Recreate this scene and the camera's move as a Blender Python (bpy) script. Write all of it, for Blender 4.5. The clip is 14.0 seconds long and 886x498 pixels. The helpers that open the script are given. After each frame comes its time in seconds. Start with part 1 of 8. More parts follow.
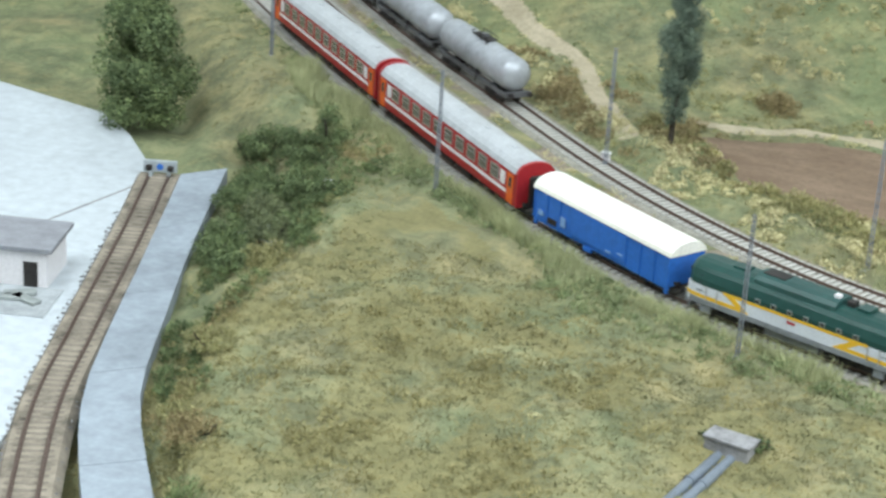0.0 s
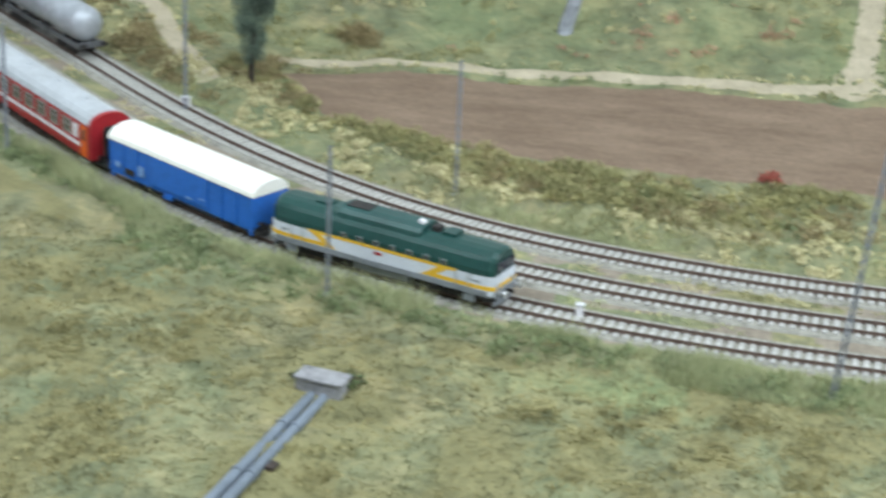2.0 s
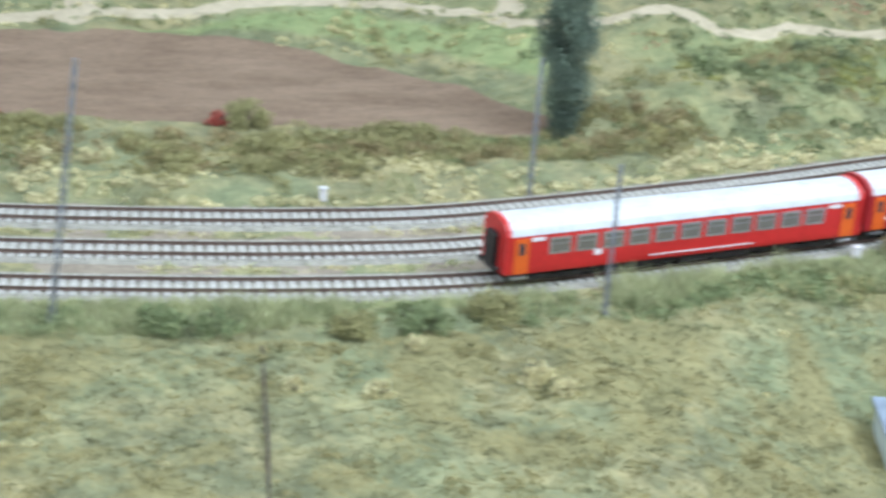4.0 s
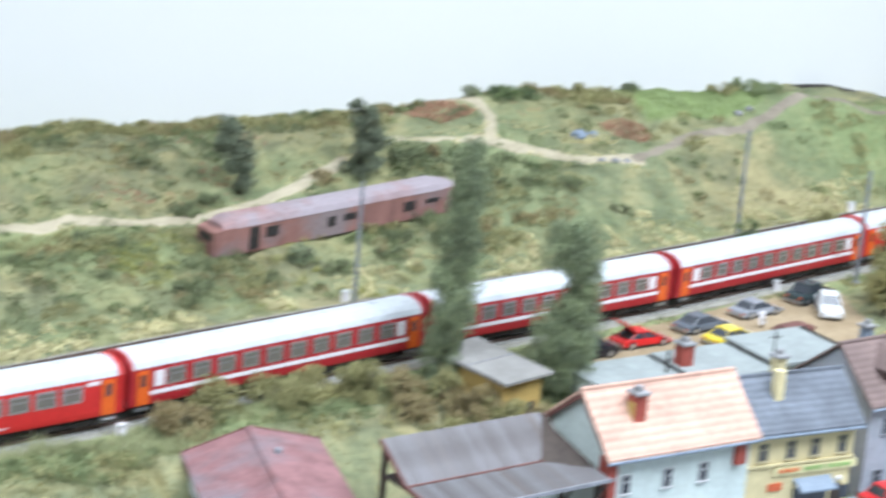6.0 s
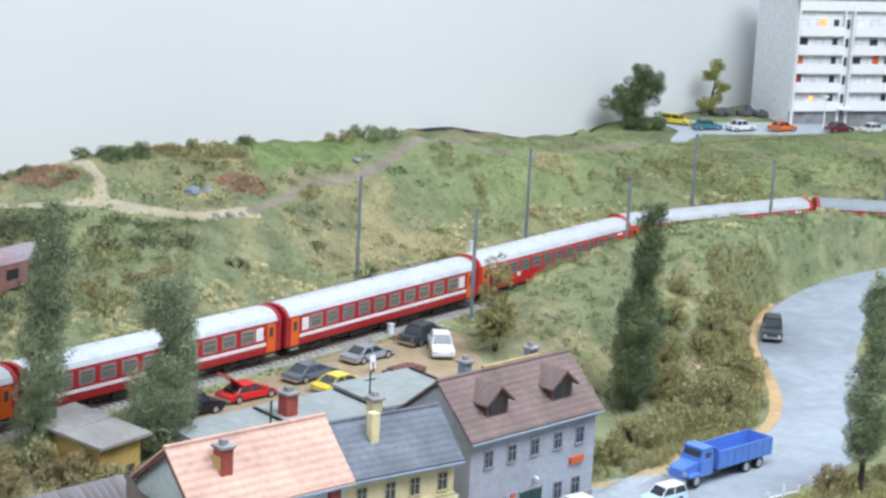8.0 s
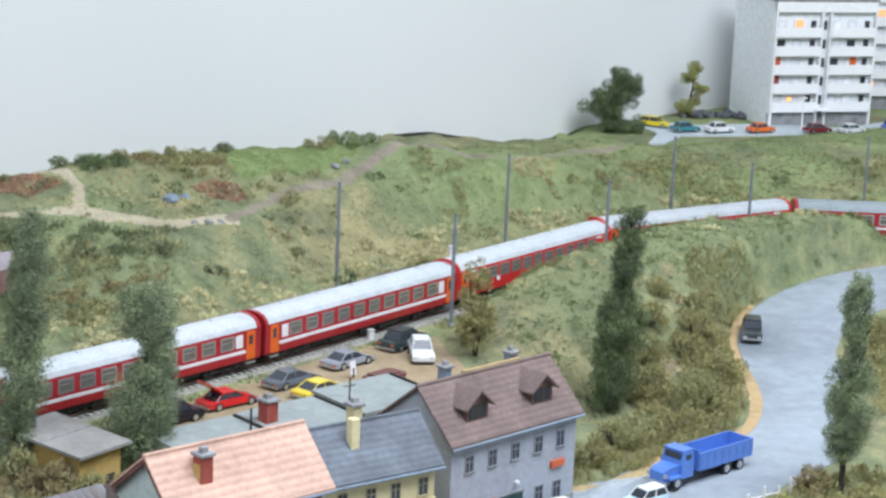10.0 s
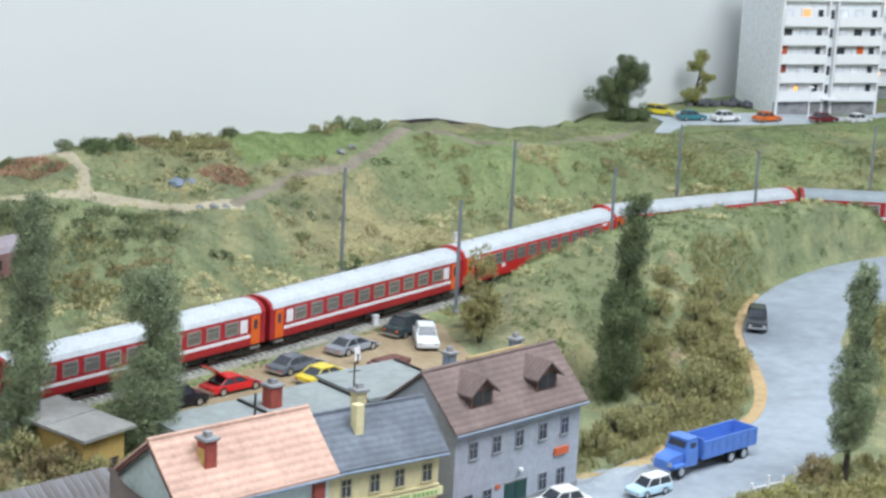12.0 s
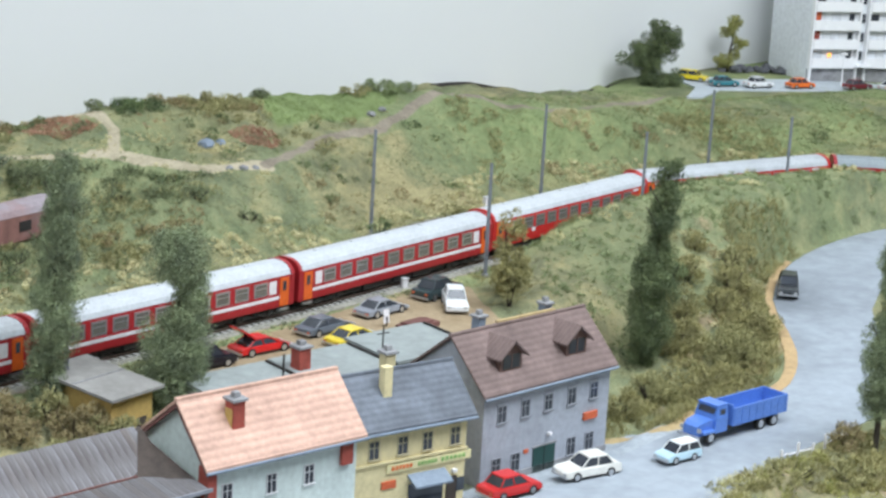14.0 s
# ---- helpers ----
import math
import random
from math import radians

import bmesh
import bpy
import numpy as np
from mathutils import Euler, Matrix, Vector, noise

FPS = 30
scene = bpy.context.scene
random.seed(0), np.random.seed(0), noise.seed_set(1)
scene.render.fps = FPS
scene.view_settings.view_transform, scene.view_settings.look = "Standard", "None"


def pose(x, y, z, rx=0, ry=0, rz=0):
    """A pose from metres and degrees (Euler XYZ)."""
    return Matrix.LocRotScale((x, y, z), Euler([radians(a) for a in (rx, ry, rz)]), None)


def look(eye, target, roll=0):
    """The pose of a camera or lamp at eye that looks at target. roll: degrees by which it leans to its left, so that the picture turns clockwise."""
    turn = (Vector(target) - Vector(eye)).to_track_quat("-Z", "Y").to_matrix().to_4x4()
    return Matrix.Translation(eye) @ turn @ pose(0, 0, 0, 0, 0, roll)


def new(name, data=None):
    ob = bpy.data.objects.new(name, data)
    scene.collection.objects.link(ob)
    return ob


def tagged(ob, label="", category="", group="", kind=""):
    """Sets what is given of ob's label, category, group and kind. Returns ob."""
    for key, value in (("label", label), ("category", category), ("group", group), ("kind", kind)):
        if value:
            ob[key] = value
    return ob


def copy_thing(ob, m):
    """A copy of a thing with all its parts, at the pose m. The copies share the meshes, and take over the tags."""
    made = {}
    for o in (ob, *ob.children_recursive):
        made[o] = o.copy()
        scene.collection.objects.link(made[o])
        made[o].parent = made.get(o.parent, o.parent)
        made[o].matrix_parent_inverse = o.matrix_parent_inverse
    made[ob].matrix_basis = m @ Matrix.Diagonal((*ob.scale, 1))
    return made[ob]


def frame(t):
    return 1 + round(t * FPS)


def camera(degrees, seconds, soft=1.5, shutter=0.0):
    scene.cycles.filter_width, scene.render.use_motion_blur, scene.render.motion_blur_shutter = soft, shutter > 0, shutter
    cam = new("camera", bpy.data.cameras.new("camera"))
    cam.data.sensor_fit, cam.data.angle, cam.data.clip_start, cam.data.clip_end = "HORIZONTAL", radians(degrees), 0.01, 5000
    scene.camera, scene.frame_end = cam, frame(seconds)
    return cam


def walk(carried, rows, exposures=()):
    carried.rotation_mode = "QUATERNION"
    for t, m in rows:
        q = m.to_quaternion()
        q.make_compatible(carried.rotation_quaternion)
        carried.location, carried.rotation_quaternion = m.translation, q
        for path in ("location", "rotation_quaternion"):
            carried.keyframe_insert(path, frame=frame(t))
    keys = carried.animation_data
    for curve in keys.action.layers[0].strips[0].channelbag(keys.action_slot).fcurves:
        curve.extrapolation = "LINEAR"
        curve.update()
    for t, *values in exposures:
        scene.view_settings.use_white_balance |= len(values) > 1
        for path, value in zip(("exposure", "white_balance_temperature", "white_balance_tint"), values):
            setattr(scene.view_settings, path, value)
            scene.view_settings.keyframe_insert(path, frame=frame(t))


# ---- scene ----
# ---- camera ----
cam = camera(24.60, 14.0, soft=2.7, shutter=0.5)
# seconds, eye in metres, heading to the left of +y, pitch, lean in degrees
PATH = [
    (0, -0.0646, -1.2292, 0.5762, 19.411, -22.205, 3.676),
    (0.5, -0.0603, -1.2144, 0.5690, 18.234, -22.226, 2.942),
    (1, -0.0560, -1.1996, 0.5618, 15.767, -22.317, 2.457),
    (1.5, -0.0517, -1.1848, 0.5546, 11.893, -22.486, 2.189),
    (2, -0.0361, -1.1802, 0.5547, 8.363, -22.988, 2.711),
    (2.5, -0.0177, -1.1781, 0.5567, 4.453, -23.326, 3.045),
    (3, 0.0008, -1.1761, 0.5586, -1.182, -24.000, 2.772),
    (3.2, 0.0082, -1.1753, 0.5594, -3.550, -24.232, 2.662),
    (5.3, 0.1148, -1.1451, 0.4806, -22.472, -18.323, 5.874),
    (5.5, 0.1294, -1.1514, 0.4801, -23.926, -17.278, 5.103),
    (6, 0.1659, -1.1669, 0.4790, -28.278, -14.944, 4.833),
    (6.5, 0.2024, -1.1824, 0.4779, -31.539, -13.988, 3.822),
    (7, 0.2232, -1.1904, 0.4767, -34.304, -13.701, 3.640),
    (7.5, 0.2334, -1.1933, 0.4756, -36.427, -12.718, 3.445),
    (8, 0.2436, -1.1962, 0.4744, -36.813, -12.701, 2.984),
    (8.2, 0.2476, -1.1974, 0.4739, -36.867, -12.689, 3.174),
    (10.5, 0.2451, -1.1980, 0.4754, -37.393, -12.493, 2.370),
    (11, 0.2446, -1.1981, 0.4757, -37.609, -12.381, 2.651),
    (11.5, 0.2454, -1.1967, 0.4746, -37.580, -12.564, 2.798),
    (12, 0.2462, -1.1952, 0.4735, -37.228, -12.913, 2.907),
    (12.5, 0.2470, -1.1938, 0.4725, -36.929, -13.050, 2.914),
    (13, 0.2478, -1.1924, 0.4714, -37.022, -13.178, 3.015),
    (13.5, 0.2487, -1.1910, 0.4703, -36.767, -13.661, 3.144),
    (14, 0.2495, -1.1895, 0.4692, -36.445, -13.910, 3.273),
]


def row_pose(x, y, z, heading, pitch, lean):
    h, p = radians(heading), radians(pitch)
    ahead = Vector((-math.sin(h) * math.cos(p), math.cos(h) * math.cos(p), math.sin(p)))
    return look(Vector((x, y, z)), Vector((x, y, z)) + ahead, lean)


walk(cam, [(t, row_pose(*v)) for t, *v in PATH], exposures=[(0, -0.05, 6420, 8), (2.0, -0.13, 6140, 9), (3.2, -0.01, 5860, 12), (5.3, 0.10, 5900, 9), (6.0, 0.13, 6000, 13), (7.5, -0.08, 6100, 15), (8.2, -0.22, 6100, 15), (10.5, -0.29, 6140, 13), (14, -0.3, 6260, 12)])

# ---- light: a bright room with ceiling luminaires ----
world = bpy.data.worlds.new("room_air")
scene.world = world
world.use_nodes = True
world.node_tree.nodes["Background"].inputs[0].default_value = (0.86, 0.93, 1.0, 1)
world.node_tree.nodes["Background"].inputs[1].default_value = 0.5


def ceiling_lamp(x, y, z, sx, sy, watts):
    data = bpy.data.lights.new("ceiling_lamp", "AREA")
    data.shape, data.size, data.size_y, data.energy = "RECTANGLE", sx, sy, watts
    data.color = (0.90, 0.965, 1.0)
    ob = new("ceiling_lamp", data)
    ob.location = (x, y, z)
    return ob


for lx, ly, watts in ((-1.3, -0.60, 38), (0.4, -0.80, 27), (1.55, -0.80, 46), (2.5, -0.90, 32)):
    ceiling_lamp(lx, ly, 1.6, 1.2, 1.2, watts)

C = 0.01  # the layout is written in centimetres


# ---- building helpers ----
def at(x, y, z, rz=0, rx=0, ry=0):
    return pose(x * C, y * C, z * C, rx, ry, rz)


def mesh_of(name, bm, mat, smooth=False):
    me = bpy.data.meshes.new(name)
    bmesh.ops.scale(bm, vec=(C, C, C), verts=bm.verts)
    bm.normal_update()
    bm.to_mesh(me)
    bm.free()
    mats = mat if isinstance(mat, (list, tuple)) else [mat]
    for one in mats:
        me.materials.append(one)
    if smooth:
        me.shade_smooth()
    return me


def part(name, bm, mat, parent=None, label="", smooth=False, m=None):
    """Links a bmesh, in centimetres, as one mesh object under a thing or a part."""
    ob = new(name, mesh_of(name, bm, mat, smooth))
    if parent is not None:
        ob.parent = parent
    if m is not None:
        ob.matrix_basis = m
    if label:
        tagged(ob, label)
    return ob


def thing(name, m, label, category, group="", kind=""):
    ob = new(name)
    ob.empty_display_size = 0.01
    ob.matrix_basis = m
    return tagged(ob, label, category, group, kind)


def box(bm, x0, x1, y0, y1, z0, z1, bevel=0.0):
    r = bmesh.ops.create_cube(bm, size=1.0)
    vs = r["verts"]
    for v in vs:
        v.co = Vector((x0 + (v.co.x + 0.5) * (x1 - x0), y0 + (v.co.y + 0.5) * (y1 - y0), z0 + (v.co.z + 0.5) * (z1 - z0)))
    if bevel:
        es = list({e for v in vs for e in v.link_edges})
        bmesh.ops.bevel(bm, geom=es, offset=bevel, segments=2, affect="EDGES", profile=0.6)
    return vs


def boxed(*a, **k):
    bm = bmesh.new()
    box(bm, *a, **k)
    return bm


def rod(bm, p, q, r0, r1=None, sides=8):
    """A tapered rod from p to q."""
    p, q = Vector(p), Vector(q)
    d = q - p
    turn = d.to_track_quat("Z", "Y").to_matrix().to_4x4()
    m = Matrix.Translation((p + q) / 2) @ turn
    bmesh.ops.create_cone(bm, cap_ends=True, segments=sides, radius1=r0, radius2=r0 if r1 is None else r1, depth=d.length, matrix=m)


def prism(bm, outline, axis, a, b):
    """A flat outline drawn along an axis from a to b: for 'x' the outline is (y, z), for 'y' (x, z), for 'z' (x, y)."""
    def place(u, v, w):
        return {"x": (w, u, v), "y": (u, w, v), "z": (u, v, w)}[axis]
    lo = [bm.verts.new(place(u, v, a)) for u, v in outline]
    hi = [bm.verts.new(place(u, v, b)) for u, v in outline]
    n = len(outline)
    fs = [bm.faces.new(lo[::-1]), bm.faces.new(hi)]
    for i in range(n):
        fs.append(bm.faces.new((lo[i], lo[(i + 1) % n], hi[(i + 1) % n], hi[i])))
    bmesh.ops.recalc_face_normals(bm, faces=fs)
    return fs


# ---- materials ----
def material(name, rough=0.7, metal=0.0, spec=0.4):
    mat = bpy.data.materials.new(name)
    mat.use_nodes = True
    b = mat.node_tree.nodes["Principled BSDF"]
    b.inputs["Roughness"].default_value = rough
    b.inputs["Metallic"].default_value = metal
    b.inputs["Specular IOR Level"].default_value = spec
    return mat, mat.node_tree, b


def link(nt, a, b):
    nt.links.new(a, b)


def noise_node(nt, scale, detail=4.0, rough=0.6, stretch=None, space="Object"):
    tc = nt.nodes.new("ShaderNodeTexCoord")
    n = nt.nodes.new("ShaderNodeTexNoise")
    n.inputs["Scale"].default_value, n.inputs["Detail"].default_value, n.inputs["Roughness"].default_value = scale, detail, rough
    if stretch:
        mp = nt.nodes.new("ShaderNodeMapping")
        mp.inputs["Scale"].default_value = stretch
        link(nt, tc.outputs[space], mp.inputs[0])
        link(nt, mp.outputs[0], n.inputs["Vector"])
    else:
        link(nt, tc.outputs[space], n.inputs["Vector"])
    return n


def ramp(nt, src, stops):
    r = nt.nodes.new("ShaderNodeValToRGB")
    els = r.color_ramp.elements
    while len(els) < len(stops):
        els.new(0.5)
    for e, (p, c) in zip(els, stops):
        e.position, e.color = p, (*c, 1)
    link(nt, src, r.inputs[0])
    return r


def mixed(nt, fac, a, b, mode="MIX"):
    n = nt.nodes.new("ShaderNodeMix")
    n.data_type, n.blend_type = "RGBA", mode
    for sock, v in ((n.inputs[0], fac), (n.inputs[6], a), (n.inputs[7], b)):
        if isinstance(v, (int, float)):
            sock.default_value = v
        elif isinstance(v, tuple):
            sock.default_value = (*v, 1)
        else:
            link(nt, v, sock)
    return n.outputs[2]


def bumped(nt, b, src, strength, dist):
    n = nt.nodes.new("ShaderNodeBump")
    n.inputs["Strength"].default_value, n.inputs["Distance"].default_value = strength, dist
    link(nt, src, n.inputs["Height"])
    link(nt, n.outputs[0], b.inputs["Normal"])


def painted(name, col, rough=0.5, metal=0.0, vary=0.18, scale=60.0, dirt=None, bump=0.15, stretch=None, spec=0.4):
    """Paint or plastic: fine grain over wide stains, a little relief."""
    mat, nt, b = material(name, rough, metal, spec)
    wide, fine = noise_node(nt, scale, 5.0, 0.65, stretch), noise_node(nt, scale * 9, 3.0)
    dark = dirt or tuple(c * (1 - 1.6 * vary) for c in col)
    light = tuple(min(1, c * (1 + vary)) for c in col)
    a = ramp(nt, wide.outputs[0], [(0.3, dark), (0.52, col), (0.75, light)])
    f = ramp(nt, fine.outputs[0], [(0.3, (0.86, 0.86, 0.86)), (0.7, (1.06, 1.06, 1.06))])
    link(nt, mixed(nt, 1.0, a.outputs[0], f.outputs[0], "MULTIPLY"), b.inputs["Base Color"])
    bumped(nt, b, fine.outputs[0], bump, 0.0006)
    return mat


def flaking(name, paint, bare, share, size=13):
    """Faded paint that has flaked off in sheets down to lilac grey metal, with rust runs."""
    mat, nt, b = material(name, 0.8)
    flake, run, fine = noise_node(nt, size, 5, 0.6), noise_node(nt, 60, 4, 0.6, (1, 1, 0.25)), noise_node(nt, 260, 3)
    k = ramp(nt, flake.outputs[0], [(share - 0.06, (0, 0, 0)), (share + 0.06, (1, 1, 1))])
    r = ramp(nt, run.outputs[0], [(0.3, tuple(c * 0.72 for c in paint)), (0.5, paint), (0.72, tuple(c * 1.25 for c in paint))])
    col = mixed(nt, k.outputs[0], r.outputs[0], bare)
    f = ramp(nt, fine.outputs[0], [(0.3, (0.85, 0.85, 0.85)), (0.7, (1.08, 1.08, 1.08))])
    link(nt, mixed(nt, 1.0, col, f.outputs[0], "MULTIPLY"), b.inputs["Base Color"])
    bumped(nt, b, run.outputs[0], 0.4, 0.0008)
    return mat


# ---- the plan: centreline of the front track, from the plaza end to the block end ----
def curve_through(pts, step=1.0):
    """Catmull-Rom through the points, sampled about every step centimetres."""
    p = np.array([2 * np.array(pts[0]) - pts[1], *pts, 2 * np.array(pts[-1]) - pts[-2]], float)
    out = []
    for a, b, c, d in zip(p, p[1:], p[2:], p[3:]):
        n = max(2, int(np.linalg.norm(c - b) / step))
        for t in np.linspace(0, 1, n, endpoint=False):
            out.append(0.5 * (2 * b + (c - a) * t + (2 * a - 5 * b + 4 * c - d) * t * t + (3 * b - a - 3 * c + d) * t**3))
    out.append(p[-2])
    return np.array(out)


LINE = curve_through([(-112, 86), (-88, 58.5), (-68.5, 38.6), (-55, 25.4), (-42, 15.2), (-30, 8.3), (-18, 4.0), (-4, 1.3), (10, 0.2), (22, -0.1), (34, 0.8), (56, 6.0),
                      (73, 11.2), (90, 16), (107, 20.4), (121, 24.3), (138, 29.4), (152, 33.8), (165, 37.2), (176, 38.3), (188, 37.2), (199, 32.8), (209, 25.5), (217, 15)])
# even steps along it
seg = np.r_[0, np.cumsum(np.linalg.norm(np.diff(LINE, axis=0), axis=1))]
ARC = np.arange(0, seg[-1], 0.5)
LINE = np.stack([np.interp(ARC, seg, LINE[:, k]) for k in (0, 1)], 1)
for _ in range(30):
    LINE[1:-1] = 0.25 * LINE[:-2] + 0.5 * LINE[1:-1] + 0.25 * LINE[2:]
TAN = np.gradient(LINE, axis=0)
TAN /= np.linalg.norm(TAN, axis=1)[:, None]
NRM = np.stack([-TAN[:, 1], TAN[:, 0]], 1)
GAP = 5.65  # from one track to the next


def along(s, off=0.0):
    """Place and heading in degrees at s centimetres along the front track, off to its far side."""
    i = min(max(s / 0.5, 0), len(LINE) - 1.001)
    k, f = int(i), i - int(i)
    p = LINE[k] * (1 - f) + LINE[k + 1] * f + off * NRM[k]
    return p[0], p[1], math.degrees(math.atan2(TAN[k, 1], TAN[k, 0]))


def arc_at(x):
    return float(ARC[np.argmin(np.abs(LINE[:, 0] - x))])


def smooth(a, b, v):
    t = np.clip((v - a) / (b - a), 0, 1)
    return t * t * (3 - 2 * t)


def bell(x, y, cx, cy, rx, ry):
    return np.exp(-(((x - cx) / rx) ** 2) - ((y - cy) / ry) ** 2)


def off_line(x, y):
    """Signed distance from the front track, positive on its far side."""
    x, y = np.atleast_1d(np.asarray(x, float)), np.atleast_1d(np.asarray(y, float))
    pts, out = np.stack([x.ravel(), y.ravel()], 1), np.empty(x.size)
    ln, nr = LINE[::3], NRM[::3]
    for i in range(0, len(pts), 40000):
        q = pts[i : i + 40000]
        k = np.argmin((q[:, :1] - ln[:, 0]) ** 2 + (q[:, 1:] - ln[:, 1]) ** 2, axis=1)
        out[i : i + 40000] = ((q - ln[k]) * nr[k]).sum(1)
    return out.reshape(x.shape)


def path_dist(x, y, pts, zs=None):
    """Distance from a polyline, and the value zs carried along it."""
    x, y = np.asarray(x, float), np.asarray(y, float)
    best, val = np.full(x.shape, 1e9), np.zeros(x.shape)
    for i in range(len(pts) - 1):
        (ax, ay), (bx, by) = pts[i], pts[i + 1]
        t = np.clip(((x - ax) * (bx - ax) + (y - ay) * (by - ay)) / ((bx - ax) ** 2 + (by - ay) ** 2), 0, 1)
        d = np.hypot(x - ax - t * (bx - ax), y - ay - t * (by - ay))
        near = d < best
        best = np.where(near, d, best)
        if zs is not None:
            val = np.where(near, zs[i] * (1 - t) + zs[i + 1] * t, val)
    return best, val


def wall_y(x):
    return 82 + 0.16 * np.maximum(0, np.asarray(x, float) - 172)


STREET = -5.5
# brink of the hollow at the plaza end
RIM_Y = (-44, -28, -18, -9, -4, 8, 19, 28, 38, 60)
RIM_X = (-47.5, -55.2, -59.5, -63.2, -64.4, -64.4, -64.3, -64.5, -68, -82)
ROAD = [(218, 14), (200, 19.5), (188, 20.5), (176, 17.5), (166, 10.5), (160.5, 3.5), (154, -4), (146, -9.5), (134, -12), (112, -18), (90, -21), (60, -24)]
ROAD_Z = [-0.8, -1.2, -1.8, -2.6, -3.3, -3.8, -4.3, -4.8, -5.3, STREET, STREET, STREET]
ROAD_W = [6, 6, 6, 5.2, 4.4, 4.2, 4.6, 5.0, 5.0, 6, 6, 6]
ROAD_W = list(np.interp(np.linspace(0, 11, len(curve_through(ROAD, 3.0))), range(12), ROAD_W))
ROAD_Z = list(np.interp(np.linspace(0, 11, len(ROAD_W)), range(12), ROAD_Z))
ROAD = [tuple(p) for p in curve_through(ROAD, 3.0)]


def height(x, y):
    """Height of the modelled land, in centimetres over the rail heads."""
    x, y = np.atleast_1d(np.asarray(x, float)), np.atleast_1d(np.asarray(y, float))
    d = off_line(x, y)
    bed = -0.42
    # far side: gentle fields at the plaza end, a steep bank towards the block
    e = np.maximum(d - 14.2, 0)
    field = 0.9 * smooth(0, 2.5, e) + 0.3 * smooth(4, 24, e) + 2.6 * smooth(26, 46, e)
    bank = 1.0 * smooth(0, 3, e) + 4.8 * smooth(1.5, 10, e) + 2.6 * smooth(9, 26, e)
    mid = 0.8 * smooth(0, 4, e) + 2.2 * smooth(4, 13, e) + 4.2 * smooth(15, 30, e)
    k1, k2 = smooth(30, 62, x), smooth(96, 124, x)
    far = (field * (1 - k1) + mid * k1) * (1 - k2) + bank * k2
    crest = 1.9 * bell(x, y, 122, 63, 22, 8) + 2.3 * bell(x, y, 156, 65, 18, 9) - 1.4 * bell(x, y, 52, 60, 22, 18)
    far = far + (crest + 2.2 * bell(x, y, 187, 84, 12, 12) * -1.0) * smooth(3, 14, e)
    lot = smooth(66, 71, y) * smooth(198, 204, x)
    slope_r = 0.9 * smooth(0, 3, e) + 4.3 * smooth(3, 19, e)
    k3 = smooth(182, 206, x)
    far = far * (1 - k3) + slope_r * k3
    far = far * (1 - lot) + 4.75 * lot
    rim_z = np.interp(x, [160, 163, 167, 171.7, 175.6, 179.7, 184, 189, 192.5, 196, 199, 204, 208], [5.4, 6.0, 6.7, 6.9, 6.75, 5.95, 5.1, 4.2, 3.7, 3.75, 3.85, 4.1, 4.3])
    k_rim = smooth(67, 79, y - 0.16 * np.maximum(0, x - 172)) * smooth(164, 170, x) * smooth(207, 202, x)
    far = far - 7.0 * smooth(64, 80, y) * smooth(15, 45, x) * smooth(182, 160, x)
    far = far * (1 - k_rim) + rim_z * k_rim
    far = far + 5.5 * smooth(54, 80, y) * smooth(30, 0, x) * smooth(16, 26, d)
    # near side
    g = np.maximum(-d - 3.0, 0)
    meadow = -0.5 * smooth(0, 3, g) - 1.6 * smooth(6, 40, g) + 0.5 * bell(x, y, -25, -14, 26, 10)
    town = -0.4 * smooth(0, 2, g) - 4.7 * smooth(3.0, 15, g)
    shelf = -0.1 * smooth(0, 2, g) - 5.0 * smooth(13.5, 17, g)
    top = np.interp(x, [138, 146, 153, 160, 167, 180, 189, 202, 215], [2.6, 3.2, 3.9, 4.5, 4.95, 5.0, 4.5, 4.3, 4.2])
    hill = top * smooth(0, 2.2, g) - 0.6 * smooth(3, 9, g) - (top + 3.4) * smooth(6, 21, g)
    k4, k5, k6 = smooth(34, 58, x), smooth(94, 98, x), smooth(131, 146, x)
    near = meadow * (1 - k4) + town * k4
    near = near * (1 - k5) + shelf * k5
    near = near * (1 - k6) + hill * k6
    # the plaza end lies in a hollow beside the track
    edge = np.interp(y, [-40, -26.5, -14.6, -2.4, 27.6, 60], [-48, -58, -65.3, -69.7, -80, -94])
    rim = np.interp(y, RIM_Y, RIM_X)
    hollow = np.clip((rim - x) / (rim - edge - 0.3), 0, 1) ** 0.62 * smooth(3, 12, g)
    near = near * (1 - hollow) - (4.75 + 1.0 * smooth(edge - 2.5, edge - 5, x)) * hollow
    z = np.where(d > 5, far, near) + bed
    # the roadway is cut into it
    q, qz = path_dist(x, y, ROAD, ROAD_Z)
    k = smooth(8.6, 6.2, q) * (d < -3.2)
    z = z * (1 - k) + qz * k
    flat = smooth(STREET + 0.9, STREET, z) * (x > 20) * (d < 0)
    z = z * (1 - flat) + STREET * flat
    return z



# ---- ground materials ----
def wall_mat():
    mat, nt, b = material("white_wall_paint", 0.85, 0.0, 0.2)
    n = noise_node(nt, 2.0, 2, 0.4, (1, 1, 0.25))
    r = ramp(nt, n.outputs[0], [(0.2, (0.725, 0.735, 0.735)), (0.8, (0.76, 0.77, 0.77))])
    link(nt, r.outputs[0], b.inputs["Base Color"])
    fine = noise_node(nt, 120, 3)
    bumped(nt, b, fine.outputs[0], 0.06, 0.001)
    return mat


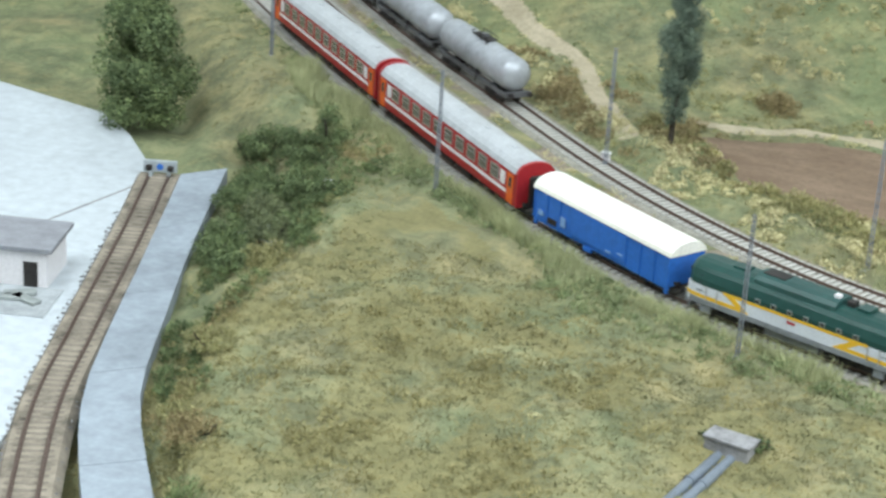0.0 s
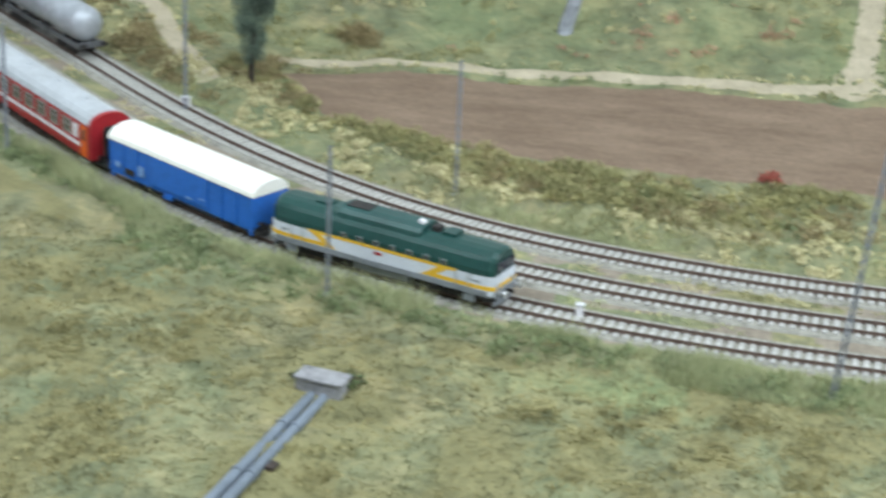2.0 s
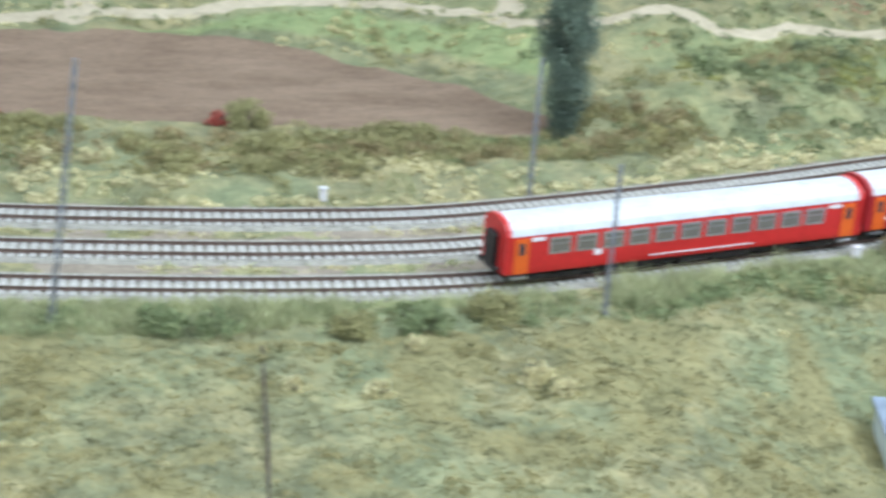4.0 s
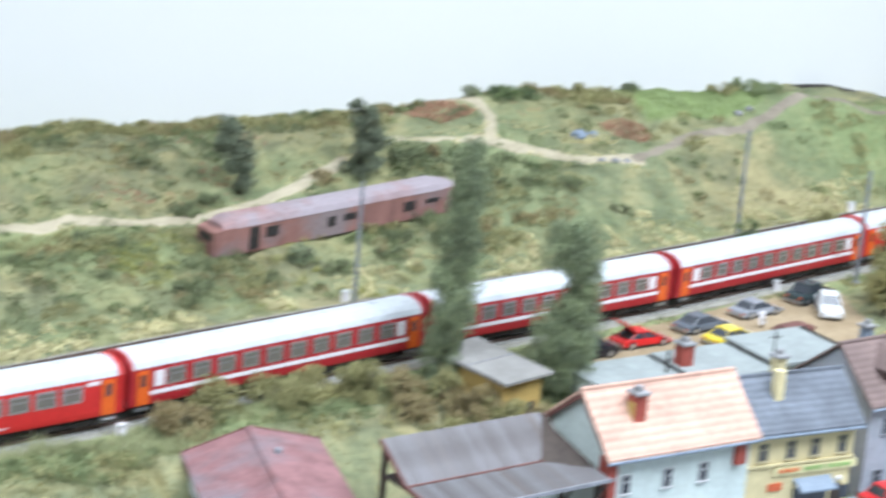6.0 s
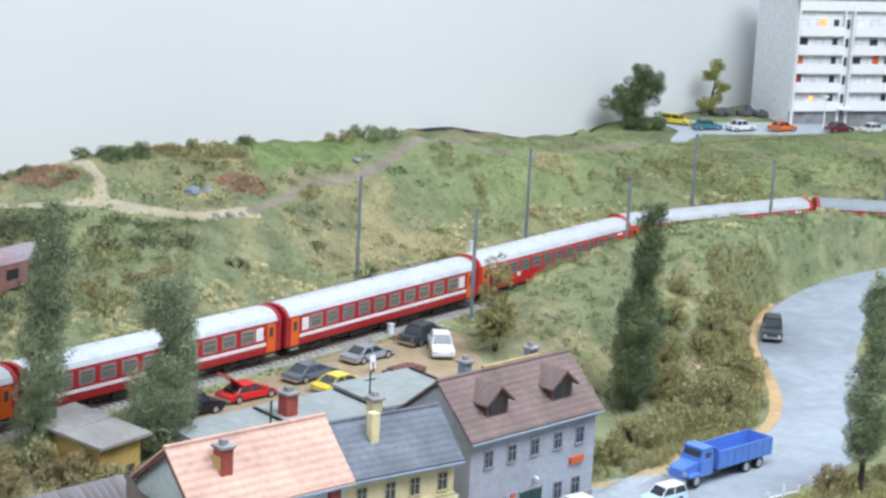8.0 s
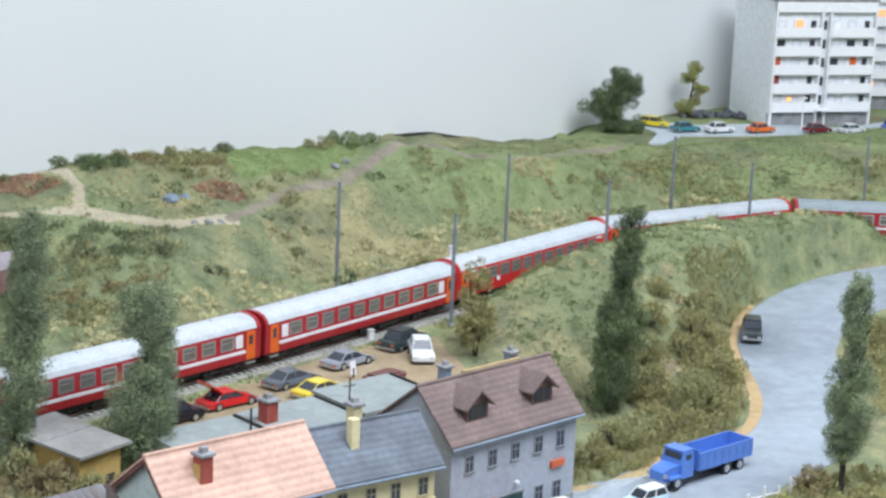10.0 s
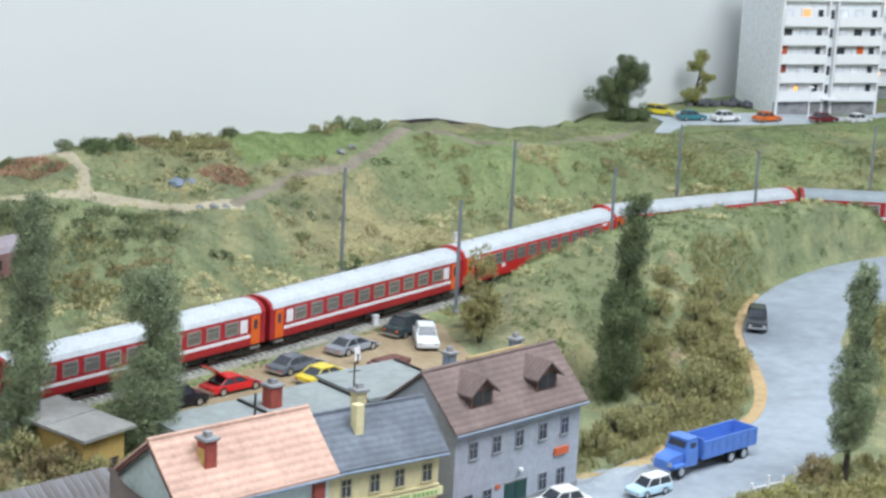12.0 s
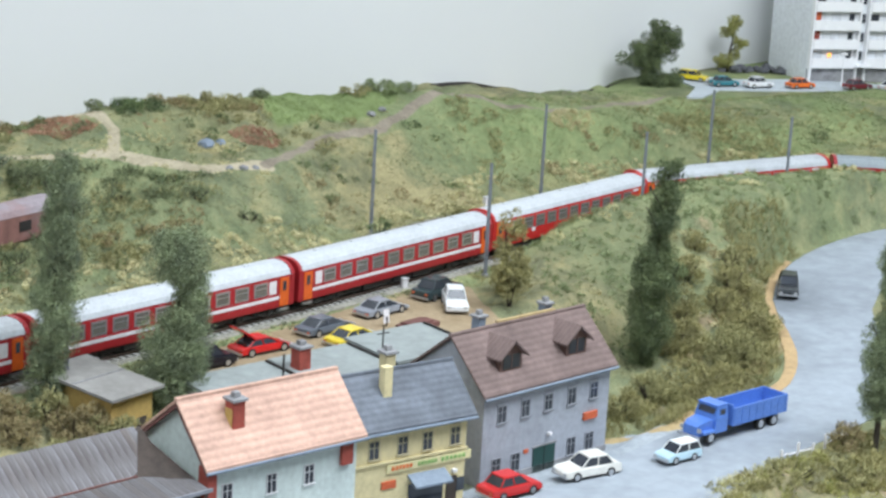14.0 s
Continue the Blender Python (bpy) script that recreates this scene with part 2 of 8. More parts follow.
M_WALL = wall_mat()
M_RAIL = painted("rusty_rail_steel", (0.16, 0.115, 0.095), 0.5, 0.5, scale=200)
M_BALLAST = painted("pale_ballast", (0.32, 0.31, 0.265), 0.95, vary=0.28, scale=160, bump=0.8)
M_SLEEPER = painted("pale_concrete_sleeper", (0.50, 0.495, 0.465), 0.9, scale=150, vary=0.12)
M_ASPHALT = painted("grey_blue_roadway", (0.305, 0.34, 0.38), 0.8, vary=0.2, scale=7, bump=0.2)
M_PLAZA = painted("pale_plaza_sheet", (0.52, 0.57, 0.61), 0.6, vary=0.06, scale=9, bump=0.1)
M_PLATFORM = painted("grey_blue_platform", (0.30, 0.345, 0.395), 0.75, vary=0.2, scale=14, bump=0.15)
M_SAND = painted("tan_sand_verge", (0.47, 0.33, 0.175), 0.95, vary=0.2, scale=40)


def field_mat():
    mat, nt, b = material("flocked_meadow", 0.95, 0.0, 0.15)
    big, mid, fine = noise_node(nt, 5.5, 4, 0.6), noise_node(nt, 26, 5, 0.7), noise_node(nt, 210, 4, 0.75)
    hue = noise_node(nt, 11, 3, 0.6)
    a = ramp(nt, mid.outputs[0], [(0.34, (0.142, 0.145, 0.086)), (0.45, (0.202, 0.199, 0.116)), (0.56, (0.278, 0.256, 0.141)), (0.68, (0.36, 0.315, 0.166))])
    g = ramp(nt, mid.outputs[0], [(0.34, (0.130, 0.152, 0.088)), (0.5, (0.195, 0.220, 0.124)), (0.66, (0.280, 0.290, 0.162))])
    k = ramp(nt, big.outputs[0], [(0.42, (0, 0, 0)), (0.60, (1, 1, 1))])
    col = mixed(nt, k.outputs[0], a.outputs[0], g.outputs[0])
    furrow = noise_node(nt, 24, 6, 0.7, (0.5, 1.5, 1.0))
    # worn straw patches
    straw = noise_node(nt, 48, 6, 0.75)
    sk = ramp(nt, straw.outputs[0], [(0.54, (0, 0, 0)), (0.76, (0.7, 0.7, 0.7))])
    col = mixed(nt, sk.outputs[0], col, (0.40, 0.345, 0.17))
    lush = nt.nodes.new("ShaderNodeAttribute")
    lush.attribute_name = "lush"
    l = ramp(nt, mid.outputs[0], [(0.28, (0.180, 0.232, 0.102)), (0.5, (0.238, 0.300, 0.134)), (0.75, (0.31, 0.365, 0.175))])
    col = mixed(nt, lush.outputs["Fac"], col, l.outputs[0])
    for name, dark, pale in (("soil", (0.168, 0.118, 0.082), (0.275, 0.203, 0.146)), ("path", (0.36, 0.315, 0.22), (0.53, 0.465, 0.345)), ("grit", (0.27, 0.20, 0.12), (0.42, 0.33, 0.22)), ("bare", (0.19, 0.16, 0.125), (0.34, 0.295, 0.235)), ("yard", (0.075, 0.078, 0.085), (0.16, 0.165, 0.18)), ("street", (0.28, 0.315, 0.35), (0.40, 0.435, 0.47)), ("sand", (0.36, 0.26, 0.13), (0.50, 0.39, 0.22)), ("hay", (0.255, 0.235, 0.125), (0.40, 0.355, 0.195)), ("dun", (0.172, 0.164, 0.082), (0.275, 0.254, 0.127)), ("sward", (0.128, 0.150, 0.080), (0.215, 0.235, 0.128))):
        at_ = nt.nodes.new("ShaderNodeAttribute")
        at_.attribute_name = name
        c = ramp(nt, (furrow if name == "soil" else mid).outputs[0], [(0.3, dark), (0.7, pale)])
        edge = nt.nodes.new("ShaderNodeMath")
        edge.operation = "MULTIPLY_ADD"
        link(nt, fine.outputs[0], edge.inputs[0])
        edge.inputs[1].default_value = 0.5
        link(nt, at_.outputs["Fac"], edge.inputs[2])
        sharp = ramp(nt, edge.outputs[0], [(0.66, (0, 0, 0)), (0.84, (1, 1, 1))])
        col = mixed(nt, sharp.outputs[0], col, c.outputs[0])
    f = ramp(nt, fine.outputs[0], [(0.25, (0.78, 0.78, 0.77)), (0.5, (1, 1, 1)), (0.78, (1.2, 1.19, 1.14))])
    link(nt, mixed(nt, 1.0, col, f.outputs[0], "MULTIPLY"), b.inputs["Base Color"])
    bumped(nt, b, fine.outputs[0], 0.6, 0.002)
    return mat


M_GRASS = field_mat()


def lumps(x, y, cell, seed):
    """Smooth value noise, about -1 to 1."""
    rng = np.random.RandomState(seed)
    g = rng.rand(256, 256) * 2 - 1
    u, v = np.asarray(x) / cell, np.asarray(y) / cell
    i, j = np.floor(u).astype(int), np.floor(v).astype(int)
    a, b = smooth(0, 1, u - i), smooth(0, 1, v - j)
    g00, g10, g01, g11 = g[i % 256, j % 256], g[(i + 1) % 256, j % 256], g[i % 256, (j + 1) % 256], g[(i + 1) % 256, (j + 1) % 256]
    return (g00 * (1 - a) + g10 * a) * (1 - b) + (g01 * (1 - a) + g11 * a) * b


def inside(x, y, poly):
    """1 inside a closed outline, 0 outside, with a soft rim of about a centimetre."""
    x, y = np.asarray(x, float), np.asarray(y, float)
    hit = np.zeros(x.shape, bool)
    n = len(poly)
    for i in range(n):
        (ax, ay), (bx, by) = poly[i], poly[(i + 1) % n]
        cross = ((ay > y) != (by > y)) & (x < (bx - ax) * (y - ay) / ((by - ay) or 1e-9) + ax)
        hit ^= cross
    q, _ = path_dist(x, y, [*poly, poly[0]])
    return np.where(hit, smooth(-0.6, 0.6, q), smooth(0.6, -0.6, q))


FIELD = [(-43, 44.5), (-32, 47.3), (-13, 48.2), (2, 47.6), (20.6, 46.2), (33.8, 38.6), (39.5, 32), (42.8, 27.6), (40, 24.6), (18.7, 27), (1.5, 28.6), (-24, 30), (-36, 34.5)]
PATHS = [
    (0.9, [(-77, 78), (-65, 65.6), (-57.5, 58.8), (-53, 50), (-48, 41.8)]),
    (0.75, [(-43, 48.5), (-30.3, 50), (-18, 50.6), (-3, 49.7), (3, 49.8), (9, 50.4), (16, 50.8), (23.6, 53.1), (34, 54.6), (40.5, 51.7), (43.1, 48.4)]),
    (1.9, [(6.3, 50.4), (6.7, 52.2)]),
    (1.1, [(6.5, 51), (7.2, 56.4), (7.8, 63), (8.0, 72)]),
    (1.2, [(42.6, 49.2), (44.0, 51.4)]),
    (0.8, [(43.1, 48.4), (44.9, 56), (46, 63.1), (47, 68)]),
    (0.65, [(43.1, 48.4), (49.4, 45), (53.5, 46.1), (57, 46.6), (59, 45.5), (61.2, 43.6), (64.2, 43.7), (67.7, 45), (71.7, 44.5), (79.5, 45.8)]),
    (0.5, [(79.5, 45.8), (85.6, 48.6), (90.7, 51.5), (97.8, 55.7)]),
    (0.22, [(97.8, 55.7), (103.4, 58.3), (109.1, 57.6), (112, 57)]),
    (0.5, [(112, 57), (113.9, 56.2), (115.6, 59.6), (115.8, 63), (113, 67)]),
    (0.85, [(113.9, 56.2), (118.2, 53.4), (121.3, 51.2), (127.8, 50.7)]),
]
WORN = [(0.42, [(127.8, 50.9), (130.9, 52.2), (136.3, 55.5), (141.5, 57.1), (146.8, 58.4), (152.6, 61.5), (157.7, 64), (162, 66.5)]), (0.28, [(160.5, 64.6), (167.3, 64.3), (174, 62.1), (185.1, 64.9), (194.5, 68.2), (204.9, 72.6)])]
DRY_BANK = [(131, 52), (140, 56), (149, 58.2), (157, 58), (163, 53), (166, 50), (160, 46.5), (140, 42.5), (131, 44.5)]
LAWN = [(133.8, 58.4), (139, 59.6), (144, 59.6), (151.5, 63.2), (155, 66.5), (150, 70), (134, 70)]
YARD = [(99, 14.6), (112, 18.6), (127, 23.6), (132.5, 22.5), (129, 13), (124, 9), (112, 8), (99, 6)]
STREET_EDGE = [(99, -11), (108, -9), (124.5, -5.2), (129, -4.6), (132, -7.6), (138, -7.0), (140, -12), (128, -17), (112, -24), (99, -24)]
SAND_EDGE = [(125.6, -4.8), (127.5, -5.3), (129.4, -6.8), (131.2, -7.2), (134, -6.0), (138, -4.0)]


def ruffle(x, y, z, d):
    """Unevenness of the flocked land away from the tracks, road and yard."""
    q, _ = path_dist(x, y, ROAD)
    wild = smooth(2.4, 4.5, np.where(d > 5, d - 11.3, -d)) * smooth(5.5, 8, q) * np.where((x > 20) & (z < STREET + 0.4), 0, 1) * (1 - inside(x, y, YARD)) * (1 - smooth(203, 206, x) * smooth(64, 68, y))
    calm = inside(x, y, FIELD)
    for w, p in PATHS:
        calm = np.maximum(calm, smooth(w + 0.5, w - 0.3, path_dist(x, y, p)[0]))
    soft = wild * (1 - 0.8 * calm)
    return soft * (0.30 * lumps(x, y, 3.1, 1) + 0.24 * lumps(x, y, 1.35, 2) + 0.45 * lumps(x, y, 8, 3)) + 0.05 * wild * lumps(x, y, 0.9, 4)


def surface(x, y):
    """Height of the finished land."""
    x, y = np.asarray(x, float), np.asarray(y, float)
    z = height(x, y)
    return z + ruffle(x, y, z, off_line(x, y))


def build_land():
    """The land, as one sheet, finest where the camera passes near."""
    xs = np.r_[np.arange(-150, -120, 1.5), np.arange(-120, 215, 0.5), np.arange(215, 262, 1.0)]
    ys = np.r_[np.arange(-62, -34, 1.4), np.arange(-34, 66, 0.5), np.arange(66, 104, 0.8)]
    gx, gy = np.meshgrid(xs, ys, indexing="ij")
    z = height(gx, gy)
    d = off_line(gx, gy)
    soil = inside(gx, gy, FIELD)
    path = np.zeros(gx.shape)
    for w, p in PATHS:
        k, _ = path_dist(gx, gy, p)
        path = np.maximum(path, smooth(w + 0.5, w - 0.3, k))
    bare = np.zeros(gx.shape)
    for w, p in WORN:
        k, _ = path_dist(gx, gy, p)
        bare = np.maximum(bare, smooth(w + 0.6, w - 0.3, k))
    z = z + ruffle(gx, gy, z, d)
    lush = np.clip(inside(gx, gy, LAWN) + 0.85 * bell(gx, gy, 170, 60, 20, 7) + 0.75 * smooth(180, 200, gx) * (d > 14) * np.clip(0.6 + 1.2 * lumps(gx, gy, 7, 31), 0, 1) + 0.8 * inside(gx, gy, [(9, 46.5), (22, 48), (36, 44), (44, 36), (46, 46), (30, 53)]) + 0.55 * smooth(30, 60, gx) * smooth(-7, -4, d) * (d < 0) + 0.5 * bell(gx, gy, -8, -6, 9, 3) + 0.5 * bell(gx, gy, 66, 40, 10, 5) + 0.3 * smooth(48, 54, gy) * smooth(60, 40, gx) * np.clip(0.5 + 0.9 * lumps(gx, gy, 6, 82), 0, 1) + 0.25 * smooth(138, 146, gx) * smooth(-3.4, -5, d) * smooth(6, 10, gy) * np.clip(0.4 + 0.9 * lumps(gx, gy, 5, 80), 0, 1) + 0.3 * smooth(38, 56, gx) * smooth(134, 120, gx) * (d > 16) * np.clip(0.35 + 1.1 * lumps(gx, gy, 6, 78), 0, 1), 0, 1)
    q_road = path_dist(gx, gy, ROAD)[0]
    bank = smooth(17, 12, q_road) * smooth(-8, -11, d) * smooth(124, 128, gx) * smooth(178, 168, gx)
    grit = np.maximum(inside(gx, gy, YARD), bank * (0.34 + 0.25 * lumps(gx, gy, 3, 70)))
    yard = np.where((gx > 25) & (d < -9), smooth(STREET + 0.25, STREET + 0.05, z) * smooth(120, 100, gx), 0)
    pale_bed = np.where((d > -2.4) & (d < 13.6), 0.35 + 0.5 * (lumps(gx, gy, 2.2, 9) > -0.1), 0)
    me = bpy.data.meshes.new("ground")
    nx, ny = gx.shape
    idx = np.arange(nx * ny).reshape(nx, ny)
    quads = np.stack([idx[:-1, :-1], idx[1:, :-1], idx[1:, 1:], idx[:-1, 1:]], -1).reshape(-1, 4)
    me.vertices.add(nx * ny)
    me.vertices.foreach_set("co", (np.stack([gx, gy, z], -1).reshape(-1) * C).astype(np.float32))
    me.loops.add(quads.size)
    me.loops.foreach_set("vertex_index", quads.reshape(-1).astype(np.int32))
    me.polygons.add(len(quads))
    me.polygons.foreach_set("loop_start", np.arange(0, quads.size, 4, dtype=np.int32))
    me.update(calc_edges=True)
    for name, v in (("lush", lush), ("soil", soil), ("path", path), ("grit", grit), ("bare", np.maximum(bare, pale_bed)), ("yard", yard), ("street", inside(gx, gy, STREET_EDGE)), ("sand", smooth(0.9, 0.3, path_dist(gx, gy, SAND_EDGE)[0])), ("hay", np.clip(0.52 * inside(gx, gy, DRY_BANK) + 0.32 * lumps(gx, gy, 3.5, 76) - 0.05, 0, 1)), ("dun", np.where((d < -6) & (gx < 60) & (gx > -70), np.clip(0.47 + 0.38 * lumps(gx, gy, 3.2, 121) + 0.2 * lumps(gx, gy, 9, 122), 0, 1), 0)), ("sward", np.where(d < -3, np.clip(0.42 + 0.4 * lumps(gx, gy, 4.5, 131) + 0.15 * lumps(gx, gy, 1.5, 132), 0, 1), 0) * smooth(134, 142, gx) * smooth(180, 168, gx) * smooth(6, 12, gy))):
        a = me.attributes.new(name, "FLOAT", "POINT")
        a.data.foreach_set("value", v.reshape(-1).astype(np.float32))
    me.materials.append(M_GRASS)
    me.shade_smooth()
    return tagged(new("ground", me), "rolling model landscape of flocked olive grass, paths and ploughed soil", "ground", kind="structure")


build_land()


def strip(name, pts, half, z, mat, label, category, lift=0.0):
    """A flat made-up way along points, with a thickness."""
    p = np.array(pts, float)
    t = np.gradient(p, axis=0)
    t /= np.linalg.norm(t, axis=1)[:, None]
    n = np.stack([-t[:, 1], t[:, 0]], 1)
    half, z = np.broadcast_to(half, len(p)), np.broadcast_to(z, len(p))
    bm = bmesh.new()
    rows = []
    for k in range(len(p)):
        a, b = p[k] + n[k] * half[k], p[k] - n[k] * half[k]
        rows.append([bm.verts.new((*a, z[k] - 0.5)), bm.verts.new((*a, z[k] + lift)), bm.verts.new((*p[k], z[k] + lift + 0.02)), bm.verts.new((*b, z[k] + lift)), bm.verts.new((*b, z[k] - 0.5))])
    for r, s in zip(rows, rows[1:]):
        for i in range(4):
            bm.faces.new((r[i], s[i], s[i + 1], r[i + 1]))
    return tagged(part(name, bm, mat), label, category, kind="structure")


strip("road", ROAD, ROAD_W, ROAD_Z, M_ASPHALT, "grey blue model road winding up past the houses", "road", 0.06)
VERGE = [(p[0], p[1]) for p in ROAD]
vp = np.array(VERGE)
vt = np.gradient(vp, axis=0)
vt /= np.linalg.norm(vt, axis=1)[:, None]
va = int(np.argmin(np.hypot(vp[:, 0] - 176, vp[:, 1] - 17.5)))
vb = int(np.argmin(np.hypot(vp[:, 0] - 134, vp[:, 1] + 12)))
side = vp - np.stack([-vt[:, 1], vt[:, 0]], 1) * (np.array(ROAD_W)[:, None] + 0.45)
strip("verge", side[va : vb + 1], np.linspace(0.32, 0.7, vb + 1 - va) + 0.07 * np.sin(np.arange(vb + 1 - va)), np.array(ROAD_Z)[va : vb + 1], M_SAND, "tan sandy strip along the road edge", "verge", 0.12)

# ---- room ----
def room_wall(name, outline, z0, z1, label):
    bm = bmesh.new()
    prism(bm, outline, "z", z0, z1)
    ob = part(name, bm, M_WALL)
    ob.data.polygons.foreach_set("use_smooth", [abs(f.normal.z) < 0.5 for f in ob.data.polygons])
    ob.data.set_sharp_from_angle(angle=radians(30))
    return tagged(ob, label, "wall", kind="structure")


back = [(-320, 82.0)] + [(float(x), 82 + 0.17 * float(np.logaddexp(0, (x - 172) / 9.0)) * 9.0) for x in range(130, 240, 5)] + [(420, 124.0)]
room_wall("wall_back", back + [(420, 135), (-320, 135)], -95, 180, "plain pale grey painted wall behind the layout")
room_wall("wall_left", [(-328, -330), (-320, -330), (-320, 135), (-328, 135)], -95, 180, "plain pale painted room wall")
room_wall("wall_right", [(420, -330), (428, -330), (428, 135), (420, 135)], -95, 180, "plain pale painted room wall")
room_wall("wall_rear", [(-328, -338), (428, -338), (428, -330), (-328, -330)], -95, 180, "plain pale painted room wall")
tagged(part("ceiling", boxed(-328, 428, -338, 135, 180, 186), M_WALL), "plain white room ceiling", "ceiling", kind="structure")
tagged(part("floor", boxed(-328, 428, -338, 135, -103, -95), M_BALLAST), "plain grey room floor", "floor", kind="structure")
# the board that carries the landscape
M_PLY = painted("plain_plywood", (0.42, 0.32, 0.20), 0.7, vary=0.15, scale=20)
bb = thing("layout_board", Matrix(), "plain plywood board on timber legs under the landscape", "table", kind="structure")
part("board_top", boxed(-150, 261, -62, 81.5, -10.2, -7.8), M_PLY, bb)
part("front_apron", boxed(-150, 261, -63.4, -62, -16, -5.0), M_PLY, bb)
for x in (-149.8, 260.8):
    part("end_apron", boxed(x - 0.8, x + 0.8, -62, 81.5, -16, -5.4), M_PLY, bb)
for x in (-140, -40, 60, 160, 250):
    for y in (-55, 70):
        part("leg", boxed(x - 3, x + 3, y - 3, y + 3, -95, -10.2), M_PLY, bb)
M_EDGE = painted("black_board_edge", (0.055, 0.048, 0.045), 0.7, scale=40)
bm = bmesh.new()
bx = np.arange(166, 232, 2.0)
prev = None
for x in bx:
    y = float(wall_y(x)) - 0.5
    z = float(height(x, y - 0.4)[0]) + 0.01
    row = [bm.verts.new((x, y, z - 3)), bm.verts.new((x, y, z + 0.02)), bm.verts.new((x, y + 0.3, z + 0.02)), bm.verts.new((x, y + 0.3, z - 3))]
    if prev:
        for i in range(3):
            bm.faces.new((prev[i], row[i], row[i + 1], prev[i + 1]))
    prev = row
tagged(part("board_edge", bm, M_EDGE), "thin black edge of the scenery board against the wall", "board edge", kind="structure")

# ---- tracks ----
def ribbon(bm, off, prof, step=2, a=0, b=None, base=None):
    """Sweeps a profile of (across, up) along a track."""
    line, nrm = base or (LINE, NRM)
    rows = []
    for k in range(a, b or len(line), step):
        p, n = line[k] + off * nrm[k], nrm[k]
        rows.append([bm.verts.new((p[0] + u * n[0], p[1] + u * n[1], v)) for u, v in prof])
    m = len(prof)
    for r, s in zip(rows, rows[1:]):
        for i in range(m - 1):
            bm.faces.new((r[i], s[i], s[i + 1], r[i + 1]))
    return rows


RAIL = [(-0.16, -0.22), (-0.045, -0.17), (-0.055, -0.04), (-0.055, 0), (0.055, 0), (0.055, -0.04), (0.045, -0.17), (0.16, -0.22)]
SLEEPER = bmesh.new()
prism(SLEEPER, [(-1.5, -0.36), (-1.5, -0.23), (-1.42, -0.2), (-0.35, -0.21), (-0.25, -0.235), (0.25, -0.235), (0.35, -0.21), (1.42, -0.2), (1.5, -0.23), (1.5, -0.36)], "x", -0.15, 0.15)
SLEEPER = mesh_of("sleeper", SLEEPER, M_SLEEPER)


def build_track(off, label, near):
    tr = thing("railway_track", Matrix(), label, "railway track", "parallel tracks", "structure")
    bm = bmesh.new()
    ribbon(bm, off, [(-2.75, -0.75), (-1.9, -0.31), (1.9, -0.31), (2.75, -0.75)][::-1])
    part("ballast_bed", bm, M_BALLAST, tr)
    for side in (-0.86, 0.86):
        bm = bmesh.new()
        ribbon(bm, off, [(side + u, v) for u, v in RAIL][::-1])
        part("rail", bm, M_RAIL, tr)
    rest = bmesh.new()
    for s in np.arange(2, ARC[-1] - 2, 0.72):
        x, y, r = along(s, off)
        if near and -38 < x < 34:
            ob = new("sleeper", SLEEPER)
            ob.parent = tr
            ob.matrix_basis = at(x, y, 0, r)
        else:
            c, n = math.cos(radians(r)), math.sin(radians(r))
            q = [(-0.15, -1.5), (0.15, -1.5), (0.15, 1.5), (-0.15, 1.5)]
            q = [(x + c * u - n * v, y + n * u + c * v) for u, v in q]
            lo, hi = [rest.verts.new((*p, -0.36)) for p in q], [rest.verts.new((*p, -0.205)) for p in q]
            rest.faces.new(hi)
            for i in range(4):
                rest.faces.new((lo[i], lo[(i + 1) % 4], hi[(i + 1) % 4], hi[i]))
    tagged(part("sleepers", rest, M_SLEEPER, tr), kind="stuff")
    return tr


for k, n in ((0, "front track with brown rails on pale concrete sleepers"), (1, "middle track with brown rails on pale sleepers"), (2, "rear track with brown rails beside the bank")):
    build_track(k * GAP, n, k == 0)

# ---- rolling stock ----
M_RED = painted("dark_red_coach_paint", (0.37, 0.022, 0.028), 0.38, vary=0.08, scale=30)
M_RED2 = painted("bright_red_coach_paint", (0.53, 0.028, 0.026), 0.38, vary=0.08, scale=30)
M_ORANGE = painted("orange_door_paint", (0.72, 0.13, 0.02), 0.4, vary=0.08)
M_CREAM = painted("white_stripe_paint", (0.80, 0.78, 0.80), 0.4, vary=0.05)
M_ROOF_W = painted("white_roof_paint", (0.54, 0.57, 0.60), 0.5, vary=0.1, scale=40)
M_ROOF_S = painted("silver_roof_paint", (0.52, 0.55, 0.58), 0.4, 0.15, vary=0.12, scale=40)
M_ROOF_G = painted("slate_grey_roof_paint", (0.27, 0.31, 0.33), 0.5, vary=0.1, scale=40)
M_BLUE = painted("blue_van_paint", (0.03, 0.155, 0.56), 0.4, vary=0.10, scale=35)
M_BLUE_L = painted("pale_blue_marks", (0.22, 0.38, 0.68), 0.5)
M_VANROOF = painted("cream_white_van_roof", (0.88, 0.87, 0.80), 0.5, vary=0.04)
M_GREEN = painted("dark_green_loco_paint", (0.016, 0.062, 0.054), 0.35, vary=0.1, scale=30)
M_GREEN2 = painted("mid_green_loco_roof", (0.024, 0.076, 0.070), 0.45, vary=0.12, scale=30)
M_YELLOW = painted("golden_yellow_stripe", (0.80, 0.48, 0.04), 0.4, vary=0.06)
M_PALE = painted("pale_grey_loco_side", (0.66, 0.70, 0.76), 0.4, vary=0.05)
M_SKIRT = painted("grey_loco_frame", (0.24, 0.26, 0.28), 0.5, vary=0.15)
M_BLACK = painted("sooty_underframe", (0.030, 0.027, 0.026), 0.65, vary=0.3, scale=120)
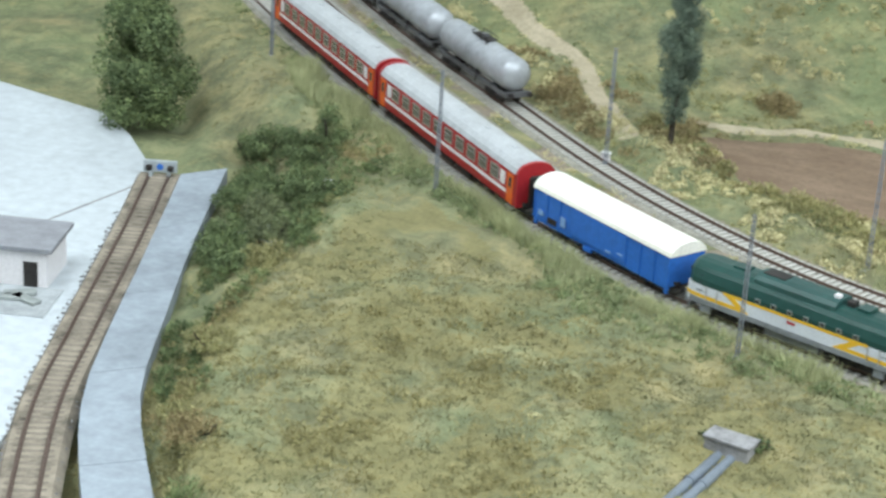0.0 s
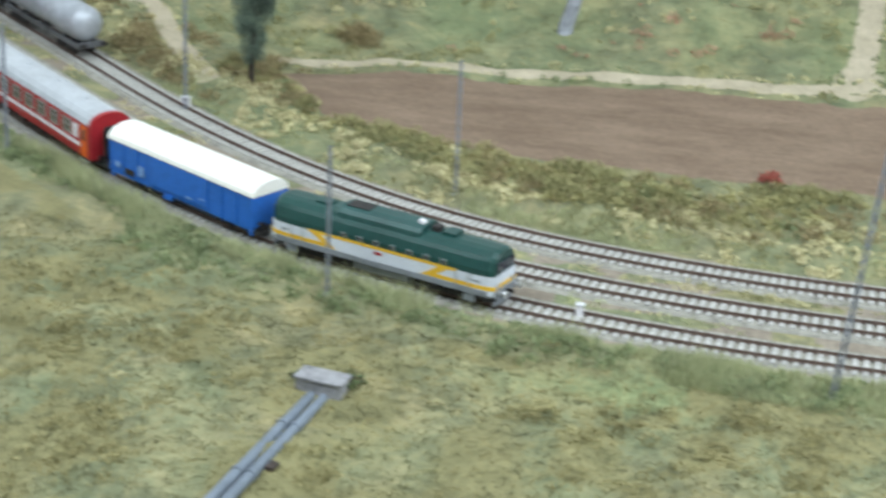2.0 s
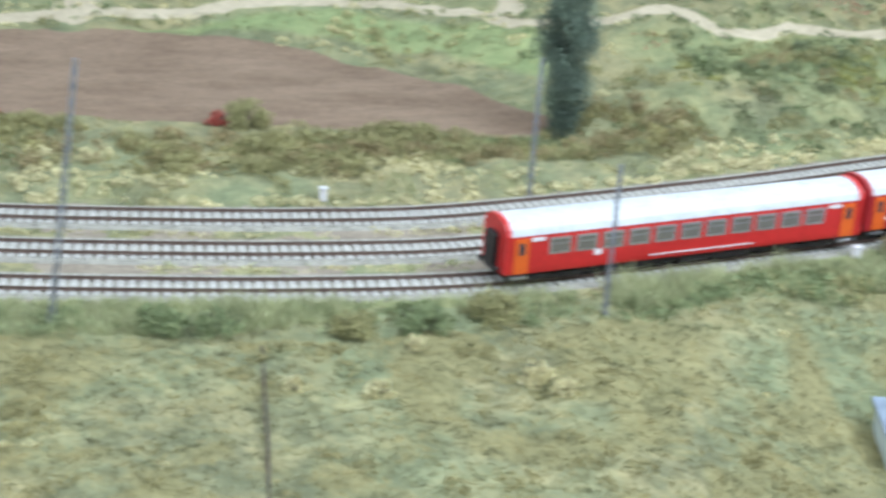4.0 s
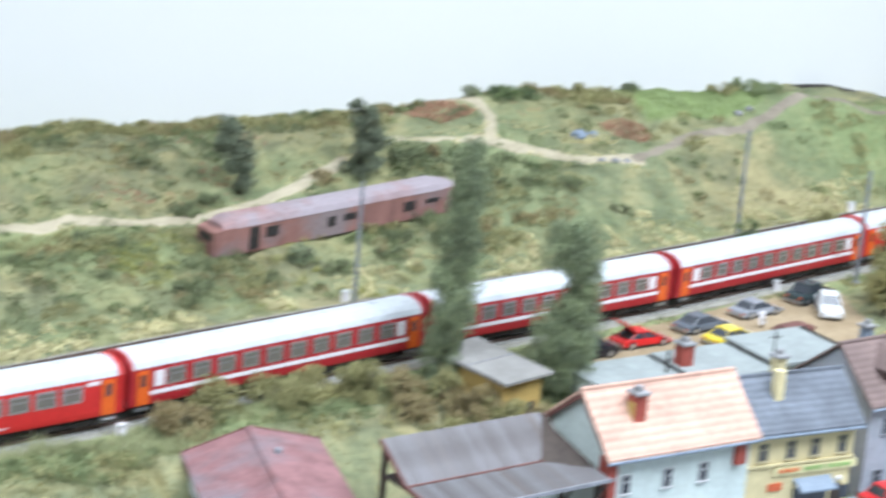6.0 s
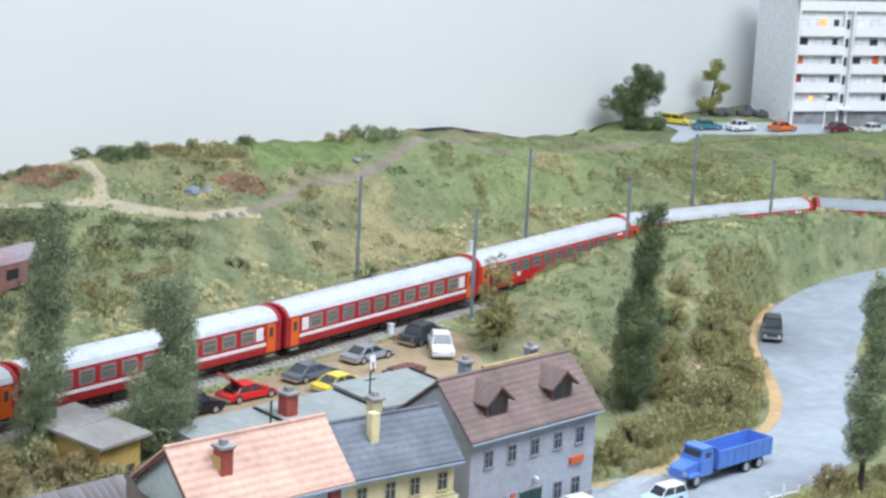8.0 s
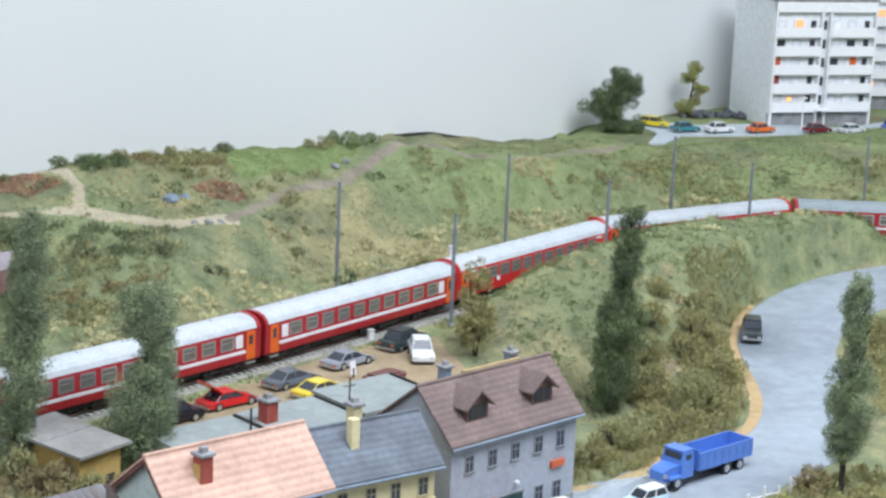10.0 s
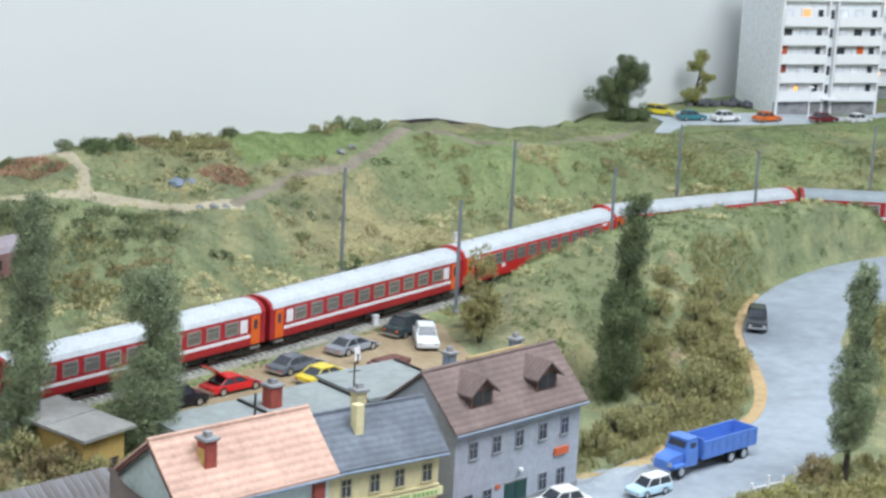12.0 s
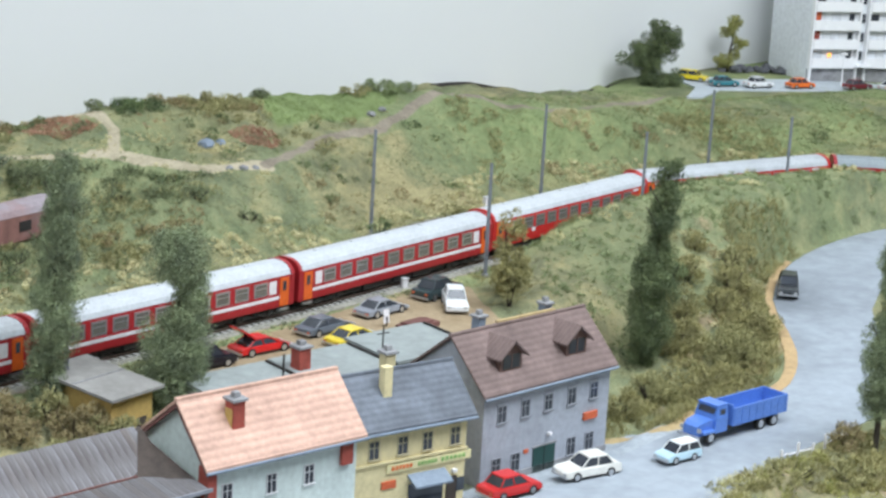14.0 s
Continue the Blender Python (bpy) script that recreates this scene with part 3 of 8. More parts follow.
M_WHEEL = painted("dull_wheel_steel", (0.10, 0.085, 0.08), 0.45, 0.6, vary=0.2)
M_TANK = painted("aluminium_tank_shell", (0.47, 0.50, 0.54), 0.45, 0.35, vary=0.2, scale=22)
M_TANKDARK = painted("grimy_tank_belly", (0.16, 0.165, 0.175), 0.5, 0.3, vary=0.25, scale=30)
M_SILVER = painted("bright_metal_trim", (0.62, 0.63, 0.65), 0.3, 0.8, vary=0.05)


def glass(name, col, rough=0.08):
    mat, nt, b = material(name, rough, 0.0, 0.6)
    n = noise_node(nt, 40, 2)
    r = ramp(nt, n.outputs[0], [(0.35, col), (0.7, tuple(c * 1.5 for c in col))])
    link(nt, r.outputs[0], b.inputs["Base Color"])
    return mat


M_GLASS = glass("dark_window_glass", (0.035, 0.04, 0.05))
M_GLASS_W = glass("warm_grey_coach_glass", (0.13, 0.12, 0.105), 0.15)


def lit(name, col, strength):
    mat, nt, b = material(name, 0.4)
    b.inputs["Base Color"].default_value = (*col, 1)
    b.inputs["Emission Color"].default_value = (*col, 1)
    b.inputs["Emission Strength"].default_value = strength
    return mat


M_LAMP = lit("lit_white_lamp", (1.0, 0.97, 0.9), 1.3)


def loft(bm, sections, close=True, caps=True):
    """Skins rings of equally many points."""
    rings = [[bm.verts.new(p) for p in s] for s in sections]
    n = len(rings[0])
    fs = []
    for a, b in zip(rings, rings[1:]):
        for i in range(n if close else n - 1):
            fs.append(bm.faces.new((a[i], b[i], b[(i + 1) % n], a[(i + 1) % n])))
    if caps:
        fs += [bm.faces.new(rings[0]), bm.faces.new(rings[-1][::-1])]
    bmesh.ops.recalc_face_normals(bm, faces=fs)
    return rings


def bogie(parent, x, base=2.9, radius=0.53):
    bm = bmesh.new()
    for sy in (-1.22, 1.22):
        prism(bm, [(-base * 0.82, 0.62), (-base * 0.62, 0.82), (-0.6, 0.62), (0.6, 0.62), (base * 0.62, 0.82), (base * 0.82, 0.62), (base * 0.78, 0.42), (0.8, 0.34), (-0.8, 0.34), (-base * 0.78, 0.42)], "y", sy - 0.1, sy + 0.1)
        for k in (-1, 1):
            box(bm, k * base / 2 - 0.2, k * base / 2 + 0.2, sy - 0.2, sy + 0.2, 0.35, 0.75, 0.03)
        for k in (-0.22, 0.22):
            rod(bm, (k, sy * 1.06, 0.4), (k, sy * 1.06, 0.85), 0.13)
    box(bm, -0.35, 0.35, -1.25, 1.25, 0.55, 0.8)
    b = part("bogie", bm, M_BLACK, parent, m=at(x, 0, 0))
    for k in (-1, 1):
        bm = bmesh.new()
        for sy in (-0.86, 0.86):
            rod(bm, (0, sy - 0.1, 0), (0, sy + 0.1, 0), radius, sides=18)
            rod(bm, (0, sy - 0.14 if sy > 0 else sy + 0.06, 0), (0, sy - 0.06 if sy > 0 else sy + 0.14, 0), radius + 0.07, sides=18)
        rod(bm, (0, -1.2, 0), (0, 1.2, 0), 0.09)
        part("wheelset", bm, M_WHEEL, b, m=at(k * base / 2, 0, radius))
    return b


def buffers(parent, x, out, z=1.2, y=0.98):
    for sy in (-y, y):
        bm = bmesh.new()
        rod(bm, (0, 0, 0), (out * 0.5, 0, 0), 0.13)
        rod(bm, (out * 0.5, 0, 0), (out * 0.58, 0, 0), 0.26, sides=12)
        part("buffer", bm, M_SILVER if out > 0.9 else M_BLACK, parent, m=at(x, sy, z))


def coach(m, label, body, roof, striped):
    L = 13.6
    co = thing("passenger_coach", m, label, "passenger coach", "coaches of the red train")
    side = [(-1.62, 0.95), (-1.66, 1.3), (-1.66, 2.3), (-1.60, 3.55)]
    arch = [(-1.60, 3.55), (-1.42, 3.95), (-1.05, 4.28), (-0.55, 4.45), (0, 4.5), (0.55, 4.45), (1.05, 4.28), (1.42, 3.95), (1.60, 3.55)]
    bm = bmesh.new()
    prism(bm, side + [(1.60, 3.55), (1.66, 2.3), (1.66, 1.3), (1.62, 0.95)], "x", -L, L)
    part("body", bm, body, co)
    bm = bmesh.new()
    prism(bm, [(u * 1.015, v + 0.01) for u, v in arch] + [(1.5, 3.5), (-1.5, 3.5)], "x", -L + 0.35, L - 0.35)
    rf = part("roof", bm, roof, co, smooth=False)
    for k in range(5):
        part("roof_vent", boxed(-0.28, 0.28, -0.2, 0.2, 4.44, 4.58, bevel=0.05), roof, rf, m=at(-9.6 + 4.8 * k, 0.05, 0))
    for e in (-1, 1):
        bm = bmesh.new()
        prism(bm, [(u * 1.05, v + 0.06) for u, v in arch] + [(1.66, 1.0), (-1.66, 1.0)], "x", *sorted((e * (L - 0.36), e * (L + 0.02))))
        part("end_frame", bm, body, co)
        bm = bmesh.new()
        prism(bm, [(-0.62, 1.0), (-0.62, 3.3), (-0.45, 3.5), (0.45, 3.5), (0.62, 3.3), (0.62, 1.0)], "x", *sorted((e * (L + 0.02), e * (L + 0.42))))
        part("gangway_bellows", bm, M_BLACK, co)
        buffers(co, e * L, e * 0.85)
        for sy in (-1, 1):
            door = part("door", boxed(-0.52, 0.52, -0.03, 0.03, 1.0, 3.4), M_ORANGE, co, "orange folding entrance door", m=at(e * (L - 1.15), sy * 1.655, 0))
            part("door_window", boxed(-0.2, 0.2, -0.05, 0.05, 2.3, 3.1), M_GLASS, door)
            part("step", boxed(-0.55, 0.55, -0.15, 0.15, 0.62, 0.76), M_SILVER, co, m=at(e * (L - 1.15), sy * 1.55, 0))
    count = 10 if striped else 11
    for sy in (-1, 1):
        if striped:
            part("white_stripe", boxed(-L + 1.75, L - 1.75, -0.02, 0.02, 1.62, 1.9), M_CREAM, co, "white waistline stripe", m=at(0, sy * 1.665, 0))
            for e in (-1, 1):
                part("white_panel", boxed(-0.42, 0.42, -0.02, 0.02, 2.15, 3.25), M_CREAM, co, "white lavatory window panel", m=at(e * (L - 2.5), sy * 1.648, 0))
        else:
            part("lettering_bar", boxed(-3, 5, -0.02, 0.02, 1.24, 1.32), M_CREAM, co, "thin pale lettering along the sill", m=at(0, sy * 1.665, 0))
            part("class_mark", boxed(-0.28, 0.28, -0.02, 0.02, 1.75, 2.15), M_CREAM, co, m=at(-6.9, sy * 1.665, 0))
            for e in (-1, 1):
                part("class_stripe", boxed(-0.5, 0.5, -0.02, 0.02, 3.15, 3.4), M_CREAM, co, m=at(e * (L - 2.3), sy * 1.63, 0))
        span = 2 * (L - 3.9)
        for k in range(count):
            x = -span / 2 + span * k / (count - 1)
            w = part("window", boxed(-0.78, 0.78, -0.035, 0.035, 2.14, 3.3), M_SILVER, co, "pale aluminium window frame", m=at(x, sy * 1.64, 0))
            part("pane", boxed(-0.64, 0.64, -0.045, 0.045, 2.29, 3.17), M_GLASS_W, w)
            part("glazing_bar", boxed(-0.66, 0.66, -0.06, 0.06, 2.82, 2.88), M_SILVER, w)
    bm = bmesh.new()
    box(bm, -L + 0.2, L - 0.2, -1.45, 1.45, 0.8, 0.98)
    box(bm, -7.0, 7.0, -1.2, 1.2, 0.4, 0.84)
    for x, a in ((-3.2, 1.5), (0.6, 1.1), (3.6, 1.3)):
        for sy in (-1, 1):
            box(bm, x - a, x + a, sy * 1.0 - 0.35, sy * 1.0 + 0.35, 0.32, 0.85, 0.05)
    part("underframe", bm, M_BLACK, co)
    bogie(co, -9.6)
    bogie(co, 9.6)
    return co


def on_line(s, off=0.0, turn=0):
    x, y, r = along(s, off)
    return at(x, y, 0, r + turn)


NOSE = arc_at(-16.8)  # the leading end of the train drawn by the locomotive
FIRST = NOSE - 18.4 - 17.4 - 14.2
coach_striped = coach(on_line(FIRST), "dark red coach with white stripe and silver roof", M_RED, M_ROOF_S, True)
copy_thing(coach_striped, on_line(FIRST - 27.9))
TAIL = arc_at(85.3)
PITCH = 27.75
coach_white = coach(on_line(TAIL + 13.9), "dark red coach with white stripe and white roof", M_RED, M_ROOF_W, True)
coach_plain = coach(on_line(TAIL + 13.9 + 2 * PITCH), "bright red coach with eleven windows and white roof", M_RED2, M_ROOF_W, False)
copy_thing(coach_white, on_line(TAIL + 13.9 + PITCH))
copy_thing(coach_white, on_line(TAIL + 13.9 - PITCH))
copy_thing(coach_plain, on_line(TAIL + 13.9 - 2 * PITCH))
coach(on_line(TAIL + 13.9 + 3 * PITCH), "bright red coach with eleven windows and silver roof", M_RED2, M_ROOF_S, False)
coach(on_line(TAIL + 13.9 + 4 * PITCH), "dark red coach with white stripe and slate grey roof", M_RED, M_ROOF_G, True)


def goods_van(m):
    L = 7.9
    va = thing("covered_goods_van", m, "bright blue covered goods van with a cream white roof", "goods van")
    bm = bmesh.new()
    prism(bm, [(-1.58, 0.95), (-1.6, 3.35), (1.6, 3.35), (1.58, 0.95)], "x", -L, L)
    body = part("body", bm, M_BLUE, va)
    bm = bmesh.new()
    prism(bm, [(-1.72, 3.3), (-1.62, 3.62), (-1.2, 4.0), (-0.6, 4.2), (0, 4.26), (0.6, 4.2), (1.2, 4.0), (1.62, 3.62), (1.72, 3.3)], "x", -L - 0.12, L + 0.12)
    part("roof", bm, M_VANROOF, va, "rounded cream white roof")
    for sy in (-1, 1):
        for k in range(11):
            x = -L + 0.08 + k * (2 * L - 0.16) / 10
            part("rib", boxed(-0.07, 0.07, -0.06, 0.06, 0.95, 3.3), M_BLUE, body, m=at(x, sy * 1.62, 0))
        for k in range(2):
            part("sliding_door", boxed(-1.5, 1.5, -0.05, 0.05, 1.05, 3.2, bevel=0.03), M_BLUE, va, m=at(-1.55 + 3.1 * k, sy * 1.64, 0))
        for x, z0, z1 in ((-6.9, 1.35, 1.75), (-4.2, 1.3, 2.1), (1.2, 1.2, 1.35), (2.6, 1.5, 1.62)):
            part("marking", boxed(-0.3, 0.3, -0.02, 0.02, z0, z1), M_BLUE_L, va, m=at(x, sy * 1.7, 0))
        part("sole_bar", boxed(-L, L, -0.07, 0.07, 0.72, 1.0), M_BLUE, va, m=at(0, sy * 1.5, 0))
        part("step", boxed(-0.45, 0.45, -0.15, 0.15, 0.42, 0.74), M_BLUE, va, m=at(-1.2, sy * 1.55, 0))
        for x in (-L + 0.25, L - 0.25):
            part("corner_step", boxed(-0.14, 0.14, -0.1, 0.1, 0.4, 0.95), M_BLUE, va, m=at(x, sy * 1.5, 0))
        part("vent", boxed(-0.55, 0.55, -0.03, 0.03, 1.0, 1.45), M_BLACK, va, "dark opening low in the side", m=at(-5.6, sy * 1.62, 0))
    for x in (-4.9, 4.9):
        bm = bmesh.new()
        for sy in (-0.86, 0.86):
            rod(bm, (0, sy - 0.1, 0.55), (0, sy + 0.1, 0.55), 0.55, sides=18)
            box(bm, -0.35, 0.35, sy * 1.5 - 0.1, sy * 1.5 + 0.1, 0.3, 0.85, 0.04)
            box(bm, -1.1, 1.1, sy * 1.5 - 0.05, sy * 1.5 + 0.05, 0.72, 0.82)
        rod(bm, (0, -1.3, 0.55), (0, 1.3, 0.55), 0.1)
        part("wheelset", bm, M_BLACK, va, m=at(x, 0, 0))
    part("underframe", boxed(-L, L, -1.35, 1.35, 0.75, 0.96), M_BLACK, va)
    for e in (-1, 1):
        buffers(va, e * L, e * 0.8)
    return va


goods_van(on_line(NOSE - 18.4 - 8.6))


def locomotive(m):
    L = 8.75
    lo = thing("diesel_locomotive", m, "dark green and pale grey diesel locomotive with yellow stripes", "locomotive")
    # nose plan: the ends taper a little; each ring is y, z at one x
    def ring(x, k, prof):
        return [(x, u * k, v) for u, v in prof]
    low = [(-1.68, 0.98), (-1.70, 1.2), (-1.70, 2.34), (1.70, 2.34), (1.70, 1.2), (1.68, 0.98)]
    up = [(-1.70, 2.34), (-1.68, 2.75), (-1.5, 3.35), (-1.32, 3.62), (-0.9, 3.86), (-0.4, 3.95), (0.4, 3.95), (0.9, 3.86), (1.32, 3.62), (1.5, 3.35), (1.68, 2.75), (1.70, 2.34)]
    bm = bmesh.new()
    loft(bm, [ring(-L, 0.82, low), ring(-L + 0.35, 0.93, low), ring(-L + 1.4, 1, low), ring(L - 1.4, 1, low), ring(L - 0.35, 0.93, low), ring(L, 0.82, low)])
    part("body", bm, M_PALE, lo, "pale grey lower body side")
    cab = [(u * 0.93, 2.34 + (v - 2.34) * 0.93) for u, v in up]
    bm = bmesh.new()
    loft(bm, [ring(-L + 0.05, 0.82, cab), ring(-L + 0.4, 0.92, up), ring(-L + 1.5, 1, up), ring(L - 1.5, 1, up), ring(L - 0.4, 0.92, up), ring(L - 0.05, 0.82, cab)])
    part("upper_body", bm, M_GREEN, lo, "dark green upper body and cab roofs")
    hood = [(-1.28, 3.55), (-1.22, 3.98), (-0.95, 4.22), (-0.4, 4.32), (0.4, 4.32), (0.95, 4.22), (1.22, 3.98), (1.28, 3.55)]
    bm = bmesh.new()
    loft(bm, [ring(-3.6, 0.96, hood), ring(-3.3, 1, hood), ring(2.6, 1, hood), ring(2.9, 0.96, hood)])
    part("engine_hood", bm, M_GREEN2, lo, "raised roof hood over the engine")
    part("roof_hatch", boxed(-0.6, 0.6, -0.5, 0.5, 3.9, 4.08, bevel=0.05), M_GREEN, lo, m=at(-5.2, 0, 0))
    part("roof_hatch", boxed(-0.5, 0.5, -0.6, 0.6, 3.9, 4.15, bevel=0.05), M_GREEN, lo, m=at(4.6, 0.2, 0))
    part("exhaust", boxed(-0.3, 0.3, -0.35, 0.35, 3.92, 4.3, bevel=0.06), M_BLACK, lo, m=at(3.5, 0.1, 0))
    part("horn", boxed(-0.22, 0.22, -0.22, 0.22, 4.25, 4.55, bevel=0.06), M_CREAM, lo, "white roof fitting", m=at(2.5, -0.2, 0))
    part("fan_grille", boxed(-0.9, 0.9, -0.55, 0.55, 4.28, 4.38, bevel=0.04), M_BLACK, lo, m=at(-2.4, 0, 0))
    for sy in (-1, 1):
        y = sy * 1.706
        part("yellow_stripe", boxed(-5.6, 6.0, -0.012, 0.012, 2.22, 2.42), M_YELLOW, lo, "golden yellow waist stripe", m=at(0, y, 0))
        for e in (-1, 1):
            bm = bmesh.new()
            a = e * 5.7
            b = e * 4.1
            prism(bm, [(a, 2.42), (a - e * 0.75, 2.42), (b - e * 0.75, 1.42), (b, 1.42)], "y", -0.014, 0.014)
            part("yellow_flash", bm, M_YELLOW, lo, "slanting yellow flash", m=at(0, y + sy * 0.004, 0))
        part("badge", boxed(-0.32, 0.32, -0.02, 0.02, 1.86, 2.06, bevel=0.008), M_RED, lo, "small red oval badge", m=at(0, y, 0))
        for k in range(7):
            x = -2.8 + 1.3 * k
            w = part("porthole", boxed(-0.2, 0.2, -0.03, 0.03, 2.5, 2.82), M_SILVER, lo, m=at(x, sy * 1.69, 0))
            part("pane", boxed(-0.15, 0.15, -0.045, 0.045, 2.54, 2.78), M_GLASS, w)
        for e in (-1, 1):
            part("cab_window", boxed(-0.55, 0.55, -0.05, 0.05, 2.5, 3.1), M_GLASS, lo, m=at(e * 7.1, sy * 1.62, 0) @ at(0, 0, 2.5, rx=sy * 12) @ at(0, 0, -2.5))
            d = part("cab_door", boxed(-0.38, 0.38, -0.02, 0.02, 1.74, 2.32), M_PALE, lo, m=at(e * 6.5, sy * 1.71, 0))
            for x in (-0.46, 0.46):
                bm = bmesh.new()
                rod(bm, (x, sy * 0.08, 1.3), (x, sy * 0.08, 2.4), 0.035, sides=6)
                part("handrail", bm, M_SILVER, d)
            part("cab_step", boxed(-0.4, 0.4, -0.12, 0.12, 0.35, 0.95), M_SKIRT, lo, m=at(e * 7.0, sy * 1.5, 0))
            part("number_bar", boxed(-0.42, 0.42, -0.01, 0.01, 1.86, 2.0), M_SKIRT, lo, m=at(e * 7.4, sy * 1.69, 0))
        part("skirt", boxed(-L + 0.4, L - 0.4, -0.06, 0.06, 0.98, 1.36), M_SKIRT, lo, "grey frame band", m=at(0, sy * 1.68, 0))
    part("fuel_tank", boxed(-2.2, 2.2, -1.35, 1.35, 0.28, 0.98, bevel=0.12), M_SKIRT, lo)
    for x in (-2.9, 2.9):
        part("air_tank", boxed(-0.4, 0.4, -1.2, 1.2, 0.35, 0.95, bevel=0.1), M_BLACK, lo, m=at(x, 0, 0))
    part("underframe", boxed(-L + 0.2, L - 0.2, -1.4, 1.4, 0.8, 1.0), M_BLACK, lo)
    for e in (-1, 1):
        bm = bmesh.new()
        loft(bm, [[(e * x, u * k, v) for u, v in ((-1.715, 1.40), (-1.715, 1.68), (1.715, 1.68), (1.715, 1.40))] for x, k in ((4.0, 1), (L - 1.4, 1), (L - 0.35, 0.935), (L + 0.015, 0.825))])
        part("yellow_stripe", bm, M_YELLOW, lo, "golden yellow stripe low round the cab")
    bogie(lo, -5.2, 2.75, 0.57)
    bogie(lo, 5.2, 2.75, 0.57)
    for e in (-1, 1):
        bm = bmesh.new()
        box(bm, -0.06, 0.06, -1.12, -0.06, 2.55, 3.22)
        box(bm, -0.06, 0.06, 0.06, 1.12, 2.55, 3.22)
        part("windscreen", bm, M_GLASS, lo, m=at(e * (L - 0.0), 0, 0))
        part("buffer_beam", boxed(-0.15, 0.15, -1.4, 1.4, 0.85, 1.4), M_SKIRT, lo, m=at(e * (L + 0.02), 0, 0))
        part("snow_plough", boxed(-0.1, 0.1, -1.2, 1.2, 0.2, 0.55), M_SKIRT, lo, m=at(e * (L - 0.1), 0, 0))
        part("headlamp", boxed(-0.08, 0.08, -0.2, 0.2, 3.5, 3.76, bevel=0.04), M_LAMP if e > 0 else M_GLASS, lo, "lit roof headlamp" if e > 0 else "", m=at(e * (L - 0.22), 0, 0))
        for sy in (-1, 1):
            part("marker_lamp", boxed(-0.08, 0.08, -0.15, 0.15, 1.5, 1.78, bevel=0.04), M_SILVER if e > 0 else M_RED2, lo, "clear front lamp" if e > 0 else "red tail lamp", m=at(e * (L - 0.0), sy * 1.0, 0))
        buffers(lo, e * (L + 0.1), e * 1.0, 1.2, 1.0)
        part("coupling_hook", boxed(-0.3, 0.3, -0.08, 0.08, 1.0, 1.2), M_BLACK, lo, m=at(e * (L + 0.4), 0, 0))
    return lo


locomotive(on_line(NOSE - 8.9))


def tank_wagon(m):
    L = 7.4
    ta = thing("tank_wagon", m, "silver tank wagon with dark underside and roof walkway", "tank wagon", "silver tank wagons")
    bm = bmesh.new()
    rings = []
    n = 20
    for x, r in ((-L, 0.55), (-L + 0.2, 1.15), (-L + 0.6, 1.48), (-L + 0.9, 1.58), (0, 1.58), (L - 0.9, 1.58), (L - 0.6, 1.48), (L - 0.2, 1.15), (L, 0.55)):
        rings.append([(x, r * math.cos(a * math.tau / n), 2.75 + r * math.sin(a * math.tau / n)) for a in range(n)])
    loft(bm, rings)
    shell = part("tank_shell", bm, M_TANK, ta, smooth=True)
    for x in (-4.2, 0, 4.2):
        bm = bmesh.new()
        loft(bm, [[(x + w, 1.62 * math.cos(a * math.tau / n), 2.75 + 1.62 * math.sin(a * math.tau / n)) for a in range(n)] for w in (-0.1, 0.1)])
        part("band", bm, M_TANK, shell)
    part("walkway", boxed(-1.5, 1.5, -0.55, 0.55, 4.38, 4.5), M_BLACK, ta, "dark roof walkway")
    bm = bmesh.new()
    rod(bm, (0, 0, 4.2), (0, 0, 4.75), 0.4, sides=14)
    part("dome_hatch", bm, M_TANKDARK, ta)
    bm = bmesh.new()
    for sy in (-0.55, 0.55):
        rod(bm, (-1.5, sy, 4.8), (1.5, sy, 4.8), 0.04)
        for x in (-1.5, 0, 1.5):
            rod(bm, (x, sy, 4.45), (x, sy, 4.8), 0.04)
    part("walkway_rail", bm, M_BLACK, ta)
    bm = bmesh.new()
    for sy in (-0.16, 0.16):
        rod(bm, (1.7 + sy, -1.62, 0.8), (1.7 + sy, -0.6, 4.45), 0.04)
    for k in range(7):
        f = k / 7
        rod(bm, (1.5, -1.62 + 1.02 * f, 0.9 + 3.6 * f), (1.9, -1.62 + 1.02 * f, 0.9 + 3.6 * f), 0.03)
    part("ladder", bm, M_BLACK, ta)
    bm = bmesh.new()
    box(bm, -L - 0.2, L + 0.2, -1.25, -1.0, 0.8, 1.15)
    box(bm, -L - 0.2, L + 0.2, 1.0, 1.25, 0.8, 1.15)
    for x in (-L, -4.2, 0, 4.2, L):
        box(bm, x - 0.15, x + 0.15, -1.25, 1.25, 0.85, 1.35)
    part("frame", bm, M_TANKDARK, ta)
    bogie(ta, -4.8, 2.1, 0.5)
    bogie(ta, 4.8, 2.1, 0.5)
    for e in (-1, 1):
        buffers(ta, e * (L + 0.2), e * 0.8)
    return ta


TANKS = arc_at(-57.5) - 13.5
tank = tank_wagon(on_line(TANKS - 8.3, 2 * GAP))
for k in (1, 2, 3):
    copy_thing(tank, on_line(TANKS - 8.3 - 16.9 * k, 2 * GAP))

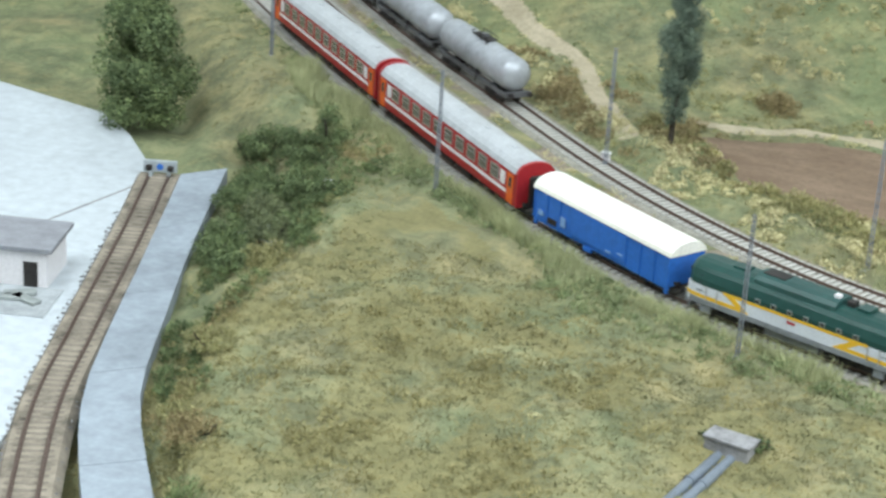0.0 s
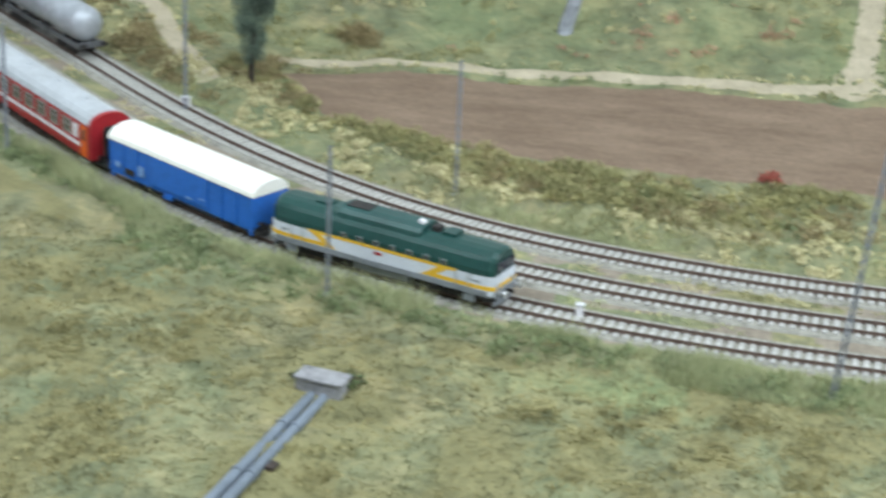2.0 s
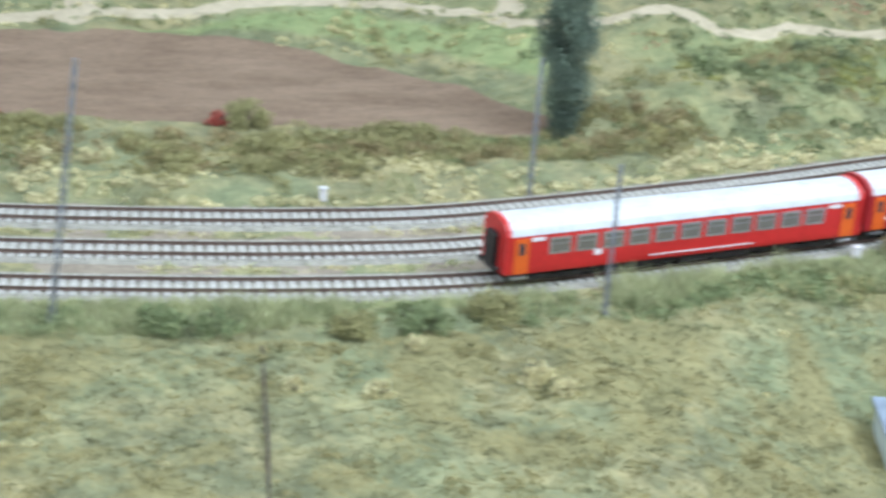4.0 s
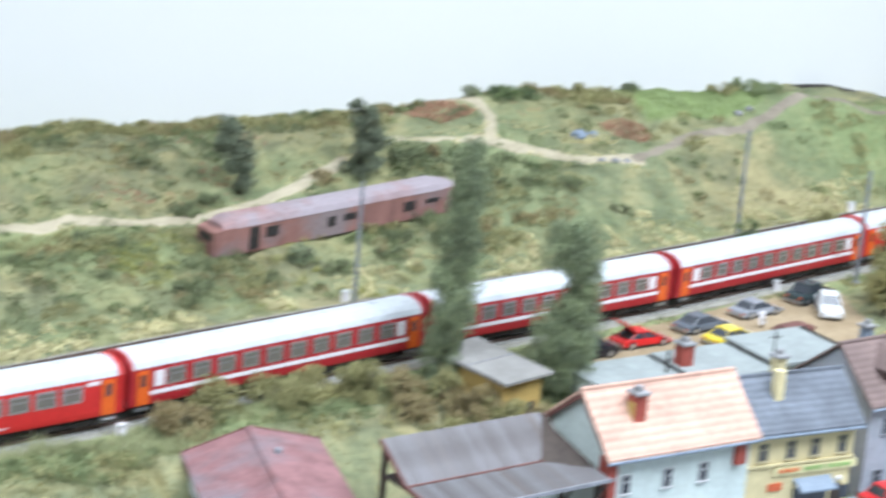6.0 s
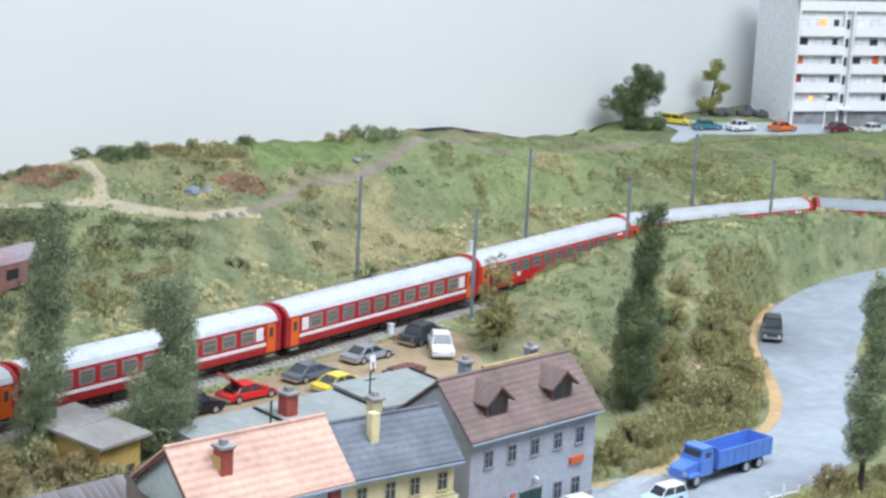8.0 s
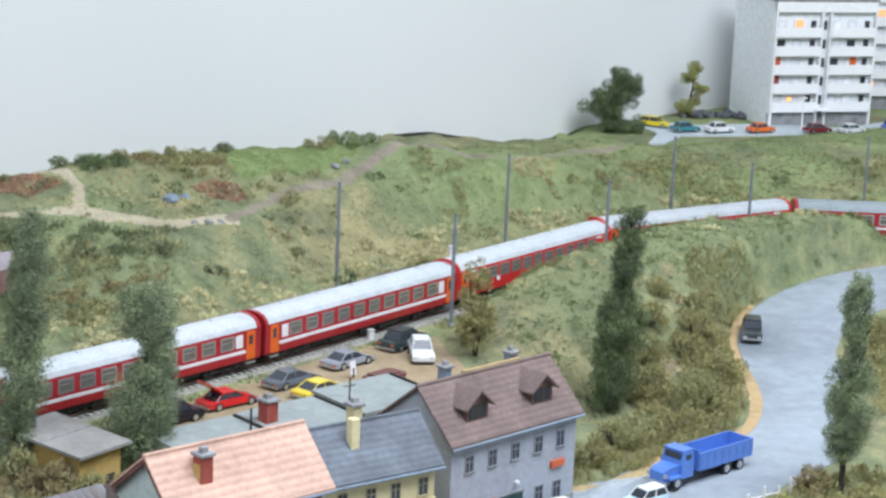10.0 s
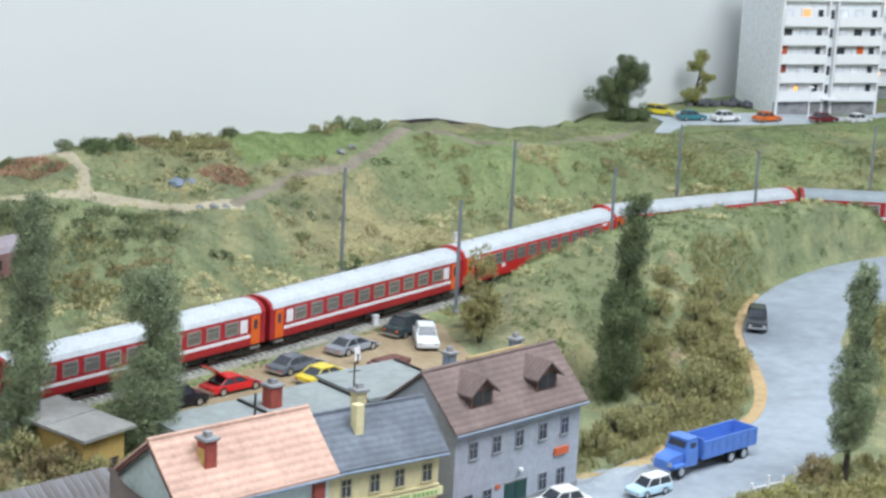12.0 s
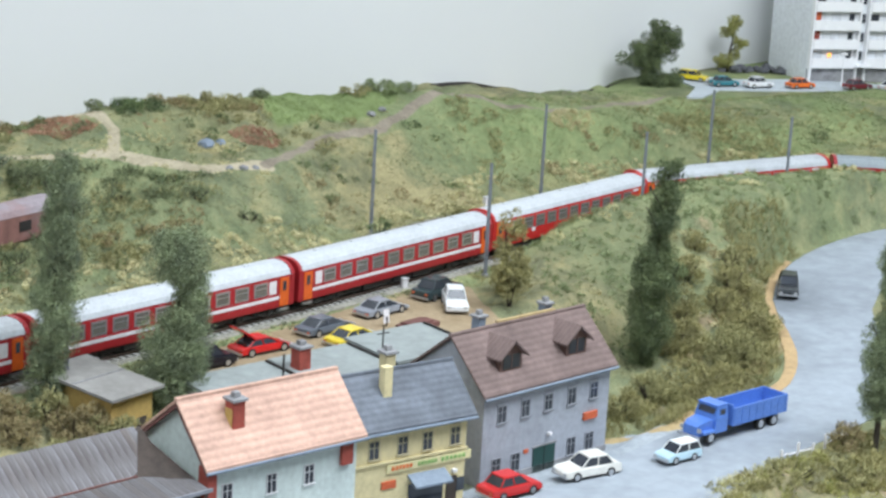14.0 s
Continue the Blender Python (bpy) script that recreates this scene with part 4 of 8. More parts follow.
# ---- buildings ----
def tiled(name, col, across=30.0, rough=0.8, vary=0.15, axis="Y"):
    """Roofing with courses, grain and weathering."""
    mat, nt, b = material(name, rough)
    tc = nt.nodes.new("ShaderNodeTexCoord")
    wv = nt.nodes.new("ShaderNodeTexWave")
    wv.bands_direction = axis
    wv.inputs["Scale"].default_value, wv.inputs["Distortion"].default_value, wv.inputs["Detail"].default_value = across, 0.6, 2
    link(nt, tc.outputs["Object"], wv.inputs["Vector"])
    n, fine = noise_node(nt, 30, 5, 0.65), noise_node(nt, 260, 3)
    a = ramp(nt, n.outputs[0], [(0.3, tuple(c * (1 - vary) for c in col)), (0.55, col), (0.78, tuple(min(1, c * (1 + vary)) for c in col))])
    w = ramp(nt, wv.outputs[0], [(0.0, (0.88, 0.88, 0.88)), (0.4, (1, 1, 1)), (1.0, (1.03, 1.03, 1.03))])
    f = ramp(nt, fine.outputs[0], [(0.3, (0.85, 0.85, 0.85)), (0.7, (1.08, 1.08, 1.08))])
    c = mixed(nt, 1.0, a.outputs[0], w.outputs[0], "MULTIPLY")
    link(nt, mixed(nt, 1.0, c, f.outputs[0], "MULTIPLY"), b.inputs["Base Color"])
    bumped(nt, b, wv.outputs[0], 0.5, 0.0008)
    return mat


M_PINKROOF = tiled("salmon_tile_roof", (0.61, 0.392, 0.308), 78, 0.8, 0.22)
M_SLATE = tiled("blue_black_slate", (0.140, 0.158, 0.19), 84, 0.65, 0.45)
M_MAROON = tiled("brown_maroon_roof", (0.200, 0.143, 0.132), 84, 0.8, 0.3)
M_REDROOF = flaking("faded_red_sheet_roof", (0.262, 0.132, 0.136), (0.228, 0.188, 0.208), 0.55, 9)
M_FELT = painted("grey_green_roofing_felt", (0.30, 0.33, 0.325), 0.85, vary=0.16, scale=14)
M_FELT2 = painted("warm_grey_roofing_felt", (0.29, 0.28, 0.265), 0.85, vary=0.15, scale=14)
M_MINT = painted("pale_mint_render", (0.60, 0.68, 0.66), 0.85, vary=0.08, scale=26)
M_BUTTER = painted("butter_yellow_render", (0.72, 0.62, 0.36), 0.85, vary=0.10, scale=26)
M_GREYWALL = painted("blue_grey_render", (0.375, 0.40, 0.455), 0.85, vary=0.14, scale=22)
M_OCHRE = painted("ochre_render", (0.52, 0.36, 0.12), 0.85, vary=0.2, scale=30)
M_BRICK = painted("red_brick_chimney", (0.34, 0.075, 0.055), 0.85, vary=0.25, scale=90)
M_GREYTRIM = painted("grey_window_surround", (0.27, 0.28, 0.31), 0.7, vary=0.15)
M_SANDTRIM = painted("tan_window_surround", (0.50, 0.44, 0.29), 0.7, vary=0.15)
M_TRIM = painted("white_window_trim", (0.62, 0.63, 0.64), 0.6, vary=0.1)
M_TIMBER = painted("dark_stained_timber", (0.065, 0.05, 0.042), 0.8, vary=0.35, scale=60, stretch=(1, 1, 0.2))
M_LATH = painted("tan_timber_edge", (0.48, 0.36, 0.18), 0.8, vary=0.2, scale=60)
M_CONCRETE = painted("pale_panel_concrete", (0.82, 0.85, 0.88), 0.8, vary=0.01, bump=0.05, scale=16)
M_BALCONY = painted("white_balcony_panel", (0.90, 0.90, 0.91), 0.6, vary=0.02)
M_STONE = painted("weathered_grey_stone", (0.30, 0.30, 0.31), 0.9, vary=0.3, scale=70, bump=0.6)
M_SIGN_R = painted("orange_red_sign", (0.62, 0.13, 0.05), 0.5, vary=0.1)
M_SIGN_Y = painted("yellow_sign_board", (0.74, 0.67, 0.38), 0.5, vary=0.08)
M_GREEN_S = painted("green_sign_marks", (0.22, 0.42, 0.12), 0.5)
M_BLUEGREY = painted("blue_grey_sheet", (0.22, 0.27, 0.34), 0.6, vary=0.15)


def window(parent, x, z, w=0.95, h=1.45, y=0.0, mat=None, bars=True):
    """A window on a wall facing -y: frame, panes, sill."""
    fr = bmesh.new()
    t = 0.07
    box(fr, -w / 2 - t, w / 2 + t, -0.07, 0.02, h, h + t)
    box(fr, -w / 2 - t, -w / 2, -0.07, 0.02, 0, h)
    box(fr, w / 2, w / 2 + t, -0.07, 0.02, 0, h)
    if bars:
        box(fr, -0.03, 0.03, -0.055, 0.02, 0, h)
        box(fr, -w / 2, w / 2, -0.055, 0.02, h * 0.62, h * 0.62 + 0.05)
    ob = part("window", fr, mat or M_TRIM, parent, m=at(x, y, z))
    part("pane", boxed(-w / 2, w / 2, -0.03, 0.01, 0, h), M_GLASS, ob)
    part("sill", boxed(-w / 2 - 0.14, w / 2 + 0.14, -0.16, 0.02, -0.1, 0), mat or M_TRIM, ob)
    return ob


def gable_house(name, m, label, L, D, h, rise, wall, roof, over=0.45, ridge_at=0.5):
    """Front on y = 0, back on y = D; ridge along x."""
    ho = thing(name, m, label, "house", "row of houses by the street")
    bm = bmesh.new()
    prism(bm, [(0, -1.5), (0, h), (D * ridge_at, h + rise), (D, h), (D, -1.5)], "x", 0, L)
    w = part("wall", bm, wall, ho)
    part("plinth", boxed(-0.08, L + 0.08, -0.08, 0.3, -1.4, 0.55), M_STONE, w)
    rm = D * ridge_at
    for y0, z0, y1 in ((-over, h - over * rise / rm, 0), (D + over, h - over * rise / (D - rm), 1)):
        bm = bmesh.new()
        prism(bm, [(rm, h + rise + 0.06), (y0, z0 + 0.06), (y0, z0 + 0.24), (rm, h + rise + 0.26)], "x", -over, L + over)
        part("roof_slope", bm, roof, ho)
    part("ridge_cap", boxed(-over - 0.02, L + over + 0.02, rm - 0.16, rm + 0.16, h + rise + 0.12, h + rise + 0.34, bevel=0.05), roof, ho)
    bm = bmesh.new()
    rod(bm, (-over, -over - 0.08, h - over * rise / rm), (L + over, -over - 0.08, h - over * rise / rm), 0.11)
    part("gutter", bm, M_BLUEGREY, ho)
    return ho


def chimney(parent, x, y, z0, z1, mat, s=0.55, cap=True):
    c = part("chimney", boxed(x - s, x + s, y - s, y + s, z0, z1, bevel=0.04), mat, parent)
    if cap:
        part("cap", boxed(x - s - 0.14, x + s + 0.14, y - s - 0.14, y + s + 0.14, z1, z1 + 0.2, bevel=0.03), M_STONE, c)
        part("flue", boxed(x - s * 0.5, x + s * 0.5, y - s * 0.5, y + s * 0.5, z1 + 0.2, z1 + 0.55), M_STONE, c)
    return c


# grey house with dormers
gh = gable_house("grey_house", at(110.8, -8.8, STREET, 8.7), "two-storey blue grey house with brown roof and two dormers", 13.8, 7.8, 7.3, 3.37, M_GREYWALL, M_MAROON, 0.4, 0.444)
for x in (1.9, 4.4, 6.9, 9.5, 12.0):
    window(gh, x, 4.75, 0.78, 1.2, mat=M_GREYTRIM)
    part("lintel", boxed(x - 0.56, x + 0.56, -0.09, 0.02, 6.04, 6.16), M_GREYWALL, gh)
for x in (1.6, 3.65, 9.8, 11.85):
    window(gh, x, 0.65, 0.82, 1.3, mat=M_GREYTRIM)
part("door", boxed(-1.2, 1.2, -0.08, 0.05, -0.3, 2.0), M_GREEN, gh, "dark green double door", m=at(6.75, 0, 0))
part("door_frame", boxed(-1.32, 1.32, -0.1, 0.0, 2.0, 2.14), M_STONE, gh, m=at(6.75, 0, 0))
part("door_gap", boxed(-0.03, 0.03, -0.1, 0.0, -0.3, 2.0), M_BLACK, gh, m=at(6.75, 0, 0))
part("doorstep", boxed(-2.0, 2.0, -1.0, 0, -0.5, -0.2, bevel=0.04), M_STONE, gh, m=at(7.2, 0, 0))
part("sign", boxed(-0.75, 0.75, -0.2, 0, 0, 0.55), M_SIGN_R, gh, "orange red wall sign", m=at(11.7, 0, 3.15))
part("wall_plate", boxed(-0.25, 0.25, -0.08, 0, 0, 0.3), M_SIGN_R, gh, m=at(4.75, 0, 1.8))
part("wall_lamp", boxed(-0.15, 0.15, -0.35, 0, 0, 0.25, bevel=0.05), M_CREAM, gh, "small white wall lamp", m=at(7.1, 0, 2.75))
M_DORMER = painted("red_brown_dormer_boards", (0.13, 0.075, 0.062), 0.8, vary=0.3, scale=60)
for x in (3.45, 10.6):
    d = bmesh.new()
    prism(d, [(-1.12, -0.3), (-1.12, 1.3), (0, 2.2), (1.12, 1.3), (1.12, -0.3)], "y", 0, 3.0)
    dm = part("dormer", d, M_DORMER, gh, "red brown timber roof dormer", m=at(x - 0.1, 0.75, 8.25))
    part("dormer_pane", boxed(-0.85, 0.85, -0.05, 0, 0.2, 1.25), M_GLASS, dm)
    part("dormer_mullion", boxed(-0.05, 0.05, -0.09, 0, 0.2, 1.25), M_DORMER, dm)
    for s in (-1, 1):
        bm = bmesh.new()
        prism(bm, [(0, 2.2), (s * 1.55, 0.95), (s * 1.55, 1.1), (0, 2.38)], "y", -0.4, 3.2)
        part("dormer_roof", bm, M_MAROON, dm)
part("ridge_board", boxed(4.6, 10.9, 3.5, 3.8, 10.9, 11.15), M_LATH, gh, "pale tan ridge flashing")
chimney(gh, 4.1, 5.0, 9.0, 11.2, M_BLUEGREY, 0.38)
chimney(gh, 11.4, 5.0, 9.0, 11.1, M_BLUEGREY, 0.38)

# yellow shop house with slate roof
yh = gable_house("yellow_shop_house", at(96.9, -11.3, STREET, 0.6), "butter yellow shop house with dark slate roof", 10.6, 7.0, 7.33, 2.65, M_BUTTER, M_SLATE, 0.5, 0.404)
for x in (2.7, 5.1, 7.2, 9.6):
    window(yh, x, 4.95, 0.76, 1.25, mat=M_SANDTRIM)
    part("window_reveal", boxed(x - 0.5, x + 0.5, -0.05, 0.02, 6.25, 6.4), M_BUTTER, yh)
sb = part("sign_board", boxed(-3.6, 3.6, -0.15, 0, 0, 0.62), M_SIGN_Y, yh, "long yellow shop sign board", m=at(7.4, 0, 3.75))
for x0, x1, mt in ((-3.2, -1.4, M_ORANGE), (-1.0, 0.7, M_GREEN_S), (1.0, 3.2, M_GREEN_S)):
    for j in range(6):
        w_ = (x1 - x0) / 6
        part("lettering_bar", boxed(x0 + j * w_, x0 + j * w_ + w_ * 0.6, -0.2, -0.14, 0.18, 0.44), mt, sb)
part("cornice", boxed(-0.05, 10.65, -0.18, 0.02, 4.5, 4.65), M_BUTTER, yh)
part("shop_window", boxed(-1.5, 1.5, -0.06, 0.02, 0.3, 2.6), M_GLASS, yh, m=at(7.25, 0, 0))
bm = bmesh.new()
prism(bm, [(0, 3.35), (-1.1, 2.75), (-1.1, 2.6), (0, 3.15)], "x", -1.6, 1.6)
part("awning", bm, M_BLUEGREY, yh, "dark blue grey shop awning", m=at(7.25, 0, 0))
part("door", boxed(-0.45, 0.45, -0.06, 0.02, 0, 2.6), M_TIMBER, yh, m=at(9.5, 0, 0))
part("small_sign", boxed(-0.6, 0.6, -0.1, 0, 2.6, 3.15), M_SIGN_R, yh, m=at(4.05, 0, 0))
part("wall_lamp", boxed(-0.18, 0.18, -0.3, 0, 2.9, 3.15, bevel=0.05), M_CREAM, yh, m=at(9.6, 0, 0))
part("shop_window", boxed(-0.4, 0.4, -0.06, 0.02, 1.4, 2.4), M_GLASS, yh, m=at(10.2, 0, 0))
chimney(yh, 4.55, 1.6, 7.6, 10.9, M_BUTTER, 0.34, False)
chimney(yh, 6.6, 4.4, 8.6, 10.8, M_BUTTER, 0.42, True)
bm = bmesh.new()
rod(bm, (6.7, 5.2, 8.6), (6.7, 5.2, 12.6), 0.06)
rod(bm, (6.2, 5.2, 12.0), (7.2, 5.2, 12.0), 0.04)
part("aerial", bm, M_BLACK, yh)

# mint house with salmon roof
ph = gable_house("mint_house", at(84.5, -15.2, STREET + 0.55, 5.4), "pale mint house with salmon pink tiled roof", 11.8, 7.1, 7.94, 3.13, M_MINT, M_PINKROOF, 0.5, 0.431)
for x in (1.45, 4.9, 7.9):
    window(ph, x, 5.0, 0.7, 1.25)
for x in (1.9, 4.9, 7.9):
    window(ph, x, 0.9, 0.7, 1.3)
chimney(ph, 3.0, 1.55, 8.4, 11.1, M_BRICK, 0.46)
part("rust_patch", boxed(-0.06, 0.0, -0.36, 0.36, 9.1, 10.6), M_OCHRE, ph, "brown stain on the chimney side", m=at(2.54, 1.55, 0))
part("corner_pier", boxed(-0.5, 0.4, -0.3, 0.8, 5.8, 7.5), M_BRICK, ph, "red brick corner bracket", m=at(10.9, 0, 0))
part("corner_pier", boxed(-0.3, 0.35, -0.3, 0.8, 0, 7.6), M_BRICK, ph, "red brick corner pier", m=at(0.1, 0, 0))
part("canopy", boxed(-1.7, 1.7, -1.2, 0, 3.2, 3.45, bevel=0.05), M_TRIM, ph, m=at(6.6, 0, 0))
M_RED_EDGE = painted("dull_red_verge", (0.17, 0.075, 0.065), 0.8, vary=0.2)
for k in (0, 1):
    bm = bmesh.new()
    y1, z1 = ((-0.5, 7.94 - 0.5 * 3.13 / 3.06), (7.6, 7.94 - 0.5 * 3.13 / 4.04))[k]
    prism(bm, [(3.06, 11.05), (y1, z1 + 0.02), (y1, z1 - 0.25), (3.06, 10.75)], "x", -0.47, -0.35)
    part("verge_board", bm, M_RED_EDGE, ph, "dull red verge board")

# open timber shed with a broken-slope roof, leaning on the mint house
def board_mat(name, gain):
    mat, nt, b = material(name, 0.85)
    info = nt.nodes.new("ShaderNodeObjectInfo")
    tone = ramp(nt, info.outputs["Random"], [(p, tuple(gain * c for c in col)) for p, col in ((0.0, (0.135, 0.125, 0.125)), (0.35, (0.165, 0.157, 0.163)), (0.7, (0.190, 0.186, 0.196)), (1.0, (0.150, 0.132, 0.126)))])
    run = noise_node(nt, 60, 5, 0.65, (3.0, 0.3, 0.3))
    k = ramp(nt, run.outputs[0], [(0.30, (0.46, 0.42, 0.40)), (0.48, (0.95, 0.93, 0.92)), (0.68, (1.6, 1.66, 1.72))])
    link(nt, mixed(nt, 1.0, tone.outputs[0], k.outputs[0], "MULTIPLY"), b.inputs["Base Color"])
    bumped(nt, b, run.outputs[0], 0.4, 0.0005)
    return mat


M_BOARD = board_mat("weathered_roof_boards", 0.98)
M_BOARD_LOW = board_mat("brown_grey_roof_boards", 0.74)
SHED = at(70.9, -18.1, -2.15, 9)
SHED_L = 13.2
os_ = thing("open_timber_shed", SHED, "open dark timber shed under weathered grey board roof", "shed")
N_BOARD = 24
wide = (SHED_L + 0.2) / N_BOARD
lower = part("lower_roof", boxed(0.0, SHED_L, 0.1, 3.0, 3.45, 3.6), M_TIMBER, os_)
upper = part("upper_roof", boxed(0.0, 10.2, 3.1, 5.9, 3.9, 4.1), M_TIMBER, os_)
for k in range(N_BOARD):
    x = -0.2 + wide * (k + 0.5)
    bm = bmesh.new()
    prism(bm, [(-0.15, 3.68), (3.1, 4.16), (3.1, 4.34), (-0.15, 3.86)], "x", -wide * 0.496, wide * 0.496)
    part("roof_board", bm, M_BOARD_LOW, lower, m=at(x, 0, 0.012 * (k % 3)))
    ends = [min(1.0, max(0.0, (x + e * wide * 0.496 - 10.2) / 2.2)) for e in (-1, 1)]
    if ends[1] < 0.98:
        bm = bmesh.new()
        loft(bm, [[(e * wide * 0.496, 3.1 + 3.05 * f, 4.2 + 2.0 * f), (e * wide * 0.496, 6.15, 6.2), (e * wide * 0.496, 6.15, 6.38), (e * wide * 0.496, 3.1 + 3.05 * f, 4.38 + 2.0 * f)] for e, f in zip((-1, 1), ends)])
        part("roof_board", bm, M_BOARD, upper, m=at(x, 0, 0.012 * (k % 3)))
bm = bmesh.new()
v = [bm.verts.new(p) for p in ((10.1, 3.0, 4.28), (13.3, 0.9, 3.95), (13.3, 2.4, 4.25), (12.75, 4.2, 5.0), (12.6, 6.2, 6.3), (12.2, 6.2, 6.25))]
w = [bm.verts.new(p.co + Vector((0, 0, -0.25))) for p in v]
bm.faces.new(v), bm.faces.new(w[::-1])
for k in range(6):
    bm.faces.new((v[k], w[k], w[(k + 1) % 6], v[(k + 1) % 6]))
bmesh.ops.recalc_face_normals(bm, faces=bm.faces[:])
part("valley_sheet", bm, M_TIMBER, os_, "dark roof valley against the mint house")
part("roof_seam", boxed(-0.2, 10.2, 3.0, 3.2, 4.33, 4.42), M_RED_EDGE, os_, "rusty red seam between the roof slopes")
part("fascia", boxed(-0.25, SHED_L + 0.3, -0.27, -0.15, 3.64, 3.88), M_GREYTRIM, os_, "pale eaves board")
bm = bmesh.new()
prism(bm, [(-0.2, 3.66), (3.1, 4.14), (6.15, 6.15), (6.15, 6.48), (3.1, 4.46), (-0.2, 3.98)], "x", -0.34, -0.22)
part("barge_board", bm, M_RED_EDGE, os_, "rusty red verge board")
for x in (0.2, 3.4, 6.7, 9.8, 12.8):
    for y, z in ((0.4, 3.5), (6.2, 5.8)):
        bm = bmesh.new()
        box(bm, x - 0.15, x + 0.15, y - 0.15, y + 0.15, -3.4, z)
        part("post", bm, M_TIMBER, os_)
    bm = bmesh.new()
    rod(bm, (x, 0.4, 2.4), (x + 0.9, 0.4, 3.4), 0.1, sides=4)
    part("brace", bm, M_TIMBER, os_)
part("rear_beam", boxed(0, SHED_L, 6.05, 6.3, 5.5, 5.8), M_TIMBER, os_)
M_SHEDFLOOR = painted("worn_plank_floor", (0.20, 0.18, 0.165), 0.9, vary=0.4, scale=30, bump=0.4)
part("loading_floor", boxed(0, SHED_L, -0.4, 6.2, -3.4, 0.0), M_SHEDFLOOR, os_)
part("platform_side", boxed(-0.15, 0.0, -0.4, 6.2, -0.3, 0.06), M_LATH, os_, "worn tan platform edge")
part("platform_edge", boxed(-0.2, SHED_L, -0.6, -0.4, -0.25, 0.1), M_LATH, os_, "worn tan platform edge")
random.seed(4)
for k in range(40):
    x, y = random.uniform(0.8, 12.4), random.uniform(0.4, 5)
    s = random.uniform(0.22, 0.5)
    tagged(part("crate", boxed(-s, s, -s * 0.7, s * 0.7, 0, s * 1.4, bevel=0.04), random.choice((M_TIMBER, M_LATH, M_BLACK, M_OCHRE, M_RED_EDGE, M_BLUEGREY)), m=SHED @ at(x, y, 0.0, random.uniform(-30, 30))), "rough timber crate stacked in the open shed", "crate", "crates in the shed")

# long building with a faded red roof
g_dir = math.degrees(math.atan2(-20.9, -4.2))
gr = thing("red_roofed_hall", at(66.3, -0.4, STREET, g_dir), "long pale mint hall with faded red sheet roof", "hall")
bm = bmesh.new()
prism(bm, [(-4.62, -1.5), (-4.62, 4.8), (-0.4, 6.4), (3.9, 5.62), (3.9, -1.5)], "x", 0.5, 20.8)
part("wall", bm, M_MINT, gr)
for y1, z1 in ((-4.85, 4.72), (4.4, 5.53)):
    bm = bmesh.new()
    prism(bm, [(-0.4, 6.45), (y1, z1), (y1, z1 + 0.2), (-0.4, 6.66)], "x", 0, 21.4)
    part("roof_slope", bm, M_REDROOF, gr)
    for x in (-0.06, 21.46):
        bm = bmesh.new()
        prism(bm, [(-0.4, 6.4), (y1, z1 - 0.05), (y1, z1 + 0.26), (-0.4, 6.72)], "x", x - 0.06, x + 0.06)
        part("verge_board", bm, M_RED_EDGE, gr, "dull red verge board")
part("ridge_cap", boxed(0, 21.4, -0.58, -0.22, 6.56, 6.74, bevel=0.05), M_REDROOF, gr)
for x, y in ((4.2, 0.7), (13.4, 0.6)):
    part("roof_vent", boxed(x - 0.28, x + 0.28, y - 0.22, y + 0.22, 6.0, 6.72, bevel=0.06), M_GREYTRIM, gr)
for x in (4, 8, 12, 16):
    for s in (-1, 1):
        wd = window(gr, 0, 0, 1.2, 1.6)
        wd.matrix_basis = at(x, -4.62 if s < 0 else 3.9, 2.2, 0 if s < 0 else 180)
part("rain_hood", boxed(6.0, 7.2, -5.5, -4.3, 4.0, 4.2, bevel=0.05), M_RED_EDGE, gr, "small red hood over the side door")
part("side_door", boxed(6.1, 7.1, -4.7, -4.6, 0.4, 3.0), M_TIMBER, gr)
part("lean_to_roof", boxed(12.5, 18.5, -9.5, -4.4, 2.0, 2.25, bevel=0.04), M_BLUEGREY, gr, "grey blue lean-to roof")
part("lean_to_wall", boxed(12.8, 18.2, -9.2, -4.3, -1.5, 2.0), M_MINT, gr)

# ochre hut by the poplars
oh = thing("ochre_hut", at(88.6, 8.2, -3.3, 19), "small ochre hut with a flat grey felt roof", "hut")
part("wall", boxed(-2.3, 2.3, -3.6, 3.6, -3.0, 4.6), M_OCHRE, oh)
oh.scale = (0.92, 0.92, 0.9)
bm = bmesh.new()
prism(bm, [(-4.3, 4.5), (4.2, 5.15), (4.2, 5.4), (-4.3, 4.75)], "x", -2.9, 2.9)
part("roof", bm, M_FELT2, oh, "flat warm grey felt roof")
part("door", boxed(0.6, 1.6, -3.68, -3.6, 0, 2.3), M_TIMBER, oh)
part("roof_joint", boxed(-2.85, 2.85, -0.06, 0.06, 5.08, 5.15), M_STONE, oh, m=at(0, 0, 0))

